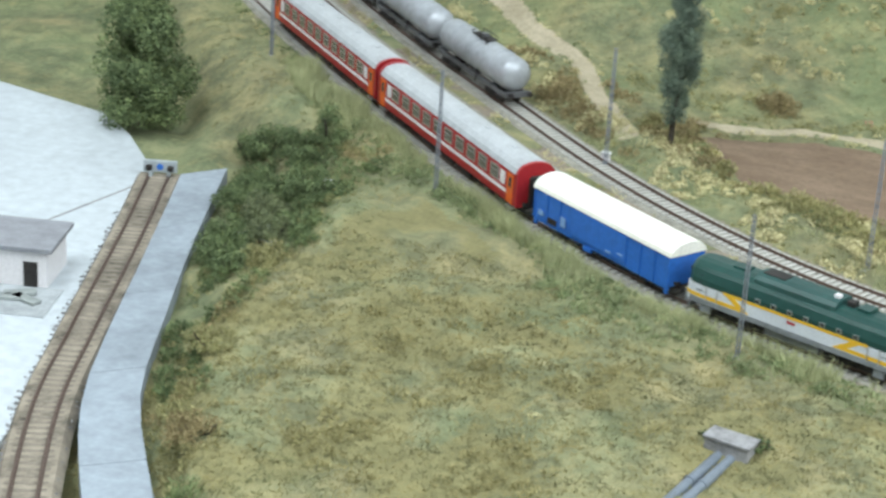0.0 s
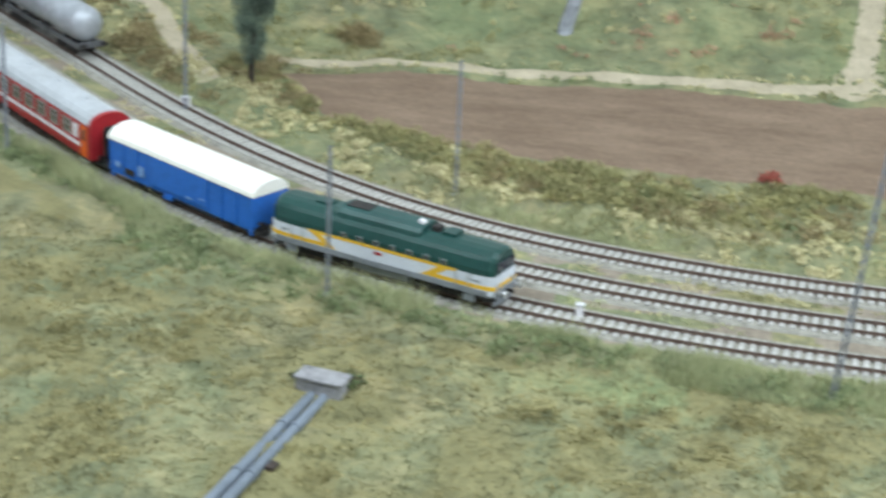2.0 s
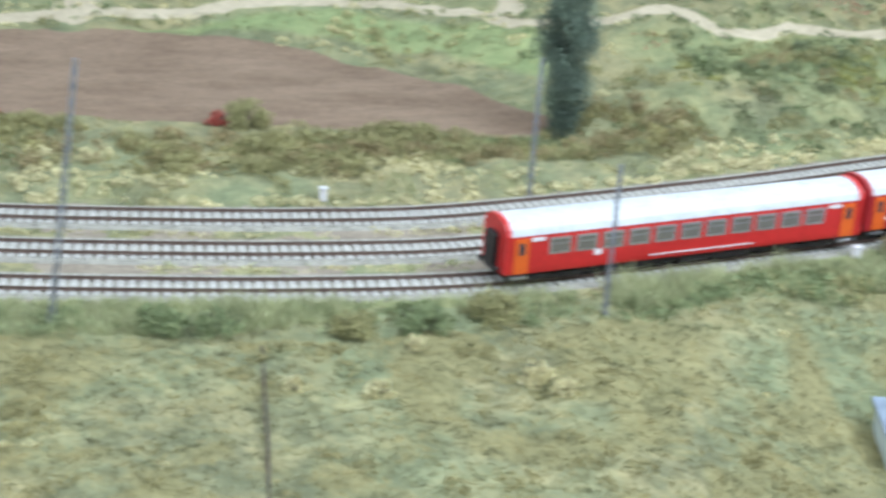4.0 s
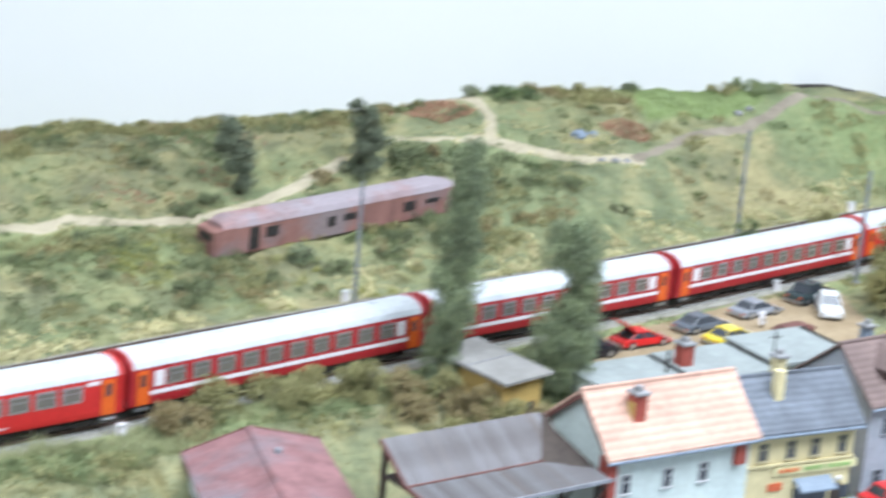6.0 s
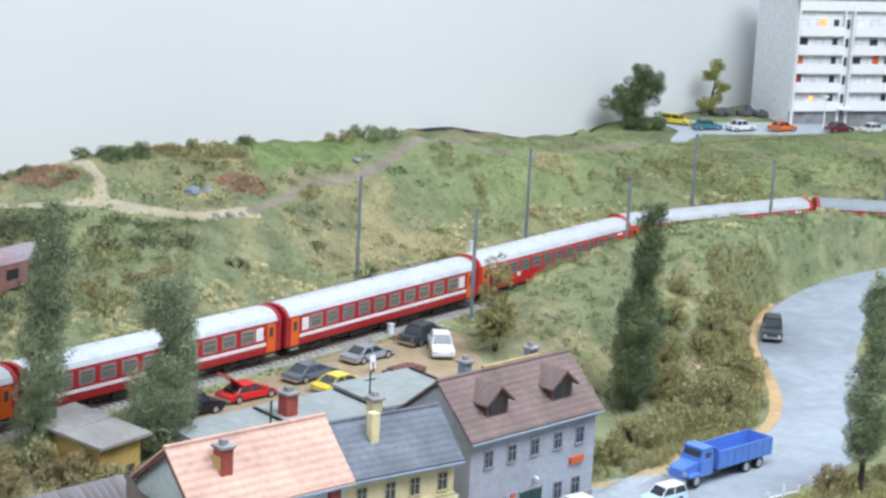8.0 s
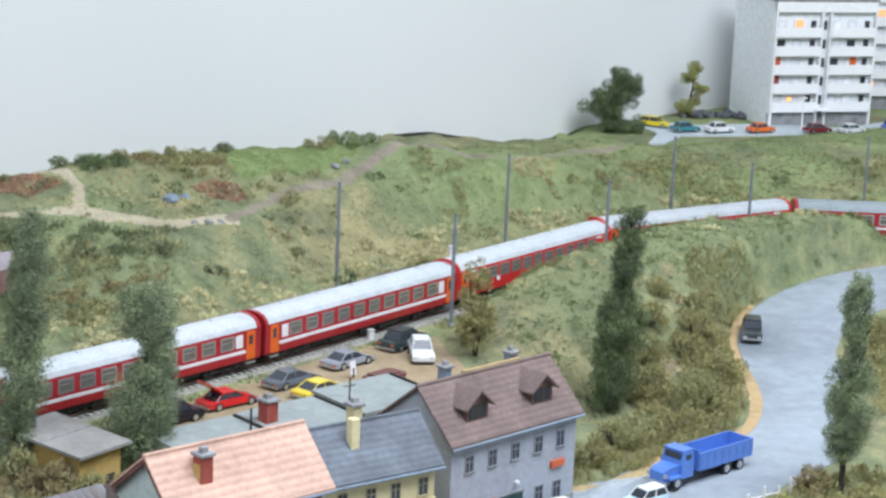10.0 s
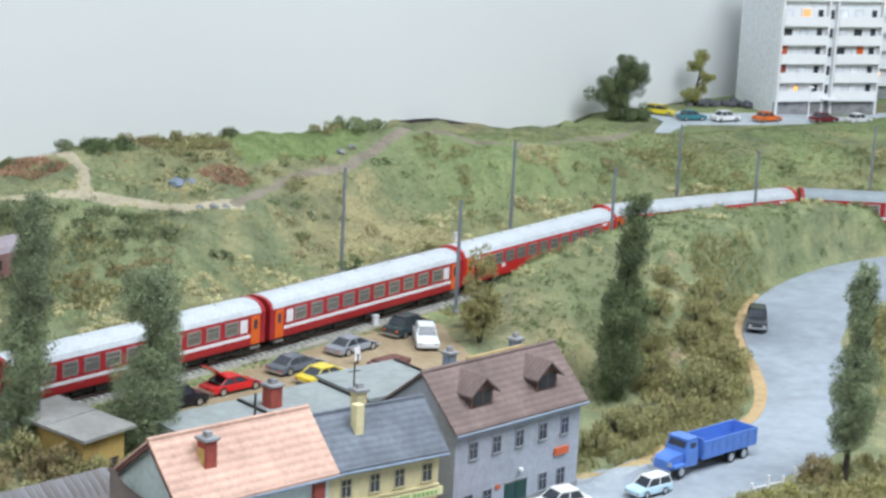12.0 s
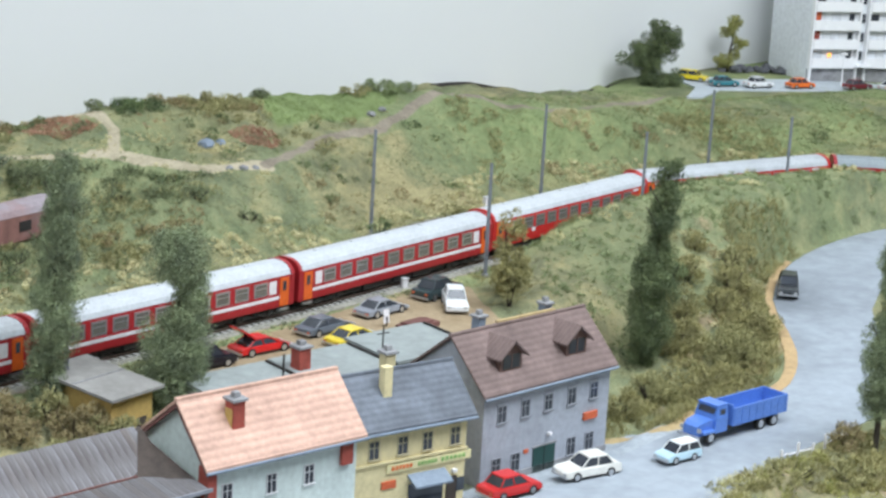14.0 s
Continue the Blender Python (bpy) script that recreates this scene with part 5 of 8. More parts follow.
# row of garages behind the houses
for k, (x, y, w, z, dep) in enumerate(((99.2, 5.4, 8.0, 0.2, 5.6), (107.4, 6.3, 7.8, 0.3, 5.8), (115.6, 7.6, 8.2, 0.6, 6.2))):
    g_ = thing("garage", at(x, y, -5.2, 7), "low garage with a flat grey green felt roof", "garage", "row of garages")
    part("wall", boxed(-w / 2 + 0.2, w / 2 - 0.2, -dep / 2 + 0.2, dep / 2 - 0.2, -1, 5.0 + z), M_MINT, g_)
    bm = bmesh.new()
    prism(bm, [(-dep / 2 - 0.2, 4.85 + z), (dep / 2 + 0.1, 5.15 + z), (dep / 2 + 0.1, 5.4 + z), (-dep / 2 - 0.2, 5.1 + z)], "x", -w / 2 - 0.02, w / 2 + 0.02)
    part("roof", bm, M_FELT, g_)
    part("roof_edge", boxed(-0.08, 0.08, -dep / 2, dep / 2, 5.3 + z, 5.45 + z), M_BLACK, g_, m=at(w / 2, 0, 0, rx=2.0))
    part("gate", boxed(-1.6, 1.6, -dep / 2 + 0.1, -dep / 2 + 0.2, 0, 2.6), M_TIMBER, g_)
    if k == 1:
        chimney(g_, -2.9, 0.2, 4.8, 7.2, M_BRICK, 0.55)
        bm = bmesh.new()
        rod(bm, (-5.2, -0.6, 4.9), (-5.2, -0.6, 7.2), 0.09)
        part("vent_pipe", bm, M_BLACK, g_)

# panel block
def panel_block(m, label):
    L, D, H, n = 16.0, 12.4, 17.2, 6
    bl = thing("apartment_block", m, label, "apartment block", "panel apartment blocks")
    part("wall", boxed(0, L, 1.0, D, -1, H), M_CONCRETE, bl)
    part("roof", boxed(-0.15, L + 0.15, 0.2, D + 0.1, H, H + 0.35), M_STONE, bl, "dark flat roof edge")
    part("parapet", boxed(0, L, 0.3, 1.0, H - 1.5, H - 0.05), M_BALCONY, bl)
    for x in (0.0, 7.2, 8.55, L - 0.25):
        part("pier", boxed(x, x + 0.25, 0.2, 1.0, -0.5, H - 0.1), M_BALCONY, bl)
    part("plinth", boxed(-0.05, L + 0.05, 0.7, 1.02, -1, 1.5), M_STONE, bl)
    random.seed(11)
    fl = 2.62
    for r in range(5):
        z = 1.75 + r * fl
        for x0, x1 in ((0.25, 7.2), (8.8, L - 0.25)):
            b = part("balcony", boxed(x0, x1, 0.0, 0.16, z, z + 1.35), M_BALCONY, bl)
            part("slab", boxed(x0, x1, 0.1, 1.0, z - 0.1, z + 0.08), M_BALCONY, b)
            part("loggia_wall", boxed(x0, x1, 0.96, 1.02, z, z + 2.5), M_LOGGIA, bl)
            for k in range(3):
                wx = x0 + (1.1, 3.6, 6.0)[k]
                if k == 2:
                    w = part("balcony_door", boxed(wx - 0.45, wx + 0.45, 0.93, 1.0, z + 0.1, z + 2.3), M_TRIM, bl)
                    part("pane", boxed(wx - 0.38, wx + 0.38, 0.9, 0.99, z + 0.9, z + 2.2), M_GLASS, w)
                    continue
                w = part("window", boxed(wx - 0.7, wx + 0.7, 0.93, 1.0, z + 0.35, z + 2.25), M_TRIM, bl)
                part("pane", boxed(wx - 0.6, wx + 0.6, 0.9, 0.99, z + 0.5, z + 2.15), M_GLASS if random.random() < 0.15 else M_GLASS_P, w)
        w = part("stair_window", boxed(7.55, 8.45, 0.9, 1.0, z + 0.9, z + 2.3), M_TRIM, bl)
        part("pane", boxed(7.65, 8.35, 0.86, 0.98, z + 1.0, z + 2.2), M_GLASS, w)
    for x, r, mt in ((0.9, 2, M_SIGN_R), (12.9, 2, M_ORANGE), (0.9, 1, M_BRICK)):
        z = 1.75 + r * fl
        part("curtain", boxed(x - 0.45, x + 0.45, 0.7, 0.86, z + 1.3, z + 2.5), mt, bl, "coloured balcony blind")
    part("lit_window", boxed(3.4, 4.6, 0.8, 0.88, 1.75 + 4 * fl + 1.3, 1.75 + 4 * fl + 2.3), M_WARM, bl, "warmly lit window")
    part("lit_window", boxed(3.0, 3.5, 0.8, 0.88, 1.75 + 1.4, 1.75 + 1.95), M_WARM2, bl, "small orange lit window")
    part("door", boxed(7.5, 8.5, 0.85, 1.0, 0, 1.9), M_GLASS, bl)
    part("porch", boxed(6.9, 9.1, -0.9, 1.0, 1.95, 2.2), M_BALCONY, bl)
    return bl


M_GLASS_P = glass("pale_curtained_glass", (0.66, 0.68, 0.71), 0.25)
M_LOGGIA = painted("white_loggia_wall", (0.84, 0.86, 0.88), 0.8, vary=0.02)
M_WARM = lit("warm_window_light", (1.0, 0.46, 0.18), 0.55)
M_WARM2 = lit("orange_window_light", (1.0, 0.45, 0.08), 1.6)
blk = panel_block(at(230.6, 76.6, 4.7, -17.5), "white five-storey panel block with balconies and lit windows")
copy_thing(blk, at(255.5, 83.5, 4.7, -17.5))

# derelict rail car dumped on the hill
M_RUST = flaking("rusty_maroon_shell", (0.27, 0.135, 0.115), (0.25, 0.20, 0.205), 0.60)
M_RUST_R = flaking("faded_maroon_roof", (0.30, 0.185, 0.18), (0.335, 0.29, 0.315), 0.50)
wr = thing("derelict_railcar", at(77.8, 38.4, 1.7, 15.5, 3, -2.6), "derelict rusty maroon railcar shell with dark openings", "railcar wreck")
bm = bmesh.new()
Lw = 26.6
loft(bm, [[(x, u * k, v * kz) for u, v in ((-1.5, 0.0), (-1.55, 2.4), (1.55, 2.4), (1.5, 0.0))] for x, k, kz in ((-0.6, 0.8, 0.9), (1.0, 1, 1), (Lw, 1, 1))])
part("body", bm, M_RUST, wr)
bm = bmesh.new()
ar = [(-1.6, 2.35), (-1.3, 2.85), (-0.7, 3.1), (0, 3.18), (0.7, 3.1), (1.3, 2.85), (1.6, 2.35)]
loft(bm, [[(x, u * k, 2.3 + (v - 2.3) * kz) for u, v in ar] for x, k, kz in ((0.3, 0.75, 0.5), (1.6, 1, 1), (Lw - 2, 1, 1), (Lw + 0.3, 0.9, 0.4))])
part("roof", bm, M_RUST_R, wr)
part("doorway", boxed(2.9, 3.9, -1.58, -1.45, 0.2, 2.2), M_BLACK, wr, "dark open doorway")
for x, w, z, hh in ((5.3, 1.3, 1.1, 0.9), (11.9, 0.8, 0.9, 0.9), (14.0, 1.4, 1.2, 0.6), (21.0, 1.3, 0.9, 0.9), (23.8, 1.6, 1.3, 0.4)):
    part("window_opening", boxed(x - w / 2, x + w / 2, -1.6, -1.48, z, z + hh), M_BLACK, wr)
part("end_window", boxed(-0.62, -0.3, -0.8, 0.8, 1.2, 1.9), M_BLACK, wr)

# plaza end: paved sheet, platform, siding and buffer stop
bm = bmesh.new()
prism(bm, [(-150, 48), (-113, 41.5), (-97.5, 37.7), (-92.8, 33.6), (-87.5, 27.5), (-79.5, 7), (-74.8, -7.5), (-71.5, -20), (-68, -45), (-150, -45)], "z", -5.6, -5.0)
tagged(part("plaza", bm, M_PLAZA), "pale smooth paved plaza beside the siding", "plaza", kind="structure")
PLAT_L, PLAT_R = [tuple(p) for p in curve_through([(-82.7, 24.3), (-77.2, 8), (-71.9, -8), (-68.0, -18), (-61.5, -29), (-52, -43)], 4.0)], [tuple(p) for p in curve_through([(-79.9, 27.6), (-75, 12), (-70, -2.4), (-65.4, -14.6), (-58, -26.5), (-49, -40)], 4.0)]
N_SLAB = min(len(PLAT_L), len(PLAT_R)) - 1
pl = thing("loading_platform", Matrix(), "long grey blue loading platform with worn joints", "platform", kind="structure")
for k in range(N_SLAB):
    bm = bmesh.new()
    a, b, c, d = PLAT_L[k], PLAT_R[k], PLAT_R[k + 1], PLAT_L[k + 1]
    f = 0.985 if k % 3 == 2 else 1.0
    c, d = tuple(b[i] + (c[i] - b[i]) * f for i in (0, 1)), tuple(a[i] + (d[i] - a[i]) * f for i in (0, 1))
    prism(bm, [a, b, c, d], "z", -5.4, -4.0)
    part("slab", bm, M_PLATFORM, pl)
SID = curve_through([(-85.2, 25.2), (-80.7, 12.2), (-74.6, -6.6), (-71.0, -17.2), (-65.6, -29), (-58, -44)], 0.8)
st = np.gradient(SID, axis=0)
st /= np.linalg.norm(st, axis=1)[:, None]
sn = np.stack([-st[:, 1], st[:, 0]], 1)
M_OLDTIE = painted("weathered_timber_sleeper", (0.245, 0.215, 0.175), 0.9, vary=0.35, scale=60)
M_OLDBED = painted("brown_siding_ballast", (0.28, 0.245, 0.195), 0.95, vary=0.5, scale=32, bump=0.8)
sd = thing("siding_track", Matrix(), "disused siding with rusty rails in brown ballast", "railway track", kind="structure")
bm = bmesh.new()
ribbon(bm, 0, [(-2.2, -5.3), (-1.7, -4.66), (1.7, -4.66), (2.2, -5.3)], 1, base=(SID, sn))
part("ballast_bed", bm, M_OLDBED, sd)
for s_ in (-0.86, 0.86):
    bm = bmesh.new()
    ribbon(bm, 0, [(s_ + u, v - 4.42) for u, v in RAIL], 1, base=(SID, sn))
    part("rail", bm, M_RAIL, sd)
for k in range(1, len(SID) - 1):
    part("sleeper", boxed(-0.16, 0.16, -1.35, 1.35, -4.75, -4.645), M_OLDTIE, sd, m=at(SID[k][0], SID[k][1], 0, math.degrees(math.atan2(st[k][1], st[k][0]))))
rng = np.random.RandomState(61)
bits = []
for k in range(1500):
    i = rng.randint(12, len(SID) - 1)
    off = rng.choice((rng.normal(1.9, 0.16), rng.normal(1.75, 0.14), rng.normal(-1.6, 0.14)))
    p = SID[i] + sn[i] * off * -1.0 + rng.uniform(-0.2, 0.2, 2)
    r = rng.uniform(0.05, 0.15)
    c = np.array([p[0], p[1], -4.98 + 0.5 * r])
    ax = rng.normal(size=(3, 3))
    ax /= np.linalg.norm(ax, axis=1)[:, None]
    tips = [c + r * a * e for a in ax for e in (1, -1)]
    for a in (0, 1):
        for b in (2, 3):
            for e in (4, 5):
                bits += [tips[a], tips[b], tips[e]]
me = bpy.data.meshes.new("rubble")
me.from_pydata([tuple(v * C) for v in bits], [], [(k, k + 1, k + 2) for k in range(0, len(bits), 3)])
me.materials.append(M_STONE)
tagged(new("rubble", me), "grey rubble strewn along the disused siding", "rubble", kind="stuff")
M_BUFFER = painted("pale_grey_buffer_paint", (0.42, 0.47, 0.50), 0.7, vary=0.2)
bs = thing("buffer_stop", at(-85.0, 24.9, -5.0, -72), "pale grey buffer stop with a round blue mark", "buffer stop")
part("beam", boxed(-0.25, 0.25, -1.7, 1.7, 0.7, 1.9, bevel=0.06), M_BUFFER, bs)
for s_ in (-1, 1):
    part("leg", boxed(-0.3, 0.9, s_ * 0.9 - 0.15, s_ * 0.9 + 0.15, -0.1, 0.9), M_BUFFER, bs)
    part("buffer", boxed(0.2, 0.7, s_ * 1.1 - 0.3, s_ * 1.1 + 0.3, 0.95, 1.5, bevel=0.1), M_BLACK, bs)
bm = bmesh.new()
rod(bm, (0.25, 0, 1.3), (0.3, 0, 1.3), 0.34, sides=16)
part("round_mark", bm, M_BLUE, bs, "round blue mark")
bs.scale = (0.86, 0.86, 0.86)
M_APRON = painted("pale_grey_paving", (0.37, 0.40, 0.42), 0.85, vary=0.2, scale=40)
ht = thing("signal_hut", at(-84.2, -1.2, -5.0, 14), "small cream hut with flat grey roof and dark doorway", "hut")
part("wall", boxed(-6, 3.2, 0, 5.2, -0.3, 3.0), M_CREAM, ht)
part("roof", boxed(-6.2, 3.7, -0.35, 5.6, 3.0, 3.35, bevel=0.05), M_GREYTRIM, ht)
part("doorway", boxed(1.4, 2.5, -0.05, 0.05, 0, 2.1), M_BLACK, ht)
part("window_opening", boxed(-4, -2, -0.05, 0.05, 1.0, 2.1), M_GLASS, ht)
part("apron", boxed(-6.5, 4.5, -5.2, 0, -0.3, 0.08), M_APRON, ht, "grey stone apron before the hut")
for k, (x, y, r) in enumerate(((1.6, -1.6, 20), (2.4, -2.6, -30), (0.8, -2.5, 5))):
    tagged(part("paving_slab", boxed(-1.2, 1.2, -0.45, 0.45, 0, 0.25, bevel=0.04), M_FELT, m=at(-84.2, -1.2, -5.0, 14) @ at(x, y, 0.1, r)), "loose grey stone slab on the hut apron", "stone slab", "loose slabs")
bm = bmesh.new()
prism(bm, [(-92.6, 1.0), (-88.5, 11.5), (-85.9, 23.4), (-85.7, 23.3), (-88.25, 11.4), (-92.3, 1.0)], "z", -5.05, -4.985)
tagged(part("plaza_joint", bm, M_STONE), "dark joint line across the plaza sheet", "joint", kind="structure")

sl = thing("street_lamp", at(232.4, 72.2, 4.5), "white street lamp beside the block's parking lot", "street lamp")
bm = bmesh.new()
rod(bm, (0, 0, -0.2), (0, 0, 4.4), 0.12, 0.08)
part("pole", bm, M_BALCONY, sl)
part("lamp_head", boxed(-0.5, 0.5, -0.25, 0.25, 4.35, 4.6, bevel=0.08), M_BALCONY, sl)

# ---- road vehicles ----
M_TYRE = painted("black_tyre", (0.02, 0.02, 0.02), 0.8, vary=0.2)
CARPAINT = {}


def car_paint(col):
    if col not in CARPAINT:
        CARPAINT[col] = painted("glossy_car_paint", col, 0.22, vary=0.05, scale=50, bump=0.02, spec=0.6)
    return CARPAINT[col]


def wheels(parent, xs, y, r, w=0.22):
    for x in xs:
        for s in (-1, 1):
            bm = bmesh.new()
            rod(bm, (0, -w / 2, 0), (0, w / 2, 0), r, sides=16)
            t = part("wheel", bm, M_TYRE, parent, m=at(x, s * y, r))
            bm = bmesh.new()
            rod(bm, (0, s * w * 0.35, 0), (0, s * w * 0.58, 0), r * 0.6, sides=12)
            part("rim", bm, M_SILVER, t)


def soften(bm, off):
    bmesh.ops.remove_doubles(bm, verts=bm.verts, dist=0.001)
    bmesh.ops.bevel(bm, geom=bm.edges[:], offset=off, segments=2, affect="EDGES", clamp_overlap=True)


def car(m, col, label, style="saloon", L=5.0, group="parked model cars", roof=None):
    """A model car; nose towards +x."""
    ca = thing("car", m, label, "car", group)
    h, W_ = L / 2, 0.98
    low = {"saloon": 1.02, "sport": 0.86, "estate": 1.02, "old": 1.1}[style]
    prof = [(-h, 0.32), (-h, low - 0.12), (-h + 0.18, low), (h * 0.42, low), (h - 0.25, low - 0.14 if style != "sport" else low - 0.3), (h, low - 0.32 if style != "sport" else low - 0.42), (h, 0.32)]
    bm = bmesh.new()
    rings = [[(x * (0.985 if abs(k) == 1 else 1), k * W_ * (0.93 if z > low - 0.1 else 1), z) for x, z in prof] for k in (-1, -0.9, 0.9, 1)]
    loft(bm, rings)
    soften(bm, 0.1)
    paint = car_paint(col)
    body = part("body", bm, paint, ca)
    a, b, c, d, top = {"saloon": (-h + 0.75, -h + 1.25, 0.35, 1.1, 1.66), "sport": (-h + 0.7, -h + 1.5, 0.25, 1.25, 1.36), "estate": (-h + 0.12, -h + 0.4, 0.45, 1.15, 1.7), "old": (-h + 0.8, -h + 1.3, 0.4, 1.0, 1.78)}[style]
    bm = bmesh.new()
    loft(bm, [[(a, -0.86, low - 0.02), (d, -0.86, low - 0.02), (d, 0.86, low - 0.02), (a, 0.86, low - 0.02)], [(b, -0.70, top), (c, -0.70, top), (c, 0.70, top), (b, 0.70, top)]])
    soften(bm, 0.06)
    part("glasshouse", bm, M_GLASS, ca)
    bm = bmesh.new()
    box(bm, b - 0.06, c + 0.06, -0.73, 0.73, top - 0.06, top + 0.08, 0.06)
    part("roof", bm, car_paint(roof) if roof else paint, ca)
    for s in (-1, 1):
        for x0, z0, x1, z1 in ((a, low, b, top), (d, low, c, top), ((a + d) / 2, low, (b + c) / 2, top)):
            bm = bmesh.new()
            rod(bm, (x0, s * 0.87, z0), (x1, s * 0.71, z1), 0.05, sides=5)
            part("pillar", bm, car_paint(roof) if roof else paint, ca)
        part("headlight", boxed(h - 0.12, h + 0.02, s * 0.68 - 0.16, s * 0.68 + 0.16, low - 0.5, low - 0.3, bevel=0.02), M_SILVER, ca)
        part("tail_light", boxed(-h - 0.02, -h + 0.1, s * 0.7 - 0.14, s * 0.7 + 0.14, low - 0.42, low - 0.22), M_SIGN_R, ca)
    for e in (-1, 1):
        part("bumper", boxed(e * h - 0.1, e * h + 0.1, -0.95, 0.95, 0.34, 0.5, bevel=0.03), M_SILVER, ca)
    part("sill", boxed(-h + 0.2, h - 0.2, -0.9, 0.9, 0.2, 0.4), M_BLACK, ca)
    wheels(ca, (-h + 1.0, h - 0.95), 0.88, 0.38)
    return ca


def ground_at(x, y):
    return float(height(x, y)[0])


PARK = -0.58
red = car(at(105.4, 13.6, PARK, 8), (0.62, 0.02, 0.02), "bright red sports car with its engine lid raised", "sport", 5.2)
part("raised_lid", boxed(-1.9, -0.2, -0.85, 0.85, -0.06, 0.06, bevel=0.02), car_paint((0.62, 0.02, 0.02)), red, m=at(-0.9, 0, 1.25, 0, 0, 35))
part("engine", boxed(-1.9, -0.9, -0.6, 0.6, 0.8, 1.05, bevel=0.05), M_BLACK, red)
car(at(113.0, 16.1, PARK, 14), (0.13, 0.15, 0.18), "dark grey coupe parked on the gravel", "sport", 5.3)
car(at(120.4, 18.7, PARK, 14), (0.30, 0.32, 0.36), "silver grey roadster parked on the gravel", "sport", 5.1)
car(at(128.2, 21.3, PARK, 18), (0.035, 0.055, 0.06), "black green old saloon parked near the track", "old", 5.4)
car(at(127.4, 17.6, PARK, 239.5), (0.80, 0.81, 0.82), "white old saloon parked across the gravel", "old", 4.9)
car(at(113.5, 12.4, PARK, 12), (0.80, 0.62, 0.05), "bright yellow sports car on the gravel", "sport", 5.2)
car(at(99.6, 11.9, PARK, 10), (0.012, 0.012, 0.02), "black car half hidden behind the poplar", "old", 4.6)
# flat dark red slab, like an open trailer, built of two stacked plates
wp = thing("car_wreck", at(120.6, 13.5, PARK, 14), "flat dark red slab lying behind the garages", "car wreck")
part("body", boxed(-1.9, 1.9, -0.85, 0.85, 0.15, 0.6, bevel=0.1), M_RED_EDGE, wp)
part("cover", boxed(-1.5, 1.2, -0.7, 0.7, 0.58, 0.78, bevel=0.07), M_RED_EDGE, wp)

def on_street(x, y, r):
    return at(x, y, ground_at(x, y) + 0.09, r)


car(on_street(118.6, -11.6, 176), (0.78, 0.77, 0.72), "cream white saloon at the kerb", "saloon", 5.0, "cars on the street")
car(on_street(126.5, -12.8, 183), (0.50, 0.68, 0.78), "pale blue estate car with white roof", "estate", 4.3, "cars on the street", roof=(0.82, 0.84, 0.84)).scale = (0.84, 0.84, 0.84)
car(on_street(111.6, -11.3, 4), (0.60, 0.03, 0.03), "red car parked before the grey house", "saloon", 4.8, "cars on the street")
car(on_street(165.9, 15.1, 225), (0.030, 0.035, 0.04), "black saloon with silver bumper coming down the road", "saloon", 6.0, "cars on the street")

BLUE = (0.10, 0.22, 0.62)
tk = thing("tipper_lorry", on_street(134.6, -10.3, 187), "blue bonneted tipper lorry with an empty body", "lorry", "cars on the street")
bm = bmesh.new()
loft(bm, [[(x, k * 0.95 * w, z) for x, z, w in ((3.0, 0.7, 1), (3.0, 2.0, 1), (4.2, 2.05, 1), (5.5, 1.85, 0.9), (5.9, 1.6, 0.8), (5.9, 0.7, 0.8))] for k in (-1, -0.8, 0.8, 1)])
part("bonnet", bm, car_paint(BLUE), tk)
bm = bmesh.new()
loft(bm, [[(2.4, -1.2, 0.8), (4.0, -1.2, 0.8), (4.0, 1.2, 0.8), (2.4, 1.2, 0.8)], [(2.4, -1.2, 2.1), (4.0, -1.2, 2.1), (4.0, 1.2, 2.1), (2.4, 1.2, 2.1)], [(2.4, -1.05, 3.15), (3.7, -1.05, 3.15), (3.7, 1.05, 3.15), (2.4, 1.05, 3.15)]])
cb = part("cab", bm, car_paint(BLUE), tk)
part("cab_roof", boxed(2.35, 3.85, -1.1, 1.1, 3.08, 3.28, bevel=0.09), car_paint(BLUE), cb)
part("windscreen", boxed(-0.05, 0.05, -0.9, 0.9, 2.35, 2.88), M_GLASS, cb, m=at(3.92, 0, 0, ry=-15) @ at(0.62, 0, 0.02))
for s in (-1, 1):
    part("side_window", boxed(2.75, 3.45, s * 1.1 - 0.06, s * 1.1 + 0.06, 2.35, 2.85), M_GLASS, cb)
    part("mudguard", boxed(4.1, 5.6, s * 1.1 - 0.25, s * 1.1 + 0.25, 0.95, 1.25, bevel=0.1), car_paint(BLUE), tk)
    part("headlight", boxed(5.75, 5.95, s * 0.95 - 0.18, s * 0.95 + 0.18, 1.15, 1.5, bevel=0.05), M_SILVER, tk)
part("bumper", boxed(5.95, 6.15, -1.2, 1.2, 0.6, 0.85), M_SILVER, tk)
part("chassis", boxed(-5.4, 5.6, -0.6, 0.6, 0.6, 0.95), M_BLACK, tk)
bm = bmesh.new()
box(bm, -5.6, 1.9, -1.4, 1.4, 1.15, 1.35)
box(bm, -5.6, 1.9, -1.4, -1.25, 1.35, 2.75)
box(bm, -5.6, 1.9, 1.25, 1.4, 1.35, 2.75)
box(bm, 1.75, 1.9, -1.25, 1.25, 1.35, 3.0)
box(bm, -5.6, -5.45, -1.25, 1.25, 1.35, 2.75)
tip = part("tipping_body", bm, car_paint(BLUE), tk, "open blue tipping body")
for k in range(8):
    for s in (-1, 1):
        part("stake", boxed(-0.05, 0.05, s * 1.41 - 0.025, s * 1.41 + 0.025, 1.2, 2.6), car_paint(BLUE), tip, m=at(-5.3 + k, 0, 0))
wheels(tk, (4.6, -2.2, -4.0), 1.1, 0.58, 0.4)
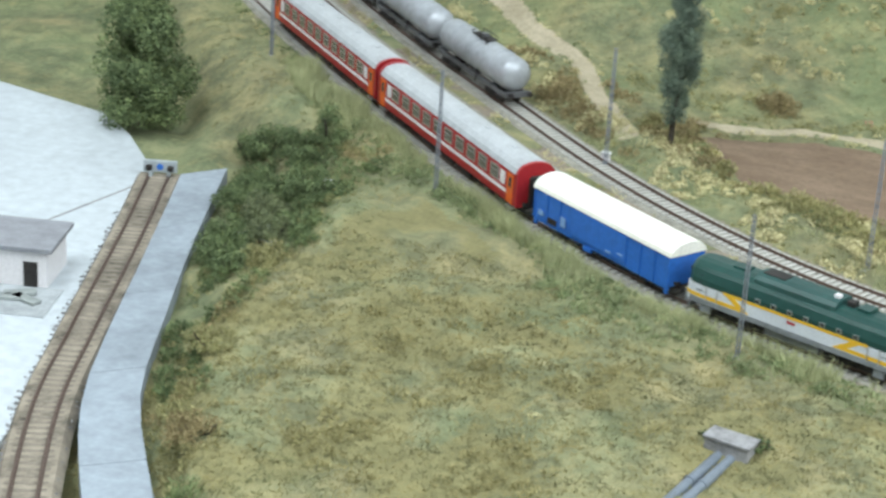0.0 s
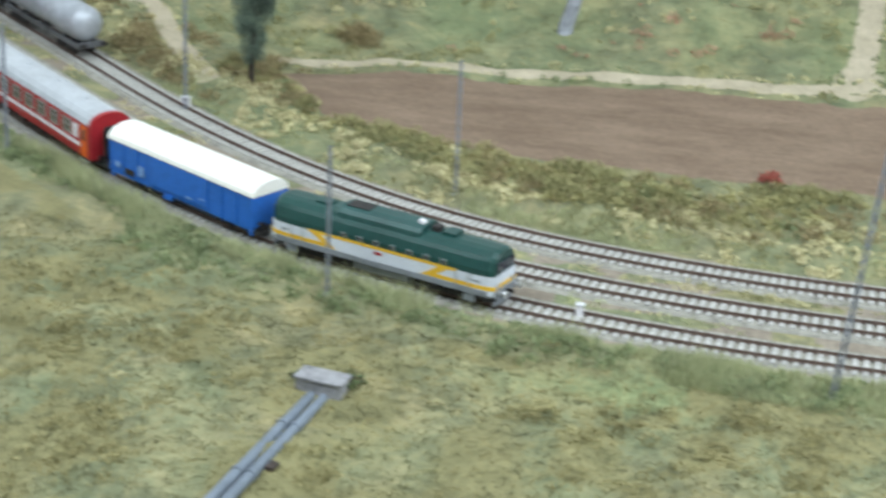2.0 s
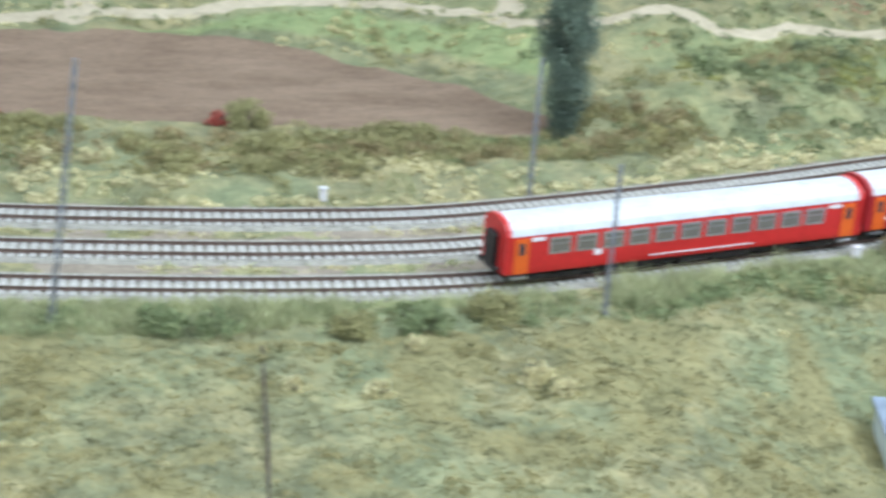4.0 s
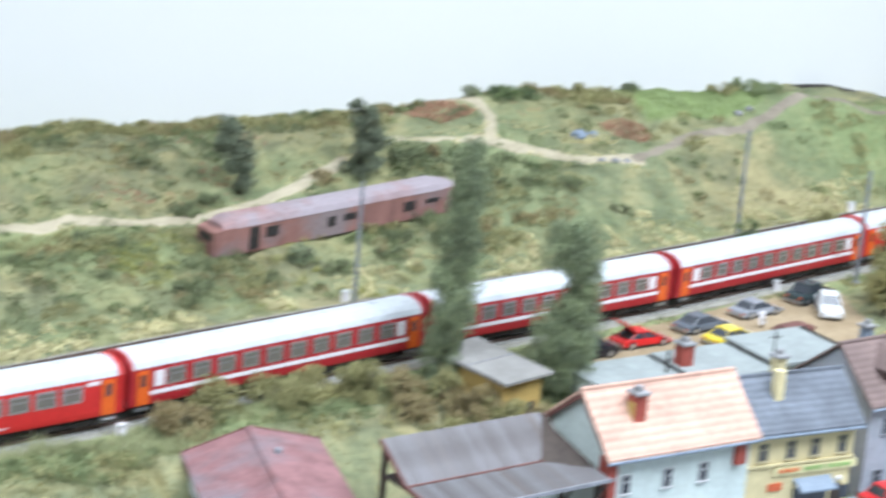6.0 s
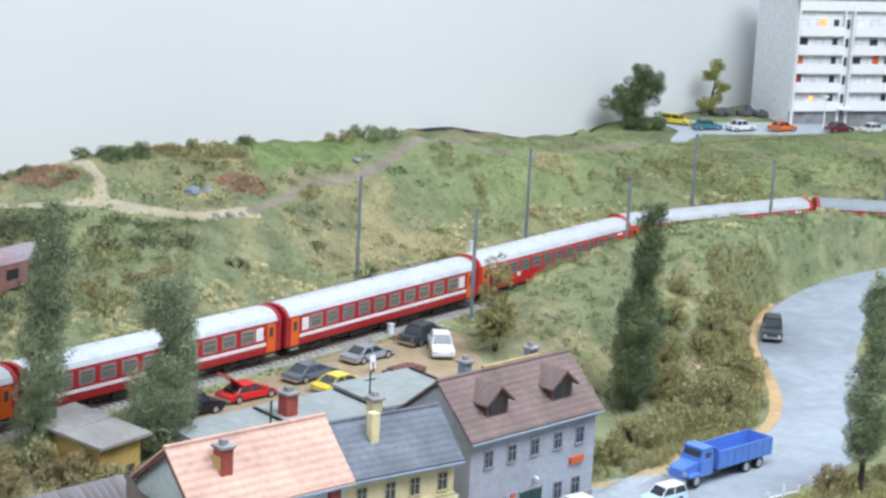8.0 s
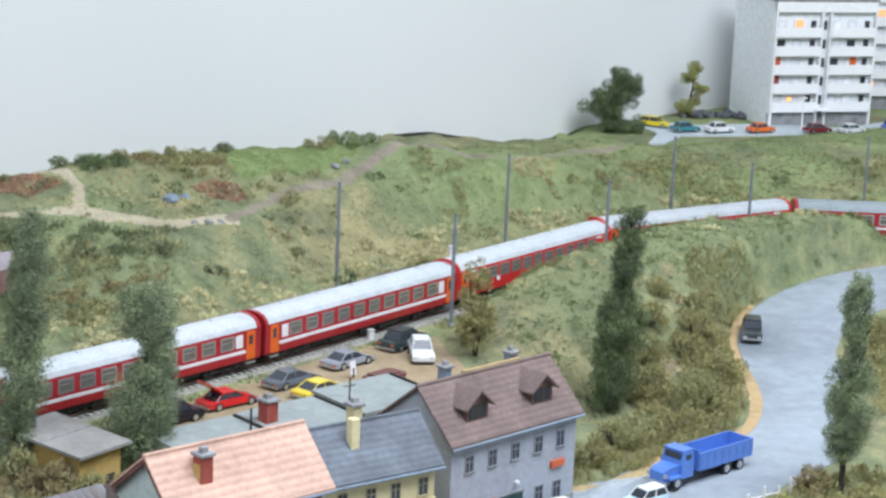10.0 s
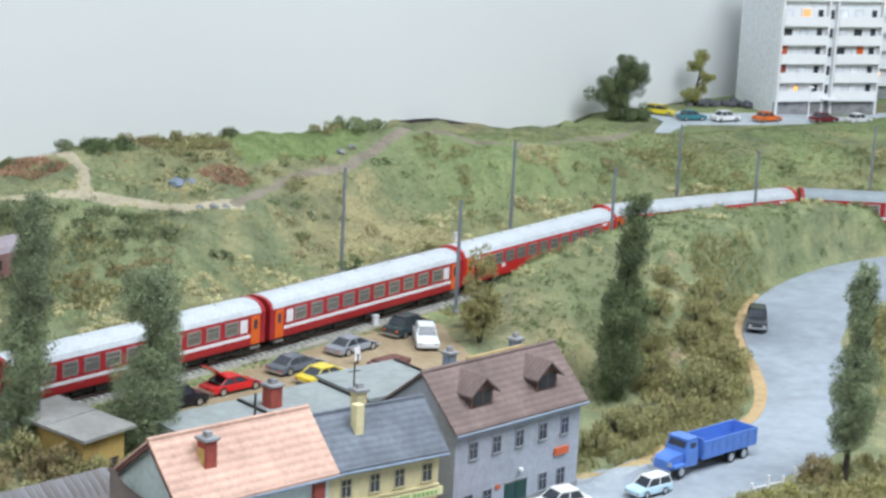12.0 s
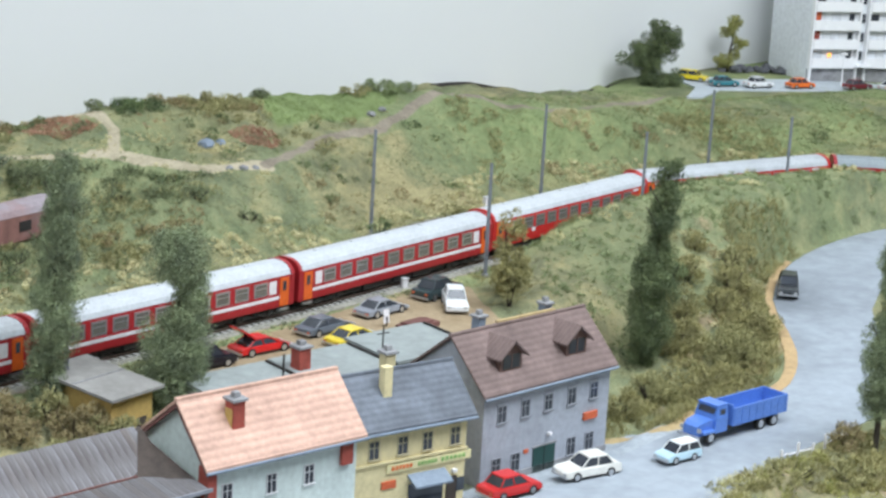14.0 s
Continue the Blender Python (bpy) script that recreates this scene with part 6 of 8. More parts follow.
tk.scale = (0.9, 0.9, 0.9)

# cars by the block, to a smaller scale
SMALL = [((214.4, 82.6), -58, (0.78, 0.62, 0.04), "estate", "yellow"), ((215.4, 77.6), -14, (0.04, 0.20, 0.24), "saloon", "teal"), ((219.5, 75.2), -8, (0.80, 0.81, 0.82), "old", "white"), ((225.1, 72.9), -6, (0.78, 0.17, 0.03), "saloon", "orange"), ((232.6, 69.5), -8, (0.16, 0.02, 0.03), "saloon", "maroon"), ((237.0, 67.2), 0, (0.70, 0.72, 0.74), "saloon", "silver"), ((245.5, 67.5), 20, (0.08, 0.16, 0.48), "saloon", "blue")]
for (x, y), r, col, st_, nm in SMALL:
    c_ = car(at(x, y, 4.52, r), col, nm + " car in the lot before the block", st_, 5.0, "cars by the block")
    c_.scale = (0.82, 0.82, 0.82)
bm = bmesh.new()
prism(bm, [(204.4, 72.8), (205.9, 71.5), (212.9, 75.6), (228.1, 69.4), (262, 57.5), (262, 74), (240, 71.5), (233, 77), (228.4, 79.4), (221.4, 81.6), (218.4, 85), (217, 88), (214.6, 88), (212.4, 83), (210.9, 78.2)], "z", 3.6, 4.52)
tagged(part("parking_lot", bm, M_PLAZA), "pale paved parking lot before the block", "parking lot", kind="structure")
random.seed(3)
heap = thing("rubble_heap", at(229.8, 86.2, 4.3, -26), "low heap of dark slate boulders by the block wall", "rubble heap")
M_BOULDER = painted("dark_slate_boulder", (0.15, 0.155, 0.172), 0.85, vary=0.5, scale=40, bump=0.6)
for k in range(38):
    bm = bmesh.new()
    bmesh.ops.create_icosphere(bm, subdivisions=2, radius=random.uniform(0.42, 0.78))
    for v in bm.verts:
        v.co *= 1 + 0.4 * noise.noise(v.co * 1.6 + Vector((k, 0, 0)))
        v.co.z *= 0.75
    u = random.uniform(-1, 1)
    part("boulder", bm, M_BOULDER, heap, m=at(5.2 * u, random.uniform(-1.2, 1.2), random.uniform(0.1, 0.85) * (1 - 0.6 * u * u), random.uniform(0, 180), random.uniform(-25, 25), random.uniform(-25, 25)))

# ---- plants ----
def leaf_mat(name, dark, mid, pale, patch=24.0, shade=(0.84, 0.84, 0.82), glow=(1.14, 1.14, 1.10)):
    mat, nt, b = material(name, 0.9, 0.0, 0.15)
    geo = nt.nodes.new("ShaderNodeNewGeometry")
    r = ramp(nt, geo.outputs["Random Per Island"], [(0.0, dark), (0.5, mid), (1.0, pale)])
    n = noise_node(nt, patch, 3, 0.6, space="Object")
    k = ramp(nt, n.outputs[0], [(0.34, shade), (0.66, glow)])
    link(nt, mixed(nt, 1.0, r.outputs[0], k.outputs[0], "MULTIPLY"), b.inputs["Base Color"])
    return mat


L_DARK = leaf_mat("dark_green_foliage", (0.090, 0.125, 0.062), (0.140, 0.188, 0.092), (0.220, 0.275, 0.135), 48.0, (0.66, 0.68, 0.7), (1.3, 1.28, 1.15))
L_POPLAR = leaf_mat("blue_green_foliage", (0.152, 0.192, 0.122), (0.228, 0.278, 0.172), (0.328, 0.382, 0.238), 62.0, (0.62, 0.62, 0.66), (1.34, 1.32, 1.18))
L_OLIVE = leaf_mat("olive_undergrowth", (0.211, 0.207, 0.100), (0.314, 0.302, 0.148), (0.448, 0.420, 0.211))
L_SAGE = leaf_mat("sage_green_shrub", (0.125, 0.152, 0.088), (0.188, 0.222, 0.126), (0.272, 0.310, 0.172), 48.0, (0.74, 0.74, 0.76), (1.24, 1.22, 1.12))
L_DUN = leaf_mat("dun_straw_flock", (0.25, 0.230, 0.112), (0.325, 0.296, 0.146), (0.40, 0.366, 0.188))
L_GREEN = leaf_mat("fresh_green_weeds", (0.156, 0.201, 0.104), (0.226, 0.276, 0.142), (0.320, 0.366, 0.189))
L_BROWN = leaf_mat("brown_dry_shrub", (0.206, 0.169, 0.090), (0.306, 0.250, 0.135), (0.425, 0.352, 0.194))
L_STRAW = leaf_mat("pale_straw_flock", (0.52, 0.47, 0.26), (0.62, 0.57, 0.33), (0.72, 0.67, 0.42))
L_YELLOW = leaf_mat("yellow_green_foliage", (0.24, 0.25, 0.08), (0.34, 0.345, 0.12), (0.46, 0.44, 0.19))
L_RED = leaf_mat("red_flower_foliage", (0.28, 0.065, 0.05), (0.40, 0.095, 0.075), (0.50, 0.15, 0.12))
L_RUSSET = leaf_mat("russet_heath_flock", (0.38, 0.205, 0.14), (0.47, 0.275, 0.19), (0.54, 0.37, 0.26))
L_LUSH = leaf_mat("lush_green_fibre", (0.185, 0.240, 0.110), (0.250, 0.318, 0.148), (0.325, 0.390, 0.195))
L_BANK = leaf_mat("pale_olive_brush", (0.235, 0.222, 0.102), (0.325, 0.305, 0.145), (0.435, 0.405, 0.205), 50.0, (0.72, 0.72, 0.74), (1.24, 1.22, 1.12))
L_PINE = leaf_mat("grey_green_needles", (0.110, 0.132, 0.095), (0.165, 0.195, 0.138), (0.240, 0.272, 0.19))
L_CYPRESS = leaf_mat("blue_dark_foliage", (0.098, 0.138, 0.108), (0.148, 0.198, 0.155), (0.22, 0.275, 0.21), 55.0, (0.68, 0.68, 0.7), (1.25, 1.25, 1.18))
L_FIR = leaf_mat("deep_green_foliage", (0.082, 0.108, 0.058), (0.128, 0.165, 0.088), (0.195, 0.238, 0.128), 55.0, (0.6, 0.62, 0.66), (1.35, 1.32, 1.15))
L_TURF = leaf_mat("bright_green_turf", (0.235, 0.30, 0.125), (0.305, 0.38, 0.165), (0.375, 0.445, 0.21))
L_HAY = leaf_mat("soft_green_hay", (0.34, 0.365, 0.205), (0.44, 0.465, 0.265), (0.54, 0.555, 0.33))


def blade_mat(name, low, high, gain):
    """Grass fibres in blotches of green, olive and straw."""
    mat, nt, b = material(name, 0.9, 0.0, 0.15)
    big, blotch = noise_node(nt, 14, 3, 0.6, space="Object"), noise_node(nt, 62, 4, 0.6, space="Object")
    dry = ramp(nt, blotch.outputs[0], [(0.36, (0.158, 0.160, 0.086)), (0.46, (0.220, 0.214, 0.112)), (0.55, (0.315, 0.285, 0.139)), (0.66, (0.41, 0.354, 0.164))])
    green = ramp(nt, blotch.outputs[0], [(0.36, (0.140, 0.165, 0.088)), (0.5, (0.210, 0.232, 0.120)), (0.65, (0.325, 0.322, 0.160))])
    k = ramp(nt, big.outputs[0], [(low, (0, 0, 0)), (high, (1, 1, 1))])
    col = mixed(nt, k.outputs[0], dry.outputs[0], green.outputs[0])
    geo = nt.nodes.new("ShaderNodeNewGeometry")
    r = ramp(nt, geo.outputs["Random Per Island"], [(0.0, (0.86 * gain, 0.86 * gain, 0.86 * gain)), (1.0, (1.14 * gain, 1.14 * gain, 1.12 * gain))])
    link(nt, mixed(nt, 1.0, col, r.outputs[0], "MULTIPLY"), b.inputs["Base Color"])
    return mat


L_BLADE = blade_mat("meadow_fibre", 0.44, 0.64, 1.0)
L_BLADE_DRY = blade_mat("dry_meadow_fibre", 0.52, 0.74, 0.92)
M_BARK = painted("dark_bark", (0.055, 0.045, 0.035), 0.9, vary=0.3, scale=80, bump=0.6)
M_BIRCH = painted("pale_grey_bark", (0.38, 0.40, 0.44), 0.85, vary=0.3, scale=60, bump=0.5)


def soup(name, verts, per, mat, parent=None, m=None, label=""):
    """A mesh of loose small faces of per corners each, from an array in centimetres."""
    me = bpy.data.meshes.new(name)
    v = np.asarray(verts, np.float32).reshape(-1, 3) * C
    n = len(v)
    me.vertices.add(n)
    me.vertices.foreach_set("co", v.reshape(-1))
    me.loops.add(n)
    me.loops.foreach_set("vertex_index", np.arange(n, dtype=np.int32))
    me.polygons.add(n // per)
    me.polygons.foreach_set("loop_start", np.arange(0, n, per, dtype=np.int32))
    me.update(calc_edges=True)
    me.materials.append(mat)
    ob = new(name, me)
    if parent is not None:
        ob.parent = parent
    if m is not None:
        ob.matrix_basis = m
    if label:
        tagged(ob, label)
    return ob


def unit(rng, n):
    v = rng.normal(size=(n, 3))
    return v / np.linalg.norm(v, axis=1)[:, None]


def leaves(rng, centres, radii, per_area, size, flat=1.0, feather=False):
    """Small leaves, or thin upright sprays, scattered through and over clumps."""
    centres, radii = np.asarray(centres, float), np.asarray(radii, float)
    n = np.maximum(12, (per_area * radii * radii).astype(int))
    c, r = np.repeat(centres, n, 0), np.repeat(radii, n)
    k = len(r)
    d = unit(rng, k)
    p = c + d * (r * (0.5 + 0.55 * rng.rand(k) ** 0.6))[:, None] * np.array([1, 1, flat])
    if feather:
        a = 0.6 * d + 0.75 * unit(rng, k) + np.array([0, 0, 0.45])
        nrm = np.cross(a, unit(rng, k))
    else:
        a = unit(rng, k)
        nrm = d + 0.7 * unit(rng, k)
        a -= nrm * ((a * nrm).sum(1) / (nrm * nrm).sum(1))[:, None]
    a /= np.linalg.norm(a, axis=1)[:, None] + 1e-6
    b = np.cross(nrm / (np.linalg.norm(nrm, axis=1)[:, None] + 1e-6), a)
    s = size * (0.6 + 0.8 * rng.rand(k))[:, None]
    la, lb = (2.3, 0.42) if feather else (1.0, 0.75)
    return np.stack([p + a * s * la, p + b * s * lb, p - a * s * la, p - b * s * lb], 1)


def limb(bm, rng, p, q, r0, r1, bend=0.15, n=4):
    prev = Vector(p)
    for k in range(1, n + 1):
        t = k / n
        nxt = Vector(p).lerp(Vector(q), t) + Vector(rng.uniform(-bend, bend, 3)) * (t < 1)
        rod(bm, prev, nxt, r0 + (r1 - r0) * (k - 1) / n, r0 + (r1 - r0) * t, 7)
        prev = nxt


SPINDLE = ((0, 0.5), (0.2, 0.9), (0.45, 1.0), (0.75, 0.75), (1, 0.25))
COLUMN = ((0, 0.85), (0.3, 1.0), (0.55, 0.9), (0.8, 0.95), (0.93, 0.7), (1, 0.45))


def poplar(x, y, z, H, W_, lean, seed, label, mat=None, bare=0.05, shape=SPINDLE, group="poplars", sway=((0, 0), (1, 0))):
    rng = np.random.RandomState(seed)
    po = thing("poplar_tree", at(x, y, z), label, "tree", group)
    bm = bmesh.new()
    limb(bm, rng, (0, 0, -0.6), (lean[0] * 0.9, lean[1] * 0.9, H * 0.93), 0.28, 0.05, 0.12, 6)
    for k in range(7):
        t = 0.15 + 0.1 * k
        a = rng.uniform(0, 6.28)
        base = (lean[0] * t, lean[1] * t, H * t)
        limb(bm, rng, base, (base[0] + math.cos(a) * W_ * 0.3, base[1] + math.sin(a) * W_ * 0.3, base[2] + H * 0.13), 0.1, 0.03, 0.08, 3)
    part("trunk", bm, M_BARK, po)
    cs, rs = [], []
    n = int(H * 9)
    us, ws = zip(*shape)
    for k in range(n):
        u = (k + rng.rand()) / n
        t = bare + (1 - bare) * u
        wide = W_ * 0.57 * float(np.interp(u, us, ws))
        a, rr = rng.uniform(0, 6.28), wide * rng.uniform(0.15, 0.64)
        aside = float(np.interp(u, *zip(*sway)))
        cs.append((lean[0] * t + 0.8 * aside + math.cos(a) * rr, lean[1] * t - 0.6 * aside + math.sin(a) * rr, H * t - 0.2))
        rs.append(max(0.3, wide * rng.uniform(0.26, 0.5)))
    cs, rs = np.array(cs), np.array(rs)
    crown = np.concatenate([leaves(rng, cs, rs * 0.9, 260, 0.07), leaves(rng, cs, rs, 460, 0.045, 1.0, True)])
    soup("crown", crown, 4, mat or L_POPLAR, po)
    return po


def round_tree(name, x, y, z, H, W_, seed, label, mat, trunk=0.2, clumps=46, dens=130, leaf=0.15, cone=0.0, group="", lean=(0, 0)):
    rng = np.random.RandomState(seed)
    tr = thing(name, at(x, y, z), label, "tree", group)
    bm = bmesh.new()
    limb(bm, rng, (0, 0, -0.6), (lean[0], lean[1], H * 0.8), W_ * 0.045 + 0.08, 0.06, 0.1, 5)
    for k in range(8):
        t = trunk + 0.07 * k
        a = rng.uniform(0, 6.28)
        limb(bm, rng, (lean[0] * t, lean[1] * t, H * t), (lean[0] * t + math.cos(a) * W_ * 0.36, lean[1] * t + math.sin(a) * W_ * 0.36, H * min(0.95, t + 0.2)), 0.12, 0.03, 0.15, 3)
    part("trunk", bm, M_BARK, tr)
    cs, rs = [], []
    for k in range(clumps):
        u = rng.rand()
        t = trunk + (0.97 - trunk) * u
        wide = W_ * 0.56 * (math.sqrt(max(0.05, 1 - (2 * u - 0.85) ** 2 * 0.75)) * (1 - cone * u))
        a, rr = rng.uniform(0, 6.28), wide * math.sqrt(rng.rand()) * 0.85
        cs.append((lean[0] * t + math.cos(a) * rr, lean[1] * t + math.sin(a) * rr, H * t))
        rs.append(W_ * rng.uniform(0.12, 0.2))
    soup("crown", leaves(rng, np.array(cs), rs, dens, leaf, 0.85), 4, mat, tr)
    return tr


def bush(x, y, R, H, seed, label, mat, dens=260, leaf=0.085, group="bushes", z=None, name="bush"):
    rng = np.random.RandomState(seed)
    bu = thing(name, at(x, y, float(surface(np.array([x]), np.array([y]))[0]) - 0.1 if z is None else z), label, "bush", group)
    bm = bmesh.new()
    for k in range(6):
        a = rng.uniform(0, 6.28)
        limb(bm, rng, (0, 0, -0.5), (math.cos(a) * R * 0.6, math.sin(a) * R * 0.6, H * 0.7), 0.09, 0.03, 0.1, 3)
    part("woody_base", bm, M_BARK, bu)
    n = int(14 + R * 6 + max(0, H - 3) * 9)
    cs, rs = [], []
    for k in range(n):
        a, rr = rng.uniform(0, 6.28), R * math.sqrt(rng.rand()) * 0.85
        top = H * (1 - 0.55 * (rr / R) ** 2)
        cs.append((math.cos(a) * rr, math.sin(a) * rr, top * rng.uniform(0.15, 0.92)))
        rs.append(rng.uniform(0.22, 0.42) * min(R, H))
    soup("foliage", leaves(rng, np.array(cs), rs, dens, leaf, 0.8, mat is not L_DARK), 4, mat, bu)
    return bu


round_tree("broadleaf_tree", -93.6, 37.6, -4.8, 12.4, 9.4, 21, "dense dark green tree beside the plaza", L_DARK, 0.05, 90, 170, 0.13, 0.35)
poplar(-43.9, 40.6, 0.4, 15.6, 4.4, (0.2, 0.3), 31, "slender blue green poplar beside the ploughed field", L_CYPRESS, bare=0.17, shape=((0, 0.45), (0.2, 0.75), (0.5, 1.0), (0.75, 0.8), (1, 0.25)))
poplar(42.8, 25.4, 0.3, 16.0, 4.8, (-0.6, 0.4), 32, "slender blue green poplar at the field corner", L_CYPRESS, bare=0.03)
poplar(85.2, 9.6, -1.4, 19.3, 4.0, (1.4, 0.3), 33, "tall leaning poplar beside the ochre hut", shape=COLUMN)
poplar(94.3, 7.8, -2.4, 13.9, 5.6, (1.0, 0.2), 34, "ragged poplar with a bent neck between hut and garages", shape=((0, 0.7), (0.15, 0.98), (0.45, 0.98), (0.56, 0.72), (0.66, 0.5), (0.74, 0.7), (0.86, 1.0), (0.96, 0.8), (1, 0.5)), sway=((0, 0), (0.45, 0.0), (0.58, 0.6), (0.7, 0.7), (0.82, 0.1), (1, -0.2)))
poplar(139.5, 6.6, -5.0, 18.7, 4.9, (2.4, 0.6), 35, "tall dark poplar behind the grey house", L_FIR, shape=((0, 0.6), (0.12, 0.82), (0.25, 0.98), (0.4, 1.02), (0.55, 0.8), (0.64, 0.52), (0.71, 0.72), (0.77, 0.55), (0.86, 0.66), (1, 0.5)))
poplar(142.5, -18.0, -5.2, 18.2, 4.6, (0.9, 0.4), 36, "poplar standing beside the street corner", bare=0.19, shape=((0, 0.6), (0.2, 1.0), (0.45, 0.85), (0.6, 0.5), (0.78, 0.75), (0.95, 0.55), (1, 0.3)))
def tiered_tree(name, x, y, z, tiers, seed, label, mat, group="conifers on the hill"):
    """A ragged tree: a crooked stem and tiers of foliage, each given by height, radius and shift of its middle."""
    rng = np.random.RandomState(seed)
    tr = thing(name, at(x, y, z), label, "tree", group)
    bm = bmesh.new()
    top = tiers[-1][0]
    tx, ty = (sum(t[k] for t in tiers) / len(tiers) for k in (2, 3))
    limb(bm, rng, (0, 0, -0.6), (tx, ty, top * 0.9), 0.26, 0.06, 0.1, 6)
    for h, r, dx, dy in tiers:
        f = max(0.1, (h - 0.8) / top)
        stem = (tx * f, ty * f, h - 0.8)
        limb(bm, rng, stem, (dx, dy, h), 0.12, 0.07, 0.06, 3)
        for a in rng.uniform(0, 6.28, 4):
            limb(bm, rng, (dx, dy, h), (dx + math.cos(a) * r * 0.7, dy + math.sin(a) * r * 0.7, h + rng.uniform(-0.3, 0.5) * r), 0.07, 0.03, 0.06, 2)
    part("trunk", bm, M_BARK, tr)
    cs, rs = [], []
    for h, r, dx, dy in tiers:
        for k in range(12):
            a, q = rng.uniform(0, 6.28), r * math.sqrt(rng.rand()) * 0.72
            cs.append((dx + math.cos(a) * q, dy + math.sin(a) * q, h + rng.uniform(-0.6, 0.6) * r * math.sqrt(max(0.1, 1 - (q / r) ** 2))))
            rs.append(r * rng.uniform(0.34, 0.5))
    soup("crown", np.concatenate([leaves(rng, np.array(cs), rs, 170, 0.1, 0.85), leaves(rng, np.array(cs), rs, 120, 0.08, 0.9, True)]), 4, mat, tr)
    return tr


tiered_tree("conifer_tree", 85.3, 50.6, 2.6, ((1.7, 1.0, 0, 0), (2.7, 1.5, 0.1, 0), (4.1, 1.8, -0.4, 0.2), (5.3, 1.8, -0.9, 0.5), (6.3, 1.7, -1.3, 0.7), (7.3, 1.1, -1.4, 0.8)), 43, "ragged leaning dark conifer beside the hill path", L_PINE)
tiered_tree("conifer_tree", 98.6, 53.9, 3.4, ((0.9, 1.5, -0.8, 0.4), (1.5, 1.7, 0.7, -0.4), (3.3, 2.0, 0.2, 0), (4.2, 1.9, 1.0, -0.6), (5.4, 1.8, 0.4, -0.1), (6.5, 1.4, 0.0, 0), (7.5, 0.7, -0.7, 0.4)), 44, "twisted dark pine beside the hill path", L_PINE)
tiered_tree("broadleaf_tree", 206.4, 82.4, 3.8, ((1.2, 2.2, 0.2, -0.1), (1.8, 2.3, 1.7, -1.2), (3.0, 2.2, -0.3, 0.2), (4.4, 2.4, -2.0, 1.4), (4.6, 2.3, -0.4, 0.3), (5.2, 2.3, 1.0, -0.7), (6.5, 2.3, 0.5, -0.4), (6.9, 2.0, 1.8, -1.3), (8.2, 1.7, 0.7, -0.5)), 41, "dark green clumped tree against the pale wall", L_FIR, "trees by the wall")
tiered_tree("broadleaf_tree", 225.6, 87.6, 4.2, ((1.5, 1.1, -1.0, 0.8), (1.9, 1.2, -0.1, 0.1), (2.6, 1.0, 0.6, -0.4), (4.0, 1.1, 1.2, -0.9), (4.6, 0.9, 0.9, -0.7), (6.0, 1.3, -0.4, 0.3), (6.6, 1.5, 0.2, -0.2), (7.4, 1.2, 0.5, -0.4)), 42, "thin yellow green tree before the wall", L_YELLOW, "trees by the wall")
bt = thing("bare_tree", at(-19.4, 58.5, 2.0), "bare pale grey tree trunk on the far meadow", "tree")
rng = np.random.RandomState(5)
bm = bmesh.new()
limb(bm, rng, (0, 0, -0.8), (1.2, 0.4, 8), 0.75, 0.45, 0.2, 5)
limb(bm, rng, (0, 0, 0), (-0.9, -0.3, -0.3), 0.5, 0.15, 0.1, 2)
part("trunk", bm, M_BIRCH, bt)
for k, (a, z) in enumerate(((0.5, 5), (2.6, 6), (4.4, 7))):
    bm = bmesh.new()
    limb(bm, rng, (0.12 * z, 0, z), (0.12 * z + math.cos(a) * 2.2, math.sin(a) * 2.2, z + 3), 0.28, 0.08, 0.2, 4)
    part("limb", bm, M_BIRCH, bt)

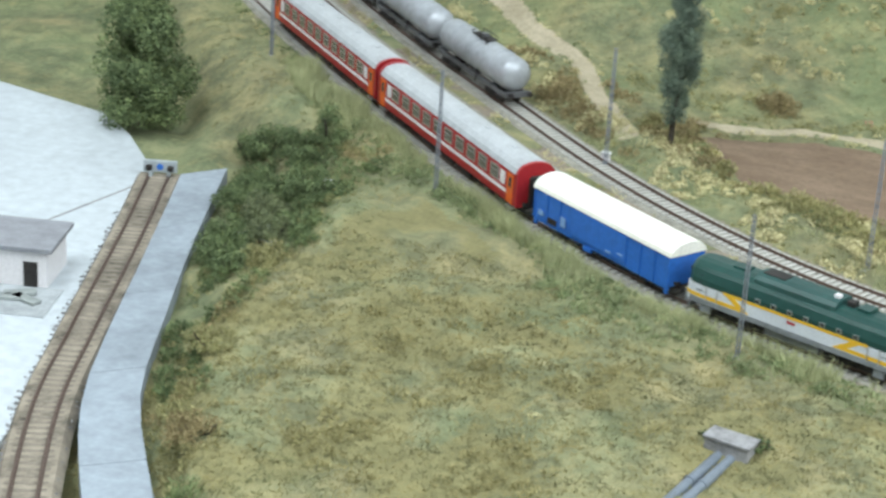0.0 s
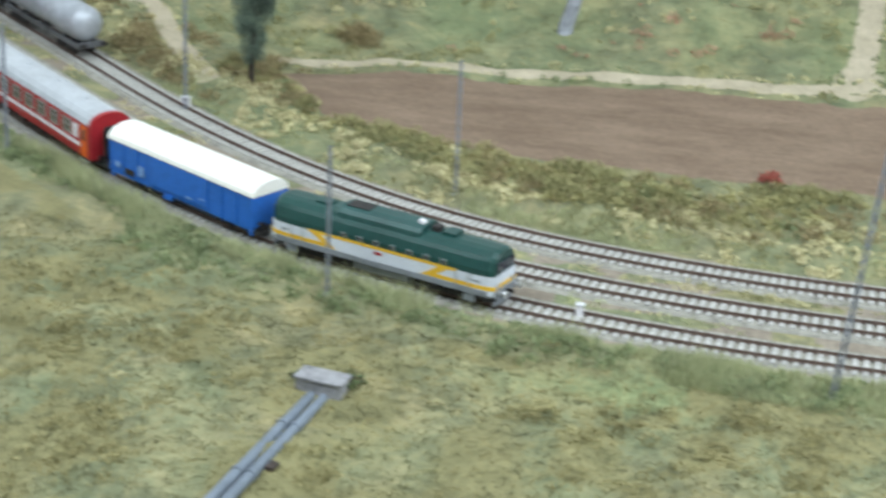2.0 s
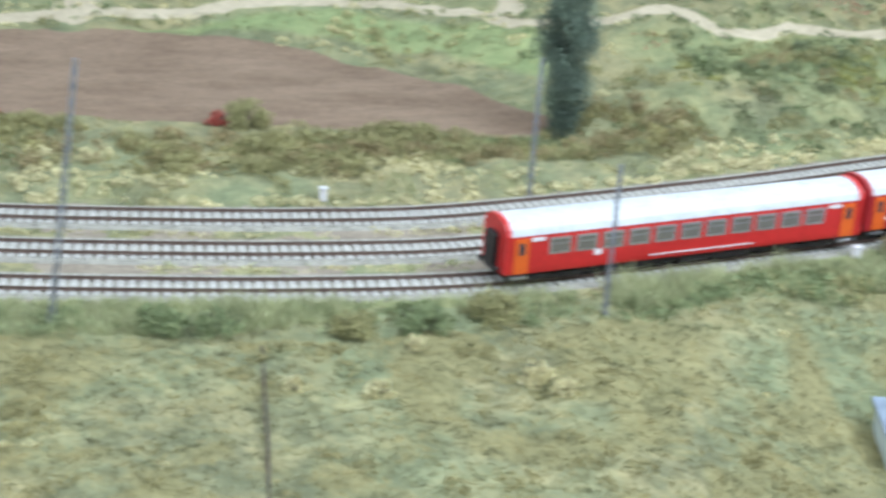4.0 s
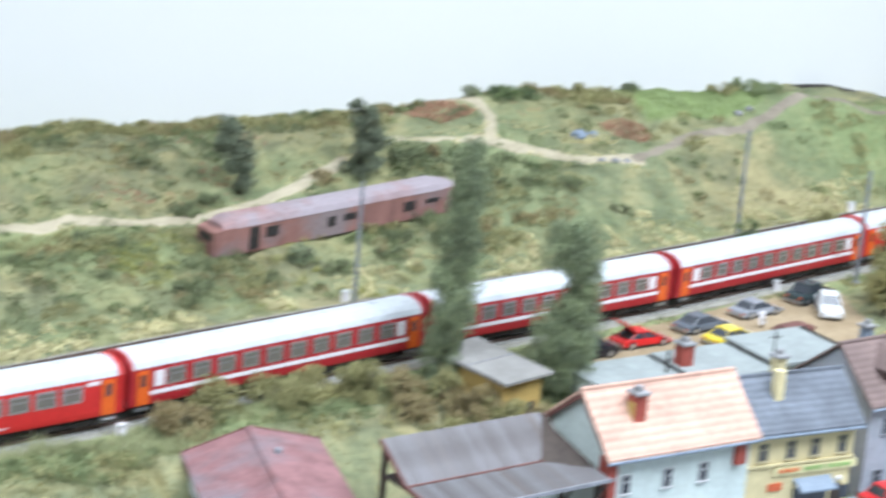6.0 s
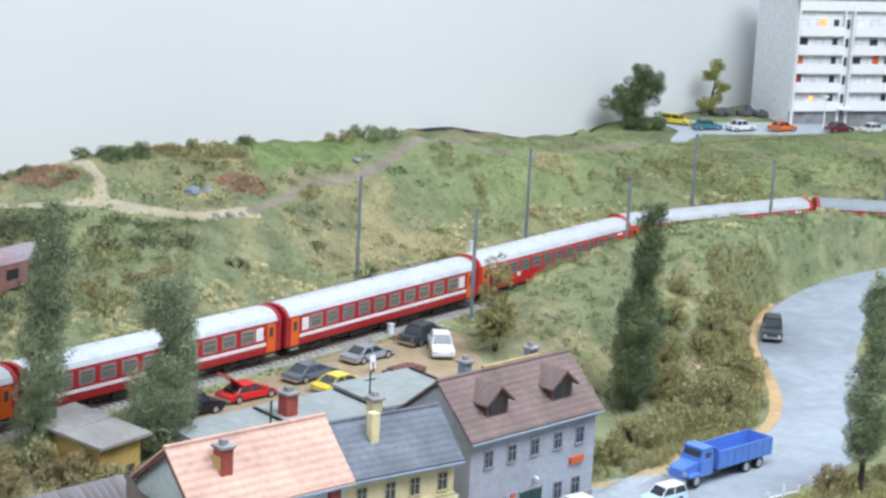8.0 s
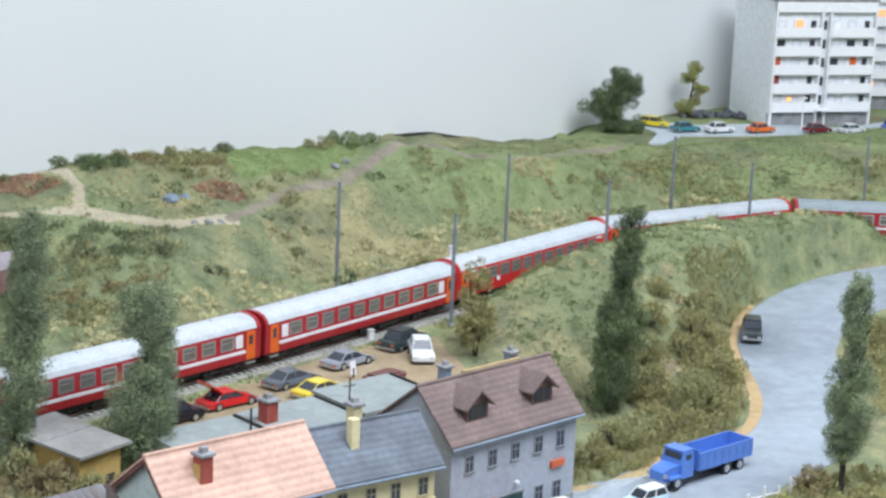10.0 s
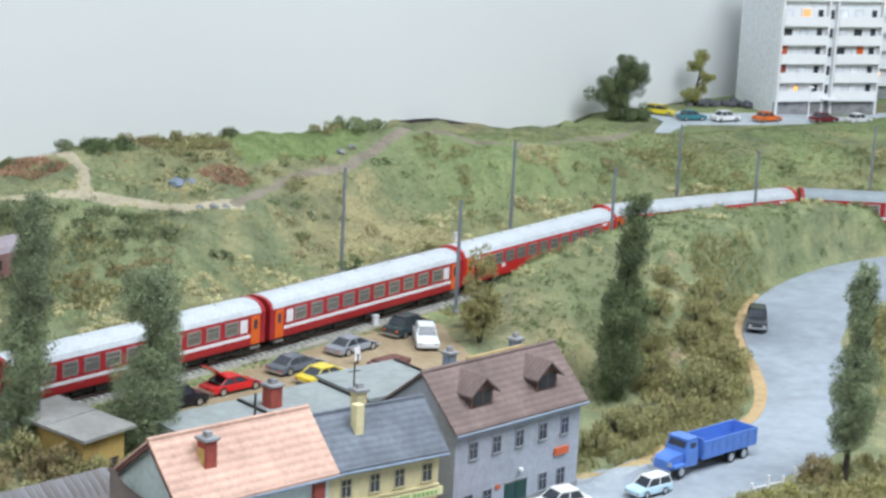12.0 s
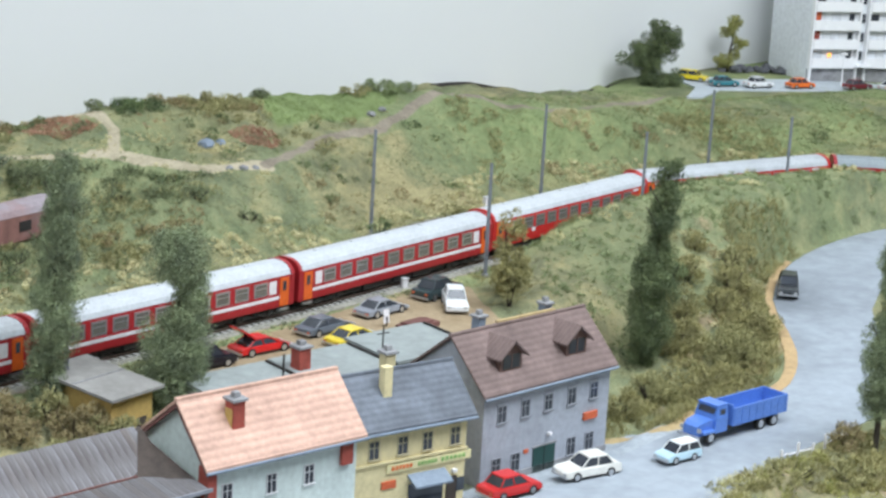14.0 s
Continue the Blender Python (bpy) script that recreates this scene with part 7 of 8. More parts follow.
# bushes that stand alone
for k, (x, y, R, H, mat, lab) in enumerate((
    (-77.6, 31.6, 2.4, 3.0, L_DARK, "dark green bush on the hollow's slope"), (-74.4, 30.4, 2.0, 2.8, L_DARK, "dark green bush on the hollow's slope"), (-80.0, 32.2, 1.8, 2.3, L_DARK, "low dark green bush on the hollow's slope"),
    (-71.6, 30.2, 1.7, 4.6, L_DARK, "upright dark bush below the track"), (-72.6, 27.6, 1.7, 2.4, L_DARK, "dark green bush below the track"),
    (-75.6, 24.6, 2.4, 2.8, L_DARK, "dark green bush beside the platform"), (-72.4, 22.6, 2.4, 2.8, L_DARK, "dark green bush in the hollow"), (-69.4, 20.6, 2.5, 2.9, L_DARK, "wide dark green bush in the hollow"), (-66.6, 20.0, 1.8, 2.2, L_DARK, "dark green bush under the brink"),
    (-75.0, 19.6, 2.2, 2.6, L_DARK, "dark green bush beside the platform"), (-71.6, 17.4, 2.2, 2.6, L_SAGE, "sage green bush in the hollow"), (-73.6, 14.2, 1.9, 2.4, L_DARK, "dark green bush beside the platform"), (-69.0, 13.2, 2.2, 2.2, L_SAGE, "sage green bush on the hollow's slope"),
    (-72.0, 9.6, 1.9, 2.4, L_DARK, "dark green bush beside the platform"), (-69.4, 6.6, 1.9, 2.1, L_DARK, "dark green bush beside the platform"), (-66.6, 8.0, 2.0, 1.8, L_OLIVE, "olive bush on the hollow's slope"),
    (-63.5, -8.0, 2.0, 1.3, L_OLIVE, "low olive bush above the platform"), (-58.5, -20, 2.2, 1.4, L_BROWN, "low brown bush above the platform"),
    (131.7, 15.4, 1.7, 10.4, L_BANK, "tall olive willow shrub beside the gravel lot"), (134.0, 18.5, 1.8, 3.2, L_BANK, "tall olive shrub beside the gravel lot"),
    (157.0, 12.0, 2.3, 2.8, L_BANK, "olive bush on the road bank"), (153.0, 7.0, 2.8, 3.6, L_BANK, "olive bush on the road bank"), (146.5, 2.2, 2.8, 3.4, L_OLIVE, "olive green bush on the road bank"),
    (150.0, 13.0, 2.2, 3.2, L_BANK, "olive bush on the road bank"), (145.0, 7.0, 2.6, 3.6, L_BANK, "olive bush on the road bank"), (154.0, 17.0, 1.8, 2.4, L_BANK, "olive bush on the grassy bank"), (164.5, 20.5, 1.5, 1.4, L_BANK, "olive bush on the road bank"), (158.5, 15.5, 1.7, 2.8, L_BANK, "olive bush beside the sandy verge"), (161.2, 18.4, 1.5, 2.3, L_OLIVE, "olive bush beside the sandy verge"), (155.2, 13.6, 1.8, 3.0, L_BANK, "upright olive bush on the road bank"), (151.4, 16.6, 1.6, 2.6, L_GREEN, "green bush on the grassy bank"), (148.2, 11.4, 1.7, 2.9, L_BANK, "upright olive bush on the road bank"), (158.0, 20.5, 1.4, 1.8, L_BANK, "olive bush on the grassy bank"),
    (136.2, 1.2, 2.2, 2.6, L_OLIVE, "olive bush behind the grey house"), (131.5, -1.0, 2.0, 2.2, L_BANK, "olive green bush behind the grey house"), (141.5, -1.0, 2.2, 2.2, L_BANK, "olive bush on the road bank"),
    (65.8, 6.2, 2.0, 2.9, L_OLIVE, "olive shrub below the front track"), (77.6, 7.6, 1.9, 3.6, L_OLIVE, "olive shrub below the front track"), (62.8, 4.2, 2.0, 2.4, L_BROWN, "brown shrub below the front track"), (72, 6.5, 1.9, 2.0, L_OLIVE, "olive shrub below the front track"), (80.8, 4.6, 1.8, 2.2, L_BROWN, "brown shrub beside the hut"), (85.0, 4.8, 1.9, 2.6, L_BROWN, "olive shrub before the hut"), (87.4, 3.6, 1.9, 2.9, L_OLIVE, "olive shrub before the hut"), (90.8, 3.2, 1.8, 2.4, L_BROWN, "brown shrub before the hut"),
    (-0.3, 28.4, 1.0, 1.6, L_RED, "small red flowering bush at the field edge"), (16.5, 26.8, 0.9, 1.4, L_RED, "small red flowering bush at the field edge"), (18.8, 26.9, 1.8, 2.3, L_OLIVE, "olive bush at the field edge"),
    # the two low dark clumps at the headwall stand in for the shadow behind it
    (93.6, 41, 1.3, 1, L_OLIVE, "olive shrub grown up against the derelict railcar"), (96.6, 42.2, 1.6, 1.3, L_OLIVE, "olive shrub grown up against the derelict railcar"), (99.8, 43, 1.5, 1.5, L_SAGE, "olive shrub grown up against the derelict railcar"), (96.4, 39.6, 1.8, 1.1, L_SAGE, "sage green shrub on the hillside"), (88, 35.6, 2, 1.1, L_SAGE, "sage green shrub on the hillside"), (94.2, 37.2, 1.8, 1, L_SAGE, "sage green shrub on the hillside"), (73, 29.7, 2.2, 1.5, L_SAGE, "sage green shrub on the hillside"), (81.2, 34, 1.8, 1, L_SAGE, "sage green shrub on the hillside"), (110.6, 48, 1.5, 1.1, L_SAGE, "sage green shrub on the hillside"), (103.9, 54.3, 2, 1.8, L_SAGE, "sage green shrub on the hillside"), (81.5, 49, 1.6, 1.2, L_SAGE, "sage green shrub on the hillside"), (78.6, 46.9, 1.5, 1.2, L_SAGE, "sage green shrub on the hillside"), (100.6, 39.4, 1.6, 1, L_SAGE, "sage green shrub on the hillside"), (117.5, 46, 1.8, 0.9, L_SAGE, "sage green shrub on the hillside"), (122.5, 44.5, 1.5, 0.9, L_SAGE, "sage green shrub on the hillside"), (110.4, 42.2, 1.4, 0.9, L_BROWN, "brown shrub on the hillside"), (105.7, 41.4, 1.7, 1, L_BROWN, "brown shrub on the hillside"), (107, 55, 0.8, 1.6, L_BROWN, "brown shrub on the hillside"), (94.6, 52.8, 1.7, 1.2, L_BROWN, "brown shrub on the hillside"), (-27.9, -9.3, 0.9, 0.5, L_DARK, "low dark weeds standing in for shadow behind the concrete headwall"), (-24.5, -10, 0.9, 0.6, L_DARK, "low dark weeds standing in for shadow behind the concrete headwall"),
    (84.2, 6.6, 1.5, 3, L_OLIVE, "olive shrub between the front track and the shed"), (86.4, 4.9, 1.4, 3.2, L_BROWN, "brown shrub between the front track and the shed"), (91.9, 4, 1.3, 2.8, L_OLIVE, "olive shrub between the front track and the shed"), (80.9, 7.4, 1.7, 2.6, L_BROWN, "brown shrub between the front track and the shed"), (77.6, 8, 1.6, 3.2, L_OLIVE, "olive shrub between the front track and the shed"), (74.2, 8, 1.8, 2.6, L_BANK, "olive shrub between the front track and the shed"), (70.2, 7.4, 1.6, 2.4, L_OLIVE, "olive shrub between the front track and the shed"),
    (85.4, 36.6, 1.3, 2.0, L_POPLAR, "blue green bush before the derelict railcar"), (-37.5, 55, 2.6, 1.8, L_BROWN, "brown bush on the far meadow"), (135, 40.5, 1.3, 2.6, L_DARK, "dark bush at the foot of the bank"),
    (146, 42.5, 1.8, 2.2, L_OLIVE, "olive bush at the foot of the bank"), (176.5, 8.0, 3.4, 3.2, L_BANK, "olive bush on the island by the road"), (183, 10, 3.2, 3.0, L_GREEN, "green bush on the island by the road"), (171, 3.5, 2.6, 2.2, L_OLIVE, "olive bush on the island by the road"),
    (151.2, 65.4, 2.6, 1.6, L_GREEN, "pale green grassy bush on the hill crest"), (154.4, 65.6, 2.0, 1.2, L_GREEN, "pale green grassy bush on the hill crest"), (147.6, 65.2, 2.0, 1.1, L_OLIVE, "low olive bush on the hill crest"), (135.2, 64.6, 1.1, 1.2, L_SAGE, "sage green bush on the hill crest"), (128.6, 64.6, 1.1, 1.6, L_OLIVE, "small olive bush on the hill crest"), (116.2, 65.0, 1.2, 1.0, L_SAGE, "small olive bush on the hill crest"), (10.8, -4.6, 1.6, 1.6, L_GREEN, "green shrub beside the front track"), (14.5, -5.2, 1.8, 1.4, L_GREEN, "green shrub beside the front track"), (26.5, -5.6, 2.0, 1.7, L_GREEN, "green shrub beside the front track"), (31.5, -4.2, 1.9, 1.9, L_OLIVE, "olive shrub beside the front track"), (22.5, -5.5, 1.5, 1.6, L_OLIVE, "olive shrub beside the front track"),
    (95.5, -2.0, 2.4, 2.0, L_OLIVE, "olive shrub behind the mint house"), (82.5, 1.5, 2.4, 2.2, L_OLIVE, "olive shrub behind the open shed"), (139.6, -17.6, 1.5, 2.4, L_BROWN, "brown bush at the foot of the corner poplar"), (132, -19.5, 2.6, 1.2, L_OLIVE, "low olive bush on the street corner"), (137.5, -20.5, 2.6, 1.3, L_OLIVE, "low olive bush on the street corner"),
)):
    bush(x, y, R, H, 100 + k, lab, mat)

# undergrowth that nobody could count
def scatter(rng, n, fx, fy, keep):
    x, y = fx(rng, n), fy(rng, n)
    d = off_line(x, y)
    ok = keep(x, y, d)
    return x[ok], y[ok], d[ok]


def tufts(rng, x, y, seed, r, mat, label, dens, leaf, sink, flat, feather):
    z = surface(x, y)
    rr = rng.uniform(r[0], r[1], len(x)) * (0.6 + 0.8 * (lumps(x, y, 5, seed) + 1) / 2)
    cs = np.stack([x, y, z + rr * sink], 1)
    ob = soup("undergrowth", leaves(rng, cs, rr, dens, leaf, flat, feather), 4, mat)
    return tagged(ob, label, "undergrowth", kind="stuff")


def undergrowth(seed, n, xr, yr, keep, r, mat, label, dens=150, leaf=0.1, sink=0.25, flat=0.75, feather=True):
    rng = np.random.RandomState(seed)
    x, y, d = scatter(rng, n, lambda g, k: g.uniform(*xr, k), lambda g, k: g.uniform(*yr, k), keep)
    return tufts(rng, x, y, seed, r, mat, label, dens, leaf, sink, flat, feather)


def along_track(seed, n, x0, x1, d0, d1, keep, r, mat, label, dens=150, leaf=0.1, sink=0.25, flat=0.75, feather=True):
    """Tufts between two distances from the front track."""
    rng = np.random.RandomState(seed)
    ks = np.flatnonzero((LINE[:, 0] > x0) & (LINE[:, 0] < x1))
    k = rng.choice(ks, n)
    d = rng.uniform(d0, d1, n)
    p = LINE[k] + NRM[k] * d[:, None] + rng.uniform(-0.3, 0.3, (n, 2))
    ok = keep(p[:, 0], p[:, 1], d)
    return tufts(rng, p[ok, 0], p[ok, 1], seed, r, mat, label, dens, leaf, sink, flat, feather)


def off_ways(x, y):
    ok = np.ones(x.shape, bool)
    for w, p in PATHS + WORN:
        ok &= path_dist(x, y, p)[0] > w + 0.7
    return ok & (inside(x, y, LAWN) < 0.3) & (inside(x, y, FIELD) < 0.3) & (path_dist(x, y, ROAD)[0] > 6.6) & (inside(x, y, YARD) < 0.3)


along_track(1, 1300, -62, 60, 17.6, 27.0, lambda x, y, d: (d < 24.5 + 2.5 * lumps(x, y, 9, 5)) & off_ways(x, y) & (lumps(x, y, 4, 35) > -0.2), (0.4, 1.05), L_OLIVE, "row of olive shrubs behind the rear track", sink=0.15)
along_track(43, 1100, -62, 60, 17.6, 27.0, lambda x, y, d: (d < 24.5 + 2.5 * lumps(x, y, 9, 5)) & off_ways(x, y) & (lumps(x, y, 3, 44) > -0.3), (0.35, 0.9), L_BANK, "pale olive brush behind the rear track", sink=0.12)
along_track(45, 500, -62, 60, 17.6, 27.0, lambda x, y, d: (d < 23) & off_ways(x, y) & (lumps(x, y, 4, 46) > 0.1), (0.3, 0.8), L_GREEN, "green weeds mixed in behind the rear track", sink=0.12)
along_track(2, 600, -62, 60, 17.8, 27.0, lambda x, y, d: (d < 24 + 2.5 * lumps(x, y, 7, 6)) & off_ways(x, y), (0.4, 0.95), L_BROWN, "brown shrubs mixed in behind the rear track", sink=0.15)
along_track(3, 1500, -80, 98, -8.5, -3.5, lambda x, y, d: (d > -6.2 - 2.3 * lumps(x, y, 7, 7)) & off_ways(x, y), (0.25, 0.8), L_GREEN, "green weeds along the front track", sink=0.05)
along_track(116, 700, -60, 60, 16.5, 21.0, lambda x, y, d: lumps(x, y, 3.5, 117) > 0.15, (0.3, 0.75), L_STRAW, "pale straw clumps in front of the field hedge", dens=280, leaf=0.09, sink=0.1, feather=False)
along_track(4, 2800, -105, 205, 13.4, 18.0, lambda x, y, d: (lumps(x, y, 3.2, 8) > -0.05), (0.2, 0.6), L_STRAW, "pale straw tufts along the rear track", dens=330, leaf=0.09, sink=0.2, feather=False)
along_track(31, 700, -105, 205, 13.4, 17.5, lambda x, y, d: (lumps(x, y, 4, 28) > 0.05), (0.2, 0.6), L_OLIVE, "olive weeds along the rear track", leaf=0.09, sink=0.1)
along_track(5, 1500, -105, 205, 2.5, 3.3, lambda x, y, d: (lumps(x, y, 4, 9) > 0.0), (0.12, 0.32), L_STRAW, "straw tufts between the front tracks", leaf=0.07, sink=0.0)
along_track(90, 1300, -105, 205, 2.3, 3.5, lambda x, y, d: (lumps(x, y, 3, 91) > 0.05), (0.15, 0.4), L_HAY, "green weeds between the front tracks", leaf=0.07, sink=0.0)
along_track(92, 1300, -105, 205, 7.9, 9.2, lambda x, y, d: (lumps(x, y, 3, 93) > 0.15), (0.15, 0.4), L_STRAW, "straw tufts between the rear tracks", leaf=0.07, sink=0.0)
along_track(32, 1500, -105, 205, 8.1, 9.0, lambda x, y, d: (lumps(x, y, 4, 10) > 0.0), (0.12, 0.34), L_OLIVE, "weed tufts between the rear tracks", leaf=0.07, sink=0.0)
along_track(33, 900, -105, 205, -3.5, -2.6, lambda x, y, d: (lumps(x, y, 4, 11) > 0.0), (0.12, 0.34), L_STRAW, "straw tufts at the edge of the ballast", leaf=0.07, sink=0.0)
along_track(34, 1500, -105, 140, -3.5, -2.35, lambda x, y, d: (lumps(x, y, 3, 12) > -0.2), (0.12, 0.36), L_GREEN, "green weeds creeping over the ballast edge", leaf=0.08, sink=0.1)


def path_edges(seed, n, mat, label):
    """Tufts that break the edges of the trodden paths."""
    rng = np.random.RandomState(seed)
    xs, ys = [], []
    for w, pts in PATHS:
        q = curve_through(pts, 0.5)
        t = np.gradient(q, axis=0)
        t /= np.linalg.norm(t, axis=1)[:, None]
        k = rng.randint(0, len(q), int(n * len(q) / 900))
        off = rng.choice((-1, 1), len(k)) * (w + rng.uniform(-0.1, 0.7, len(k)))
        xs.append(q[k, 0] - t[k, 1] * off)
        ys.append(q[k, 1] + t[k, 0] * off)
    x, y = np.concatenate(xs), np.concatenate(ys)
    ok = lumps(x, y, 3, seed) > -0.25
    return tufts(rng, x[ok], y[ok], seed, (0.15, 0.42), mat, label, 300, 0.08, 0.05, 0.75, False)


path_edges(41, 900, L_STRAW, "pale straw tufts along the hill paths")
path_edges(42, 800, L_GREEN, "green tufts along the hill paths")
undergrowth(6, 2600, (60, 205), (22, 68), lambda x, y, d: (d > 16.5) & (y < 63) & (lumps(x, y, 8, 10) > 0.05) & off_ways(x, y), (0.35, 0.95), L_OLIVE, "olive shrubs over the hillside")
undergrowth(94, 1500, (40, 205), (20, 64), lambda x, y, d: (d > 15.5) & (x < 172) & (lumps(x, y, 4.5, 95) > 0.3) & off_ways(x, y), (0.3, 0.85), L_DARK, "dark green shrubs over the hillside", sink=0.1)
undergrowth(96, 1300, (40, 205), (20, 64), lambda x, y, d: (d > 15.5) & (x < 172) & (lumps(x, y, 5.5, 97) > 0.3) & off_ways(x, y), (0.3, 0.8), L_BROWN, "dry brown brush over the hillside", sink=0.1)
undergrowth(7, 900, (60, 190), (24, 60), lambda x, y, d: (d > 16) & (d < 30) & (lumps(x, y, 6, 11) > 0.25) & off_ways(x, y), (0.35, 0.9), L_BROWN, "dry brown shrubs over the hillside")
undergrowth(8, 1500, (30, 172), (61.5, 66), lambda x, y, d: (lumps(x, y, 9, 12) > -0.3) & (x < 133) & off_ways(x, y), (0.25, 0.7), L_OLIVE, "olive shrubs along the hill crest")
undergrowth(71, 420, (60, 134), (62.5, 66), lambda x, y, d: (lumps(x, y, 6, 72) > 0.0) & off_ways(x, y), (0.3, 0.75), L_DARK, "dark shrubs along the hill crest")
undergrowth(73, 700, (60, 134), (61.5, 66), lambda x, y, d: (lumps(x, y, 6, 74) > 0.1) & off_ways(x, y), (0.25, 0.6), L_BROWN, "brown scrub along the hill crest")
undergrowth(75, 420, (117, 128), (53, 60), lambda x, y, d: path_dist(x, y, [(117, 58.8), (120.2, 57.3), (121.6, 55.2), (126.8, 54.2)])[0] < 0.55, (0.15, 0.32), L_STRAW, "pale straw line across the hillside", dens=300, leaf=0.08, sink=0.0)
undergrowth(77, 420, (170, 181), (58, 63), lambda x, y, d: bell(x, y, 175.2, 60.8, 3.4, 1.3) > 0.4, (0.2, 0.5), L_STRAW, "pale straw patch below the crest", dens=260, leaf=0.09, sink=0.0)
undergrowth(9, 1900, (136, 212), (-2, 36), lambda x, y, d: (d < -3.4) & (lumps(x, y, 6, 13) > -0.25) & off_ways(x, y), (0.2, 0.55), L_GREEN, "green shrubs on the grassy knoll")
undergrowth(10, 2600, (138, 178), (-4, 30), lambda x, y, d: (d < -9) & off_ways(x, y) & (path_dist(x, y, ROAD)[0] < 15) & (lumps(x, y, 5, 36) > -0.45 + 0.05 * (y - 8)), (0.3, 0.85), L_BANK, "olive shrubs along the road bank", flat=1.25, sink=0.4)
undergrowth(11, 4200, (104, 136), (52, 66), lambda x, y, d: (bell(x, y, 129.8, 56.3, 2.8, 1.7) + bell(x, y, 111.5, 62.2, 4.2, 2.0) > 0.35 + 0.15 * lumps(x, y, 2, 79)) & off_ways(x, y), (0.14, 0.3), L_RUSSET, "russet heather patches near the crest", leaf=0.1)
undergrowth(12, 260, (-30, 30), (54, 78), lambda x, y, d: (lumps(x, y, 6, 14) > 0.35) & off_ways(x, y), (0.25, 0.6), L_RUSSET, "russet flower patches on the far meadow", leaf=0.1)
undergrowth(13, 1700, (-60, 60), (30, 78), lambda x, y, d: (d > 26) & (lumps(x, y, 5, 15) > 0.3) & off_ways(x, y), (0.25, 0.65), L_STRAW, "pale straw tufts over the far meadow", dens=300, leaf=0.09, sink=0.05)
undergrowth(14, 2000, (-60, 110), (30, 78), lambda x, y, d: (d > 24) & (lumps(x, y, 7, 16) > 0.15) & off_ways(x, y), (0.3, 0.8), L_OLIVE, "low olive scrub over the far meadow")
undergrowth(15, 160, (-66, 60), (-34, 4), lambda x, y, d: (d < -8) & (lumps(x, y, 6, 17) > 0.45), (0.3, 0.7), L_STRAW, "straw tufts in the front meadow", dens=260, leaf=0.09, sink=0.0)
undergrowth(114, 1300, (-66, 60), (-34, 4), lambda x, y, d: (d < -7) & (lumps(x, y, 5, 115) > 0.1), (0.35, 0.95), L_DUN, "dun straw clumps in the front meadow", dens=170, leaf=0.09, sink=0.1, flat=0.4)
undergrowth(16, 700, (40, 98), (-12, 14), lambda x, y, d: (d < -5) & (lumps(x, y, 6, 18) > 0.0) & (y > -4 + 0.0 * x) & ((x < 58) | (y > 1)), (0.3, 0.8), L_OLIVE, "olive scrub on the slope behind the hall")
undergrowth(17, 700, (-66, 60), (-34, 4), lambda x, y, d: (d < -8) & (lumps(x, y, 5, 19) > 0.05), (0.25, 0.7), L_BLADE_DRY, "olive clumps in the front meadow", dens=150, leaf=0.08, sink=-0.4, flat=0.6)
undergrowth(47, 500, (-66, 60), (-34, 4), lambda x, y, d: (d < -8) & (lumps(x, y, 6, 48) > 0.2), (0.25, 0.65), L_BLADE_DRY, "green clumps in the front meadow", dens=150, leaf=0.08, sink=-0.4, flat=0.6)
undergrowth(49, 900, (124, 150), (-27, -16), lambda x, y, d: (y < -18.2 + 0.1 * (x - 126)) & (lumps(x, y, 4, 50) > -0.5), (0.3, 0.8), L_BANK, "olive brush on the street corner", sink=0.1)
undergrowth(98, 900, (123, 134), (-25, -16), lambda x, y, d: (y < -17.6 + 0.12 * (x - 126)) & (path_dist(x, y, [(123.5, -21), (125.5, -19.4), (128.2, -18), (131.5, -17.4), (134, -17.6)])[0] < 1.3), (0.15, 0.4), L_STRAW, "pale straw weeds along the street corner", dens=240, leaf=0.07, sink=0.05)
undergrowth(57, 260, (124, 146), (-26, -16), lambda x, y, d: (y < -18.0 + 0.1 * (x - 126)) & (lumps(x, y, 3, 58) > 0.1), (0.25, 0.6), L_YELLOW, "yellow green weeds on the street corner", sink=0.2)

undergrowth(18, 150, (138, 172), (-4, 28), lambda x, y, d: (d < -9) & off_ways(x, y) & (path_dist(x, y, ROAD)[0] < 14) & (lumps(x, y, 4, 20) > -0.1), (0.5, 1.3), L_BROWN, "brown brush on the road bank")
undergrowth(19, 1600, (-84, -50), (-30, 32), lambda x, y, d: (d < -4) & (np.interp(y, RIM_Y, RIM_X) + 0.4 > x) & (height(x, y) > -5.0) & (lumps(x, y, 4, 103) > -0.15), (0.4, 1.1), L_DARK, "dark brush on the hollow's slope")
undergrowth(20, 900, (-84, -50), (-30, 32), lambda x, y, d: (d < -4) & (np.interp(y, RIM_Y, RIM_X) > x) & (height(x, y) > -5.0) & (lumps(x, y, 5, 21) > -0.1), (0.3, 0.9), L_OLIVE, "olive brush on the hollow's slope")
undergrowth(104, 500, (-84, -50), (-30, 32), lambda x, y, d: (d < -4) & (np.interp(y, RIM_Y, RIM_X) > x) & (height(x, y) > -5.0) & (lumps(x, y, 3, 105) > 0.1), (0.3, 0.8), L_BROWN, "brown brush on the hollow's slope")
along_track(106, 420, -78, -54, 14.6, 22, lambda x, y, d: off_ways(x, y) & (lumps(x, y, 4, 107) > -0.3), (0.3, 0.9), L_BROWN, "brown brush beside the sandy path", sink=0.1)
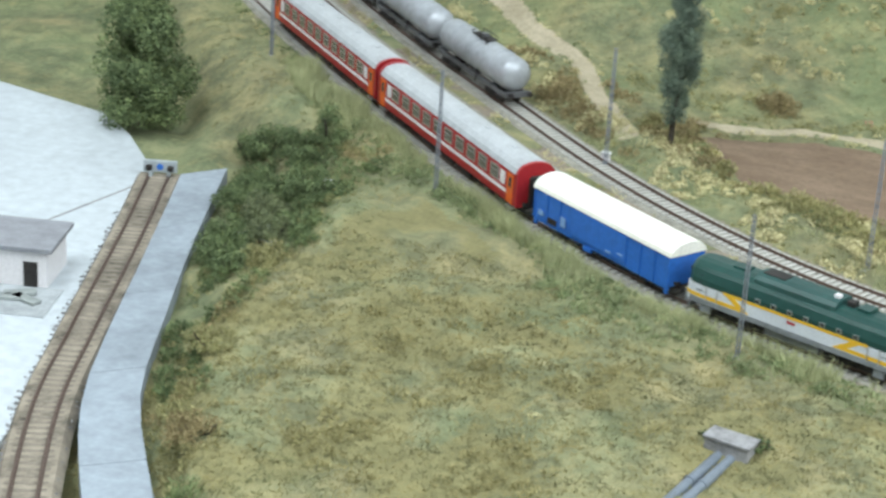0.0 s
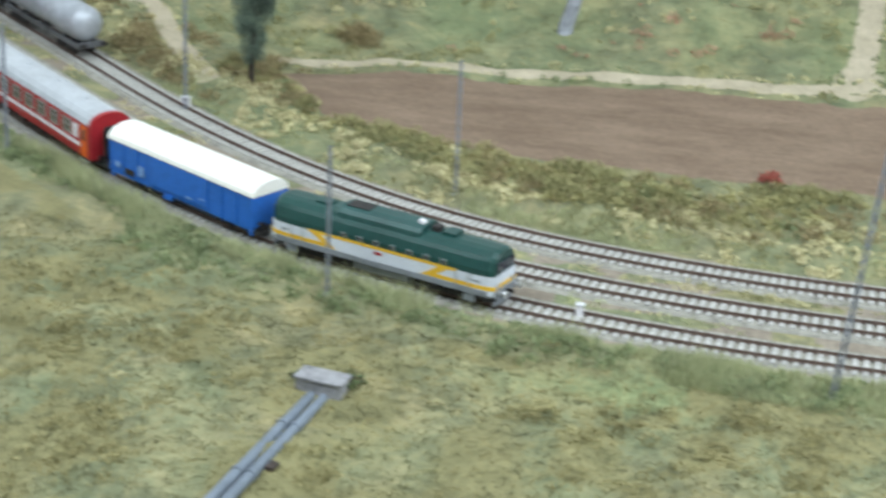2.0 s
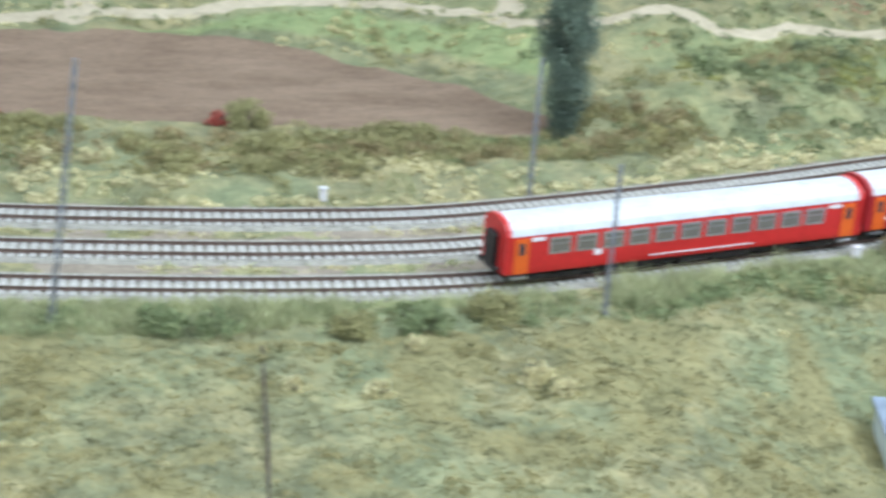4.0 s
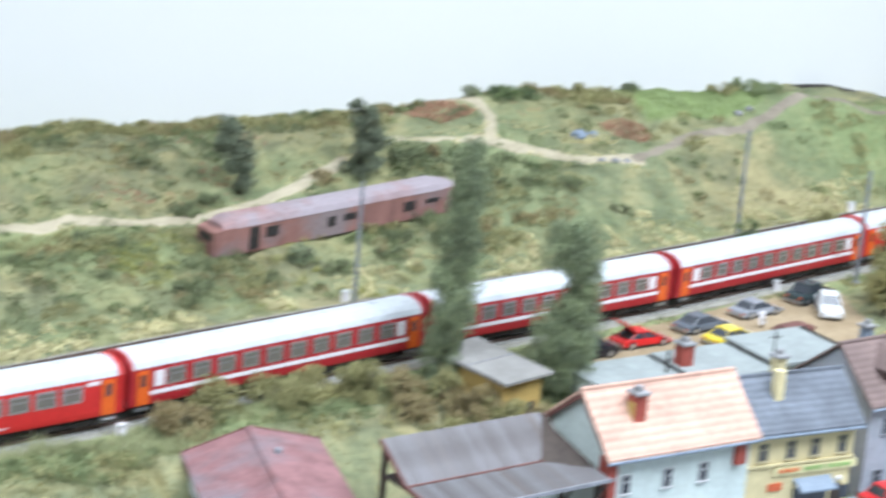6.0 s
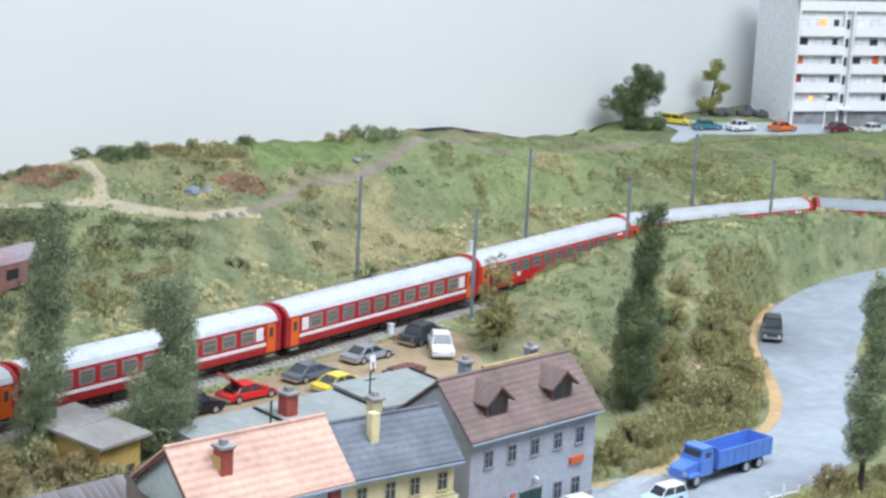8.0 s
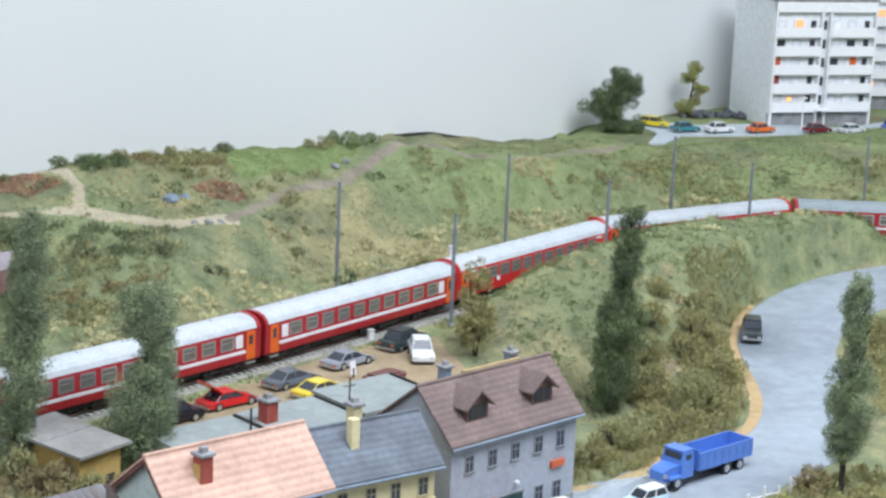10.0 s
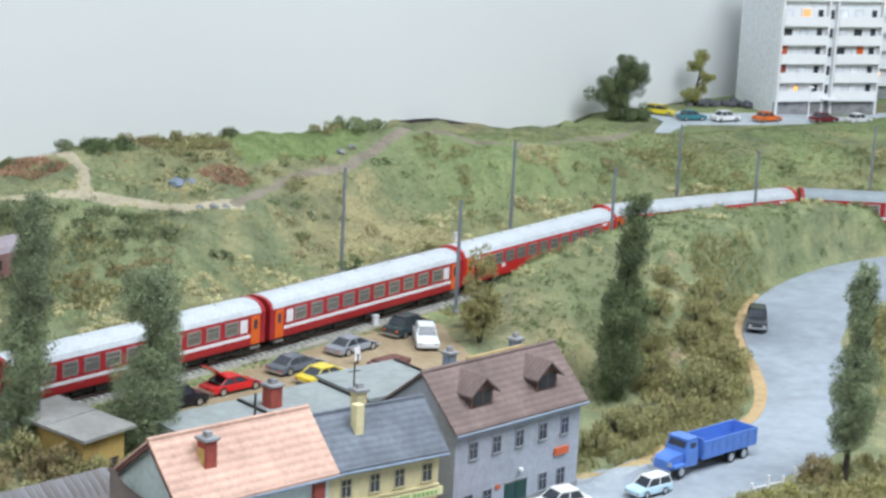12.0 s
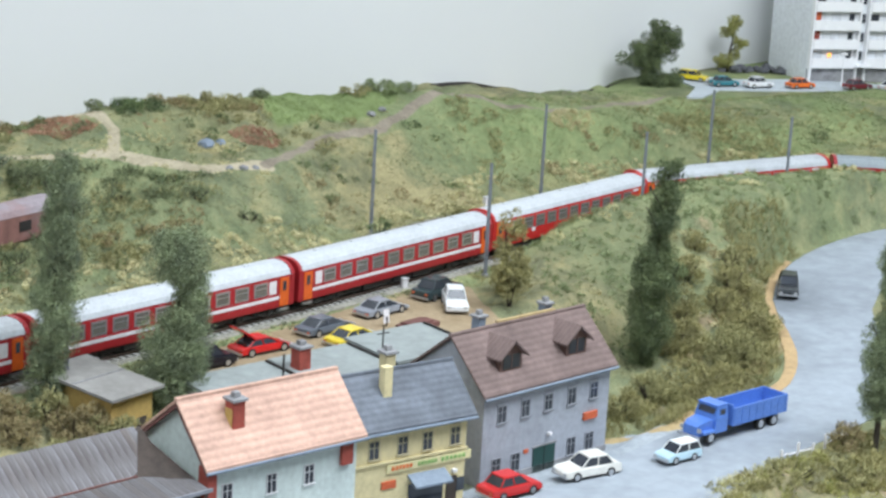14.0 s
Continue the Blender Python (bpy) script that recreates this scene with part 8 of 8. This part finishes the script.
undergrowth(21, 170, (140, 205), (10, 36), lambda x, y, d: (d < -3.6) & (lumps(x, y, 5, 22) > 0.35) & off_ways(x, y), (0.25, 0.7), L_STRAW, "pale straw tufts on the grassy knoll", dens=260, sink=0.0)
undergrowth(111, 1500, (56, 136), (22, 62), lambda x, y, d: (d > 17) & (lumps(x, y, 7, 112) > 0.25) & (inside(x, y, DRY_BANK) < 0.3) & off_ways(x, y), (0.4, 0.95), L_SAGE, "sage green shrubs over the hillside")
undergrowth(22, 300, (54, 92), (28, 44), lambda x, y, d: (lumps(x, y, 5, 23) > 0.1) & off_ways(x, y), (0.3, 0.8), L_YELLOW, "yellow green weeds below the derelict railcar", sink=0.0)

undergrowth(23, 600, (176, 252), (38, 72), lambda x, y, d: (d > 16) & (lumps(x, y, 6, 24) > 0.1) & (lumps(x, y, 17, 29) > -0.3) & off_ways(x, y) & (height(x, y) < 4.5), (0.3, 0.9), L_BANK, "olive shrubs on the slope below the block", sink=0.1)
undergrowth(24, 1700, (150, 252), (38, 72), lambda x, y, d: (d > 16) & (lumps(x, y, 5, 25) > 0.25) & off_ways(x, y) & (height(x, y) < 4.5), (0.3, 0.8), L_GREEN, "green shrubs on the slope below the block", sink=0.1)
undergrowth(25, 600, (150, 252), (38, 70), lambda x, y, d: (d > 16) & (lumps(x, y, 4.5, 26) > 0.4) & off_ways(x, y) & (height(x, y) < 4.6), (0.25, 0.6), L_STRAW, "pale straw tufts on the slope below the block", dens=220, sink=0.0)


def blades(seed, n, xr, yr, keep, label, tall=(0.12, 0.34), mat=None, w=0.042, lean=0.2):
    rng = np.random.RandomState(seed)
    x, y, d = scatter(rng, n, lambda g, k: g.uniform(*xr, k), lambda g, k: g.uniform(*yr, k), keep)
    m = 5
    x, y = np.repeat(x, m) + rng.normal(0, 0.16, len(x) * m), np.repeat(y, m) + rng.normal(0, 0.16, len(y) * m)
    z = surface(x, y) - 0.05
    k = len(x)
    h = rng.uniform(*tall, k)
    a = rng.uniform(0, 6.28, k)
    base = np.stack([x, y, z], 1)
    off = np.stack([np.cos(a) * w, np.sin(a) * w, 0 * a], 1)
    tip = base + np.stack([rng.normal(0, lean, k), rng.normal(0, lean, k), h], 1)
    ob = soup("meadow_grass", np.stack([base - off, base + off, tip], 1), 3, mat or L_BLADE)
    return tagged(ob, label, "grass", kind="stuff")


def wild(x, y, d):
    return ((d > 15) | (d < -3.3)) & off_ways(x, y)


blades(51, 42000, (-66, 60), (-32, 12), lambda x, y, d: wild(x, y, d) & (d < 0), "olive and straw grass fibres of the front meadow", mat=L_BLADE_DRY)
blades(52, 22000, (-100, 80), (20, 80), lambda x, y, d: wild(x, y, d) & (d > 0), "grass fibres of the far meadow")
blades(53, 22000, (60, 205), (20, 68), lambda x, y, d: wild(x, y, d) & (d > 0), "grass fibres of the hillside")
blades(54, 16000, (40, 205), (-6, 36), lambda x, y, d: wild(x, y, d) & (d < 0) & ((x > 128) | (d > -14)) & (height(x, y) > STREET + 0.5), "grass fibres of the near banks")
blades(55, 5000, (-100, -60), (10, 70), lambda x, y, d: wild(x, y, d) & (d < 0) & (height(x, y) > -5.0), "grass fibres of the slope above the plaza")
blades(56, 9000, (190, 255), (36, 70), lambda x, y, d: wild(x, y, d) & (d > 0) & (height(x, y) < 4.6), "grass fibres of the slope below the block")
blades(59, 9000, (148, 250), (50, 73), lambda x, y, d: wild(x, y, d) & (d > 17) & (lumps(x, y, 8, 60) > -0.25 - 0.006 * (x - 180)) & (inside(x, y, DRY_BANK) < 0.3), "lush green grass fibres near the hill crest", mat=L_LUSH)
blades(61, 2500, (162, 205), (12, 36), lambda x, y, d: wild(x, y, d) & (d < -4) & (lumps(x, y, 6, 62) > 0.0), "lush green grass fibres on the grassy knoll", mat=L_LUSH)
blades(63, 6000, (40, 150), (26, 63), lambda x, y, d: wild(x, y, d) & (d > 17) & (lumps(x, y, 7, 64) > 0.2) & (inside(x, y, DRY_BANK) < 0.3), "lush green grass patches on the hillside", mat=L_LUSH)
blades(81, 15000, (132, 156), (57, 70), lambda x, y, d: inside(x, y, LAWN) > 0.5, "short bright green turf on the crest", (0.06, 0.18), L_TURF, 0.04, 0.1)


def verge_hay(seed, n, x0, x1, d0, d1, keep, tall, mat, label):
    """Long soft grass beside the rails."""
    rng = np.random.RandomState(seed)
    ks = np.flatnonzero((LINE[:, 0] > x0) & (LINE[:, 0] < x1))
    k, d = rng.choice(ks, n), rng.uniform(d0, d1, n)
    p = LINE[k] + NRM[k] * d[:, None]
    ok = keep(p[:, 0], p[:, 1], d)
    m = 9
    x, y = np.repeat(p[ok, 0], m), np.repeat(p[ok, 1], m)
    x, y = x + rng.normal(0, 0.22, len(x)), y + rng.normal(0, 0.22, len(y))
    size = 0.55 + 0.45 * lumps(x, y, 4, seed)
    h = rng.uniform(*tall, len(x)) * size
    a = rng.uniform(0, 6.28, len(x))
    base = np.stack([x, y, surface(x, y) - 0.05], 1)
    off = np.stack([np.cos(a), np.sin(a), 0 * a], 1) * 0.032
    tip = base + np.stack([rng.normal(0, 0.3, len(x)) * h, rng.normal(0, 0.3, len(x)) * h, h], 1)
    return tagged(soup("verge_grass", np.stack([base - off, base + off, tip], 1), 3, mat), label, "grass", kind="stuff")


verge_hay(83, 9500, -82, 62, -7.4, -2.25, lambda x, y, d: (d > -4.6 - 2.6 * lumps(x, y, 6, 84)) & (lumps(x, y, 3.5, 85) > -0.45), (0.6, 2.1), L_HAY, "long soft green grass beside the front track")
verge_hay(86, 1400, 62, 96, -5.4, -2.9, lambda x, y, d: lumps(x, y, 3.5, 87) > -0.2, (0.4, 1.2), L_HAY, "long soft green grass beside the front track")
verge_hay(113, 2000, 134, 205, -5.4, -2.9, lambda x, y, d: lumps(x, y, 3.5, 87) > -0.2, (0.4, 1.1), L_BLADE, "long dull olive grass above the curved cutting")
verge_hay(88, 6000, -100, 205, 13.3, 16.5, lambda x, y, d: (lumps(x, y, 3.5, 89) > 0.0), (0.3, 0.9), L_HAY, "soft green grass behind the rear track")
blades(99, 15000, (126, 176), (-8, 26), lambda x, y, d: (d < -9) & (path_dist(x, y, ROAD)[0] > 5.7) & (path_dist(x, y, ROAD)[0] < 11 + 3 * lumps(x, y, 4, 68)) & (inside(x, y, STREET_EDGE) < 0.3) & (lumps(x, y, 2.5, 69) > -0.5), "wispy olive brush all over the road bank", (0.3, 1.1), L_BANK, 0.04, 0.35)
undergrowth(101, 1500, (48, 80), (38, 54), lambda x, y, d: (bell(x, y, 73.4, 49, 3.0, 1.3) + bell(x, y, 54.4, 42.1, 2.2, 1.2) > 0.4 + 0.2 * lumps(x, y, 2, 102)) & off_ways(x, y), (0.12, 0.28), L_RUSSET, "russet heather beside the hill path", leaf=0.09, sink=0.0)
undergrowth(65, 700, (60, 130), (44, 64), lambda x, y, d: (d > 26) & (lumps(x, y, 6, 66) > 0.45) & off_ways(x, y), (0.15, 0.35), L_RUSSET, "russet heather patches on the hillside", leaf=0.09, sink=0.0)

# ---- masts, markers and oddments ----
M_MAST = painted("grey_blue_mast_paint", (0.28, 0.305, 0.35), 0.5, 0.3, vary=0.15, scale=60)


def mast(m, label="slender grey steel catenary mast without wires"):
    ma = thing("catenary_mast", m, label, "mast", "catenary masts")
    bm = bmesh.new()
    for s in (-1, 1):
        loft(bm, [[(s * 0.14 * k - 0.05, -0.11 * k, z), (s * 0.14 * k + 0.05, -0.11 * k, z), (s * 0.14 * k + 0.05, 0.11 * k, z), (s * 0.14 * k - 0.05, 0.11 * k, z)] for z, k in ((-0.8, 1.15), (10.6, 0.75))])
    part("column", bm, M_MAST, ma)
    bm = bmesh.new()
    for k in range(17):
        z, s = 0.2 + 0.6 * k, 1 if k % 2 else -1
        rod(bm, (-s * 0.13, 0, z), (s * 0.13, 0, z + 0.6), 0.035, sides=4)
    part("lacing", bm, M_MAST, ma)
    part("foot", boxed(-0.35, 0.35, -0.3, 0.3, -0.9, 0.12, bevel=0.05), M_STONE, ma, "small concrete foot")
    return ma


MASTS = [(-29.1, 3.2, 0, 0), (-58.7, 22.6, 0, 0), (4.2, -3.9, 0, 5), (38.7, -4.0, 0, 0), (-48.1, 35.3, 0, 0), (-23.6, 22.9, 0, 0), (38, 15.2, 0, 0), (86.7, 28.3, 0, 0), (135.4, 42.8, 0, 0), (161.6, 48.8, 0, 0), (136.4, 25.2, 0, 0), (161.4, 32.2, 0, 0), (187.3, 50.0, 0, 0), (183.2, 33.4, 0, 0), (87.0, 10.2, 0, 0), (210.5, 41, 0, 0), (-86.4, 50.2, 0, 0), (-75.6, 63.8, 0, 0), (4.5, 17.8, 0, 0)]
first = None
for x, y, tx, ty in MASTS[:-1]:
    z = ground_at(x, y) - 0.1
    m = at(x, y, min(max(z, -1.2), -0.45), random.uniform(-6, 6), tx, ty)
    one = copy_thing(first, m) if first else mast(m)
    first = first or one
    one.scale = (0.8, 0.8, 1.0)
    if ty:
        one.scale = (1.0, 1.0, 1.58)
        tagged(one, "tall leaning grey steel mast beside the track")

# white trackside cabinets and posts
def cabinet(x, y, s, hgt, label, rz=0):
    cb_ = thing("trackside_cabinet", at(x, y, ground_at(x, y), rz), label, "cabinet", "trackside cabinets")
    part("body", boxed(-s, s, -s * 0.8, s * 0.8, -0.3, hgt, bevel=0.04), M_CREAM, cb_)
    part("lid", boxed(-s - 0.06, s + 0.06, -s * 0.8 - 0.06, s * 0.8 + 0.06, hgt, hgt + 0.1, bevel=0.03), M_TRIM, cb_)


for x, y, s, hgt in ((23.0, 14.6, 0.24, 0.8), (-12.2, 7.0 - 3.7, 0.25, 0.9), (-48.4, 36.4, 0.35, 0.8), (58.6, 4.0, 0.28, 0.8), (86.4, 29.4, 0.3, 0.8), (154.1, 48.6, 0.32, 0.9), (126.6, 24.2, 0.26, 0.9), (-68.0, 22.4, 0.45, 0.7)):
    cabinet(x, y, s, hgt, "small white cabinet beside the track")
sg = thing("notice_board", at(118.6, 15.2, PARK, 10), "white notice board leaning in the gravel lot", "notice board")
part("post", boxed(-0.07, 0.07, -0.05, 0.05, -0.2, 0.9), M_TIMBER, sg)
part("board", boxed(-0.32, 0.32, -0.09, -0.03, 0.35, 1.5), M_CREAM, sg, m=at(0, 0, 0, 0, -8, 0))

# concrete headwall with two pipes running down the slope
hw = thing("pipe_headwall", at(-26.3, -10.8, ground_at(-26.3, -10.8) - 0.35, -12), "grey concrete headwall with twin pipes down the slope", "headwall")
part("block", boxed(-1.5, 1.5, -0.75, 0.75, -1.2, 1.35, bevel=0.1), M_STONE, hw)
part("coping", boxed(-1.6, 1.6, -0.85, 0.85, 1.3, 1.5, bevel=0.06), M_STONE, hw)
M_PIPE = painted("grey_blue_pipe", (0.20, 0.235, 0.28), 0.5, 0.2, vary=0.15)
for s in (-0.42, 0.42):
    bm = bmesh.new()
    rod(bm, (s, -0.6, 0.35), (s - 0.1, -20, -0.25), 0.33, sides=14)
    for k in (0.2, 0.5, 0.8):
        p = Vector((s, -0.6, 0.35)).lerp(Vector((s - 0.1, -20, -0.25)), k)
        q = Vector((s, -0.6, 0.35)).lerp(Vector((s - 0.1, -20, -0.25)), k + 0.015)
        rod(bm, p, q, 0.39, sides=14)
    part("pipe", bm, M_PIPE, hw)
part("post", boxed(0.78, 1.3, -9.5, -8.7, -1.5, 0.22), M_TIMBER, hw, "dark post under the pipes")
for k in (0.12, 0.7):
    p = Vector((-0.05, -0.6, 0.35)).lerp(Vector((-0.1, -20, -0.25)), k)
    part("saddle", boxed(p.x - 0.95, p.x + 0.95, p.y - 0.25, p.y + 0.25, p.z - 1.2, p.z - 0.25), M_STONE, hw)

# low fence at the street corner
FENCE = [(133.4, -16.9), (135.0, -17.0), (136.6, -17.0), (138.2, -16.8), (139.8, -16.4), (141.6, -15.8)]
fe = thing("fence", Matrix(), "low broken white fence at the street corner", "fence")
for k, (x, y) in enumerate(FENCE):
    z = ground_at(x, y)
    part("post", boxed(-0.09, 0.09, -0.09, 0.09, -0.4, 0.85 + 0.35 * (k % 2), bevel=0.02), M_CREAM, fe, m=at(x, y, z, 20 * k, 3 * (k % 3 - 1)))
    if k + 1 < len(FENCE) and k != 2:
        x1, y1 = FENCE[k + 1]
        bm = bmesh.new()
        rod(bm, (x, y, z + 0.45), (x1, y1, ground_at(x1, y1) + 0.4), 0.06, sides=6)
        part("rail", bm, M_CREAM, fe)

# rocks
random.seed(9)
def rock(x, y, s, label, mat):
    rng_ = random.Random(int(x * 10 + y))
    bm = bmesh.new()
    bmesh.ops.create_icosphere(bm, subdivisions=2, radius=s)
    for v in bm.verts:
        v.co *= 1 + 0.35 * noise.noise(v.co * (1.5 / s) + Vector((x, y, 0)))
        v.co.z *= 0.65
    tagged(part("rock", bm, mat, m=at(x, y, ground_at(x, y) + s * 0.2, rng_.uniform(0, 90))), label, "rock", "scattered rocks")


for x, y, s in ((-71.8, 14.2, 0.9), (-70.4, 15.6, 0.8), (-68.6, 12.6, 0.6), (-69.8, 13.2, 0.5)):
    rock(x, y, s, "pale grey rock among the bushes", M_FELT)
for x, y, s in ((123.6, 55.3, 0.9), (125.2, 55.5, 0.7)):
    rock(x, y, s, "blue grey rock in the hillside grass", M_BLUEGREY)
for x, y, s in ((123.5, 50.4, 0.4), (125, 50.2, 0.5), (126.4, 50.3, 0.4), (147, 60.8, 0.5), (149, 61.6, 0.45)):
    rock(x, y, s, "grey stone beside the hill path", M_STONE)

# pale flock mounds in the front meadow
for k, (x, y, R) in enumerate(((18.0, -12.0, 0.8), (22.9, -13.1, 0.9), (32.8, -11.3, 1.1), (25.8, -7.9, 0.6), (32.4, -11.9, 0.9), (34.0, -13.6, 1.0))):
    bush(x, y, R, 0.9, 300 + k, "pale straw tuft in the front meadow", L_STRAW, 200, 0.1, "straw tufts", name="straw_tuft")
# thin dark stake line at the meadow joint
bm = bmesh.new()
pts = [(16.6, -7.5), (16.2, -13), (15.8, -19), (15.2, -26)]
for (ax, ay), (bx, by) in zip(pts, pts[1:]):
    rod(bm, (ax, ay, ground_at(ax, ay) + 0.12), (bx, by, ground_at(bx, by) + 0.12), 0.1, sides=6)
tagged(part("ground_cable", bm, M_TIMBER), "thin dark cable lying across the front meadow", "cable")
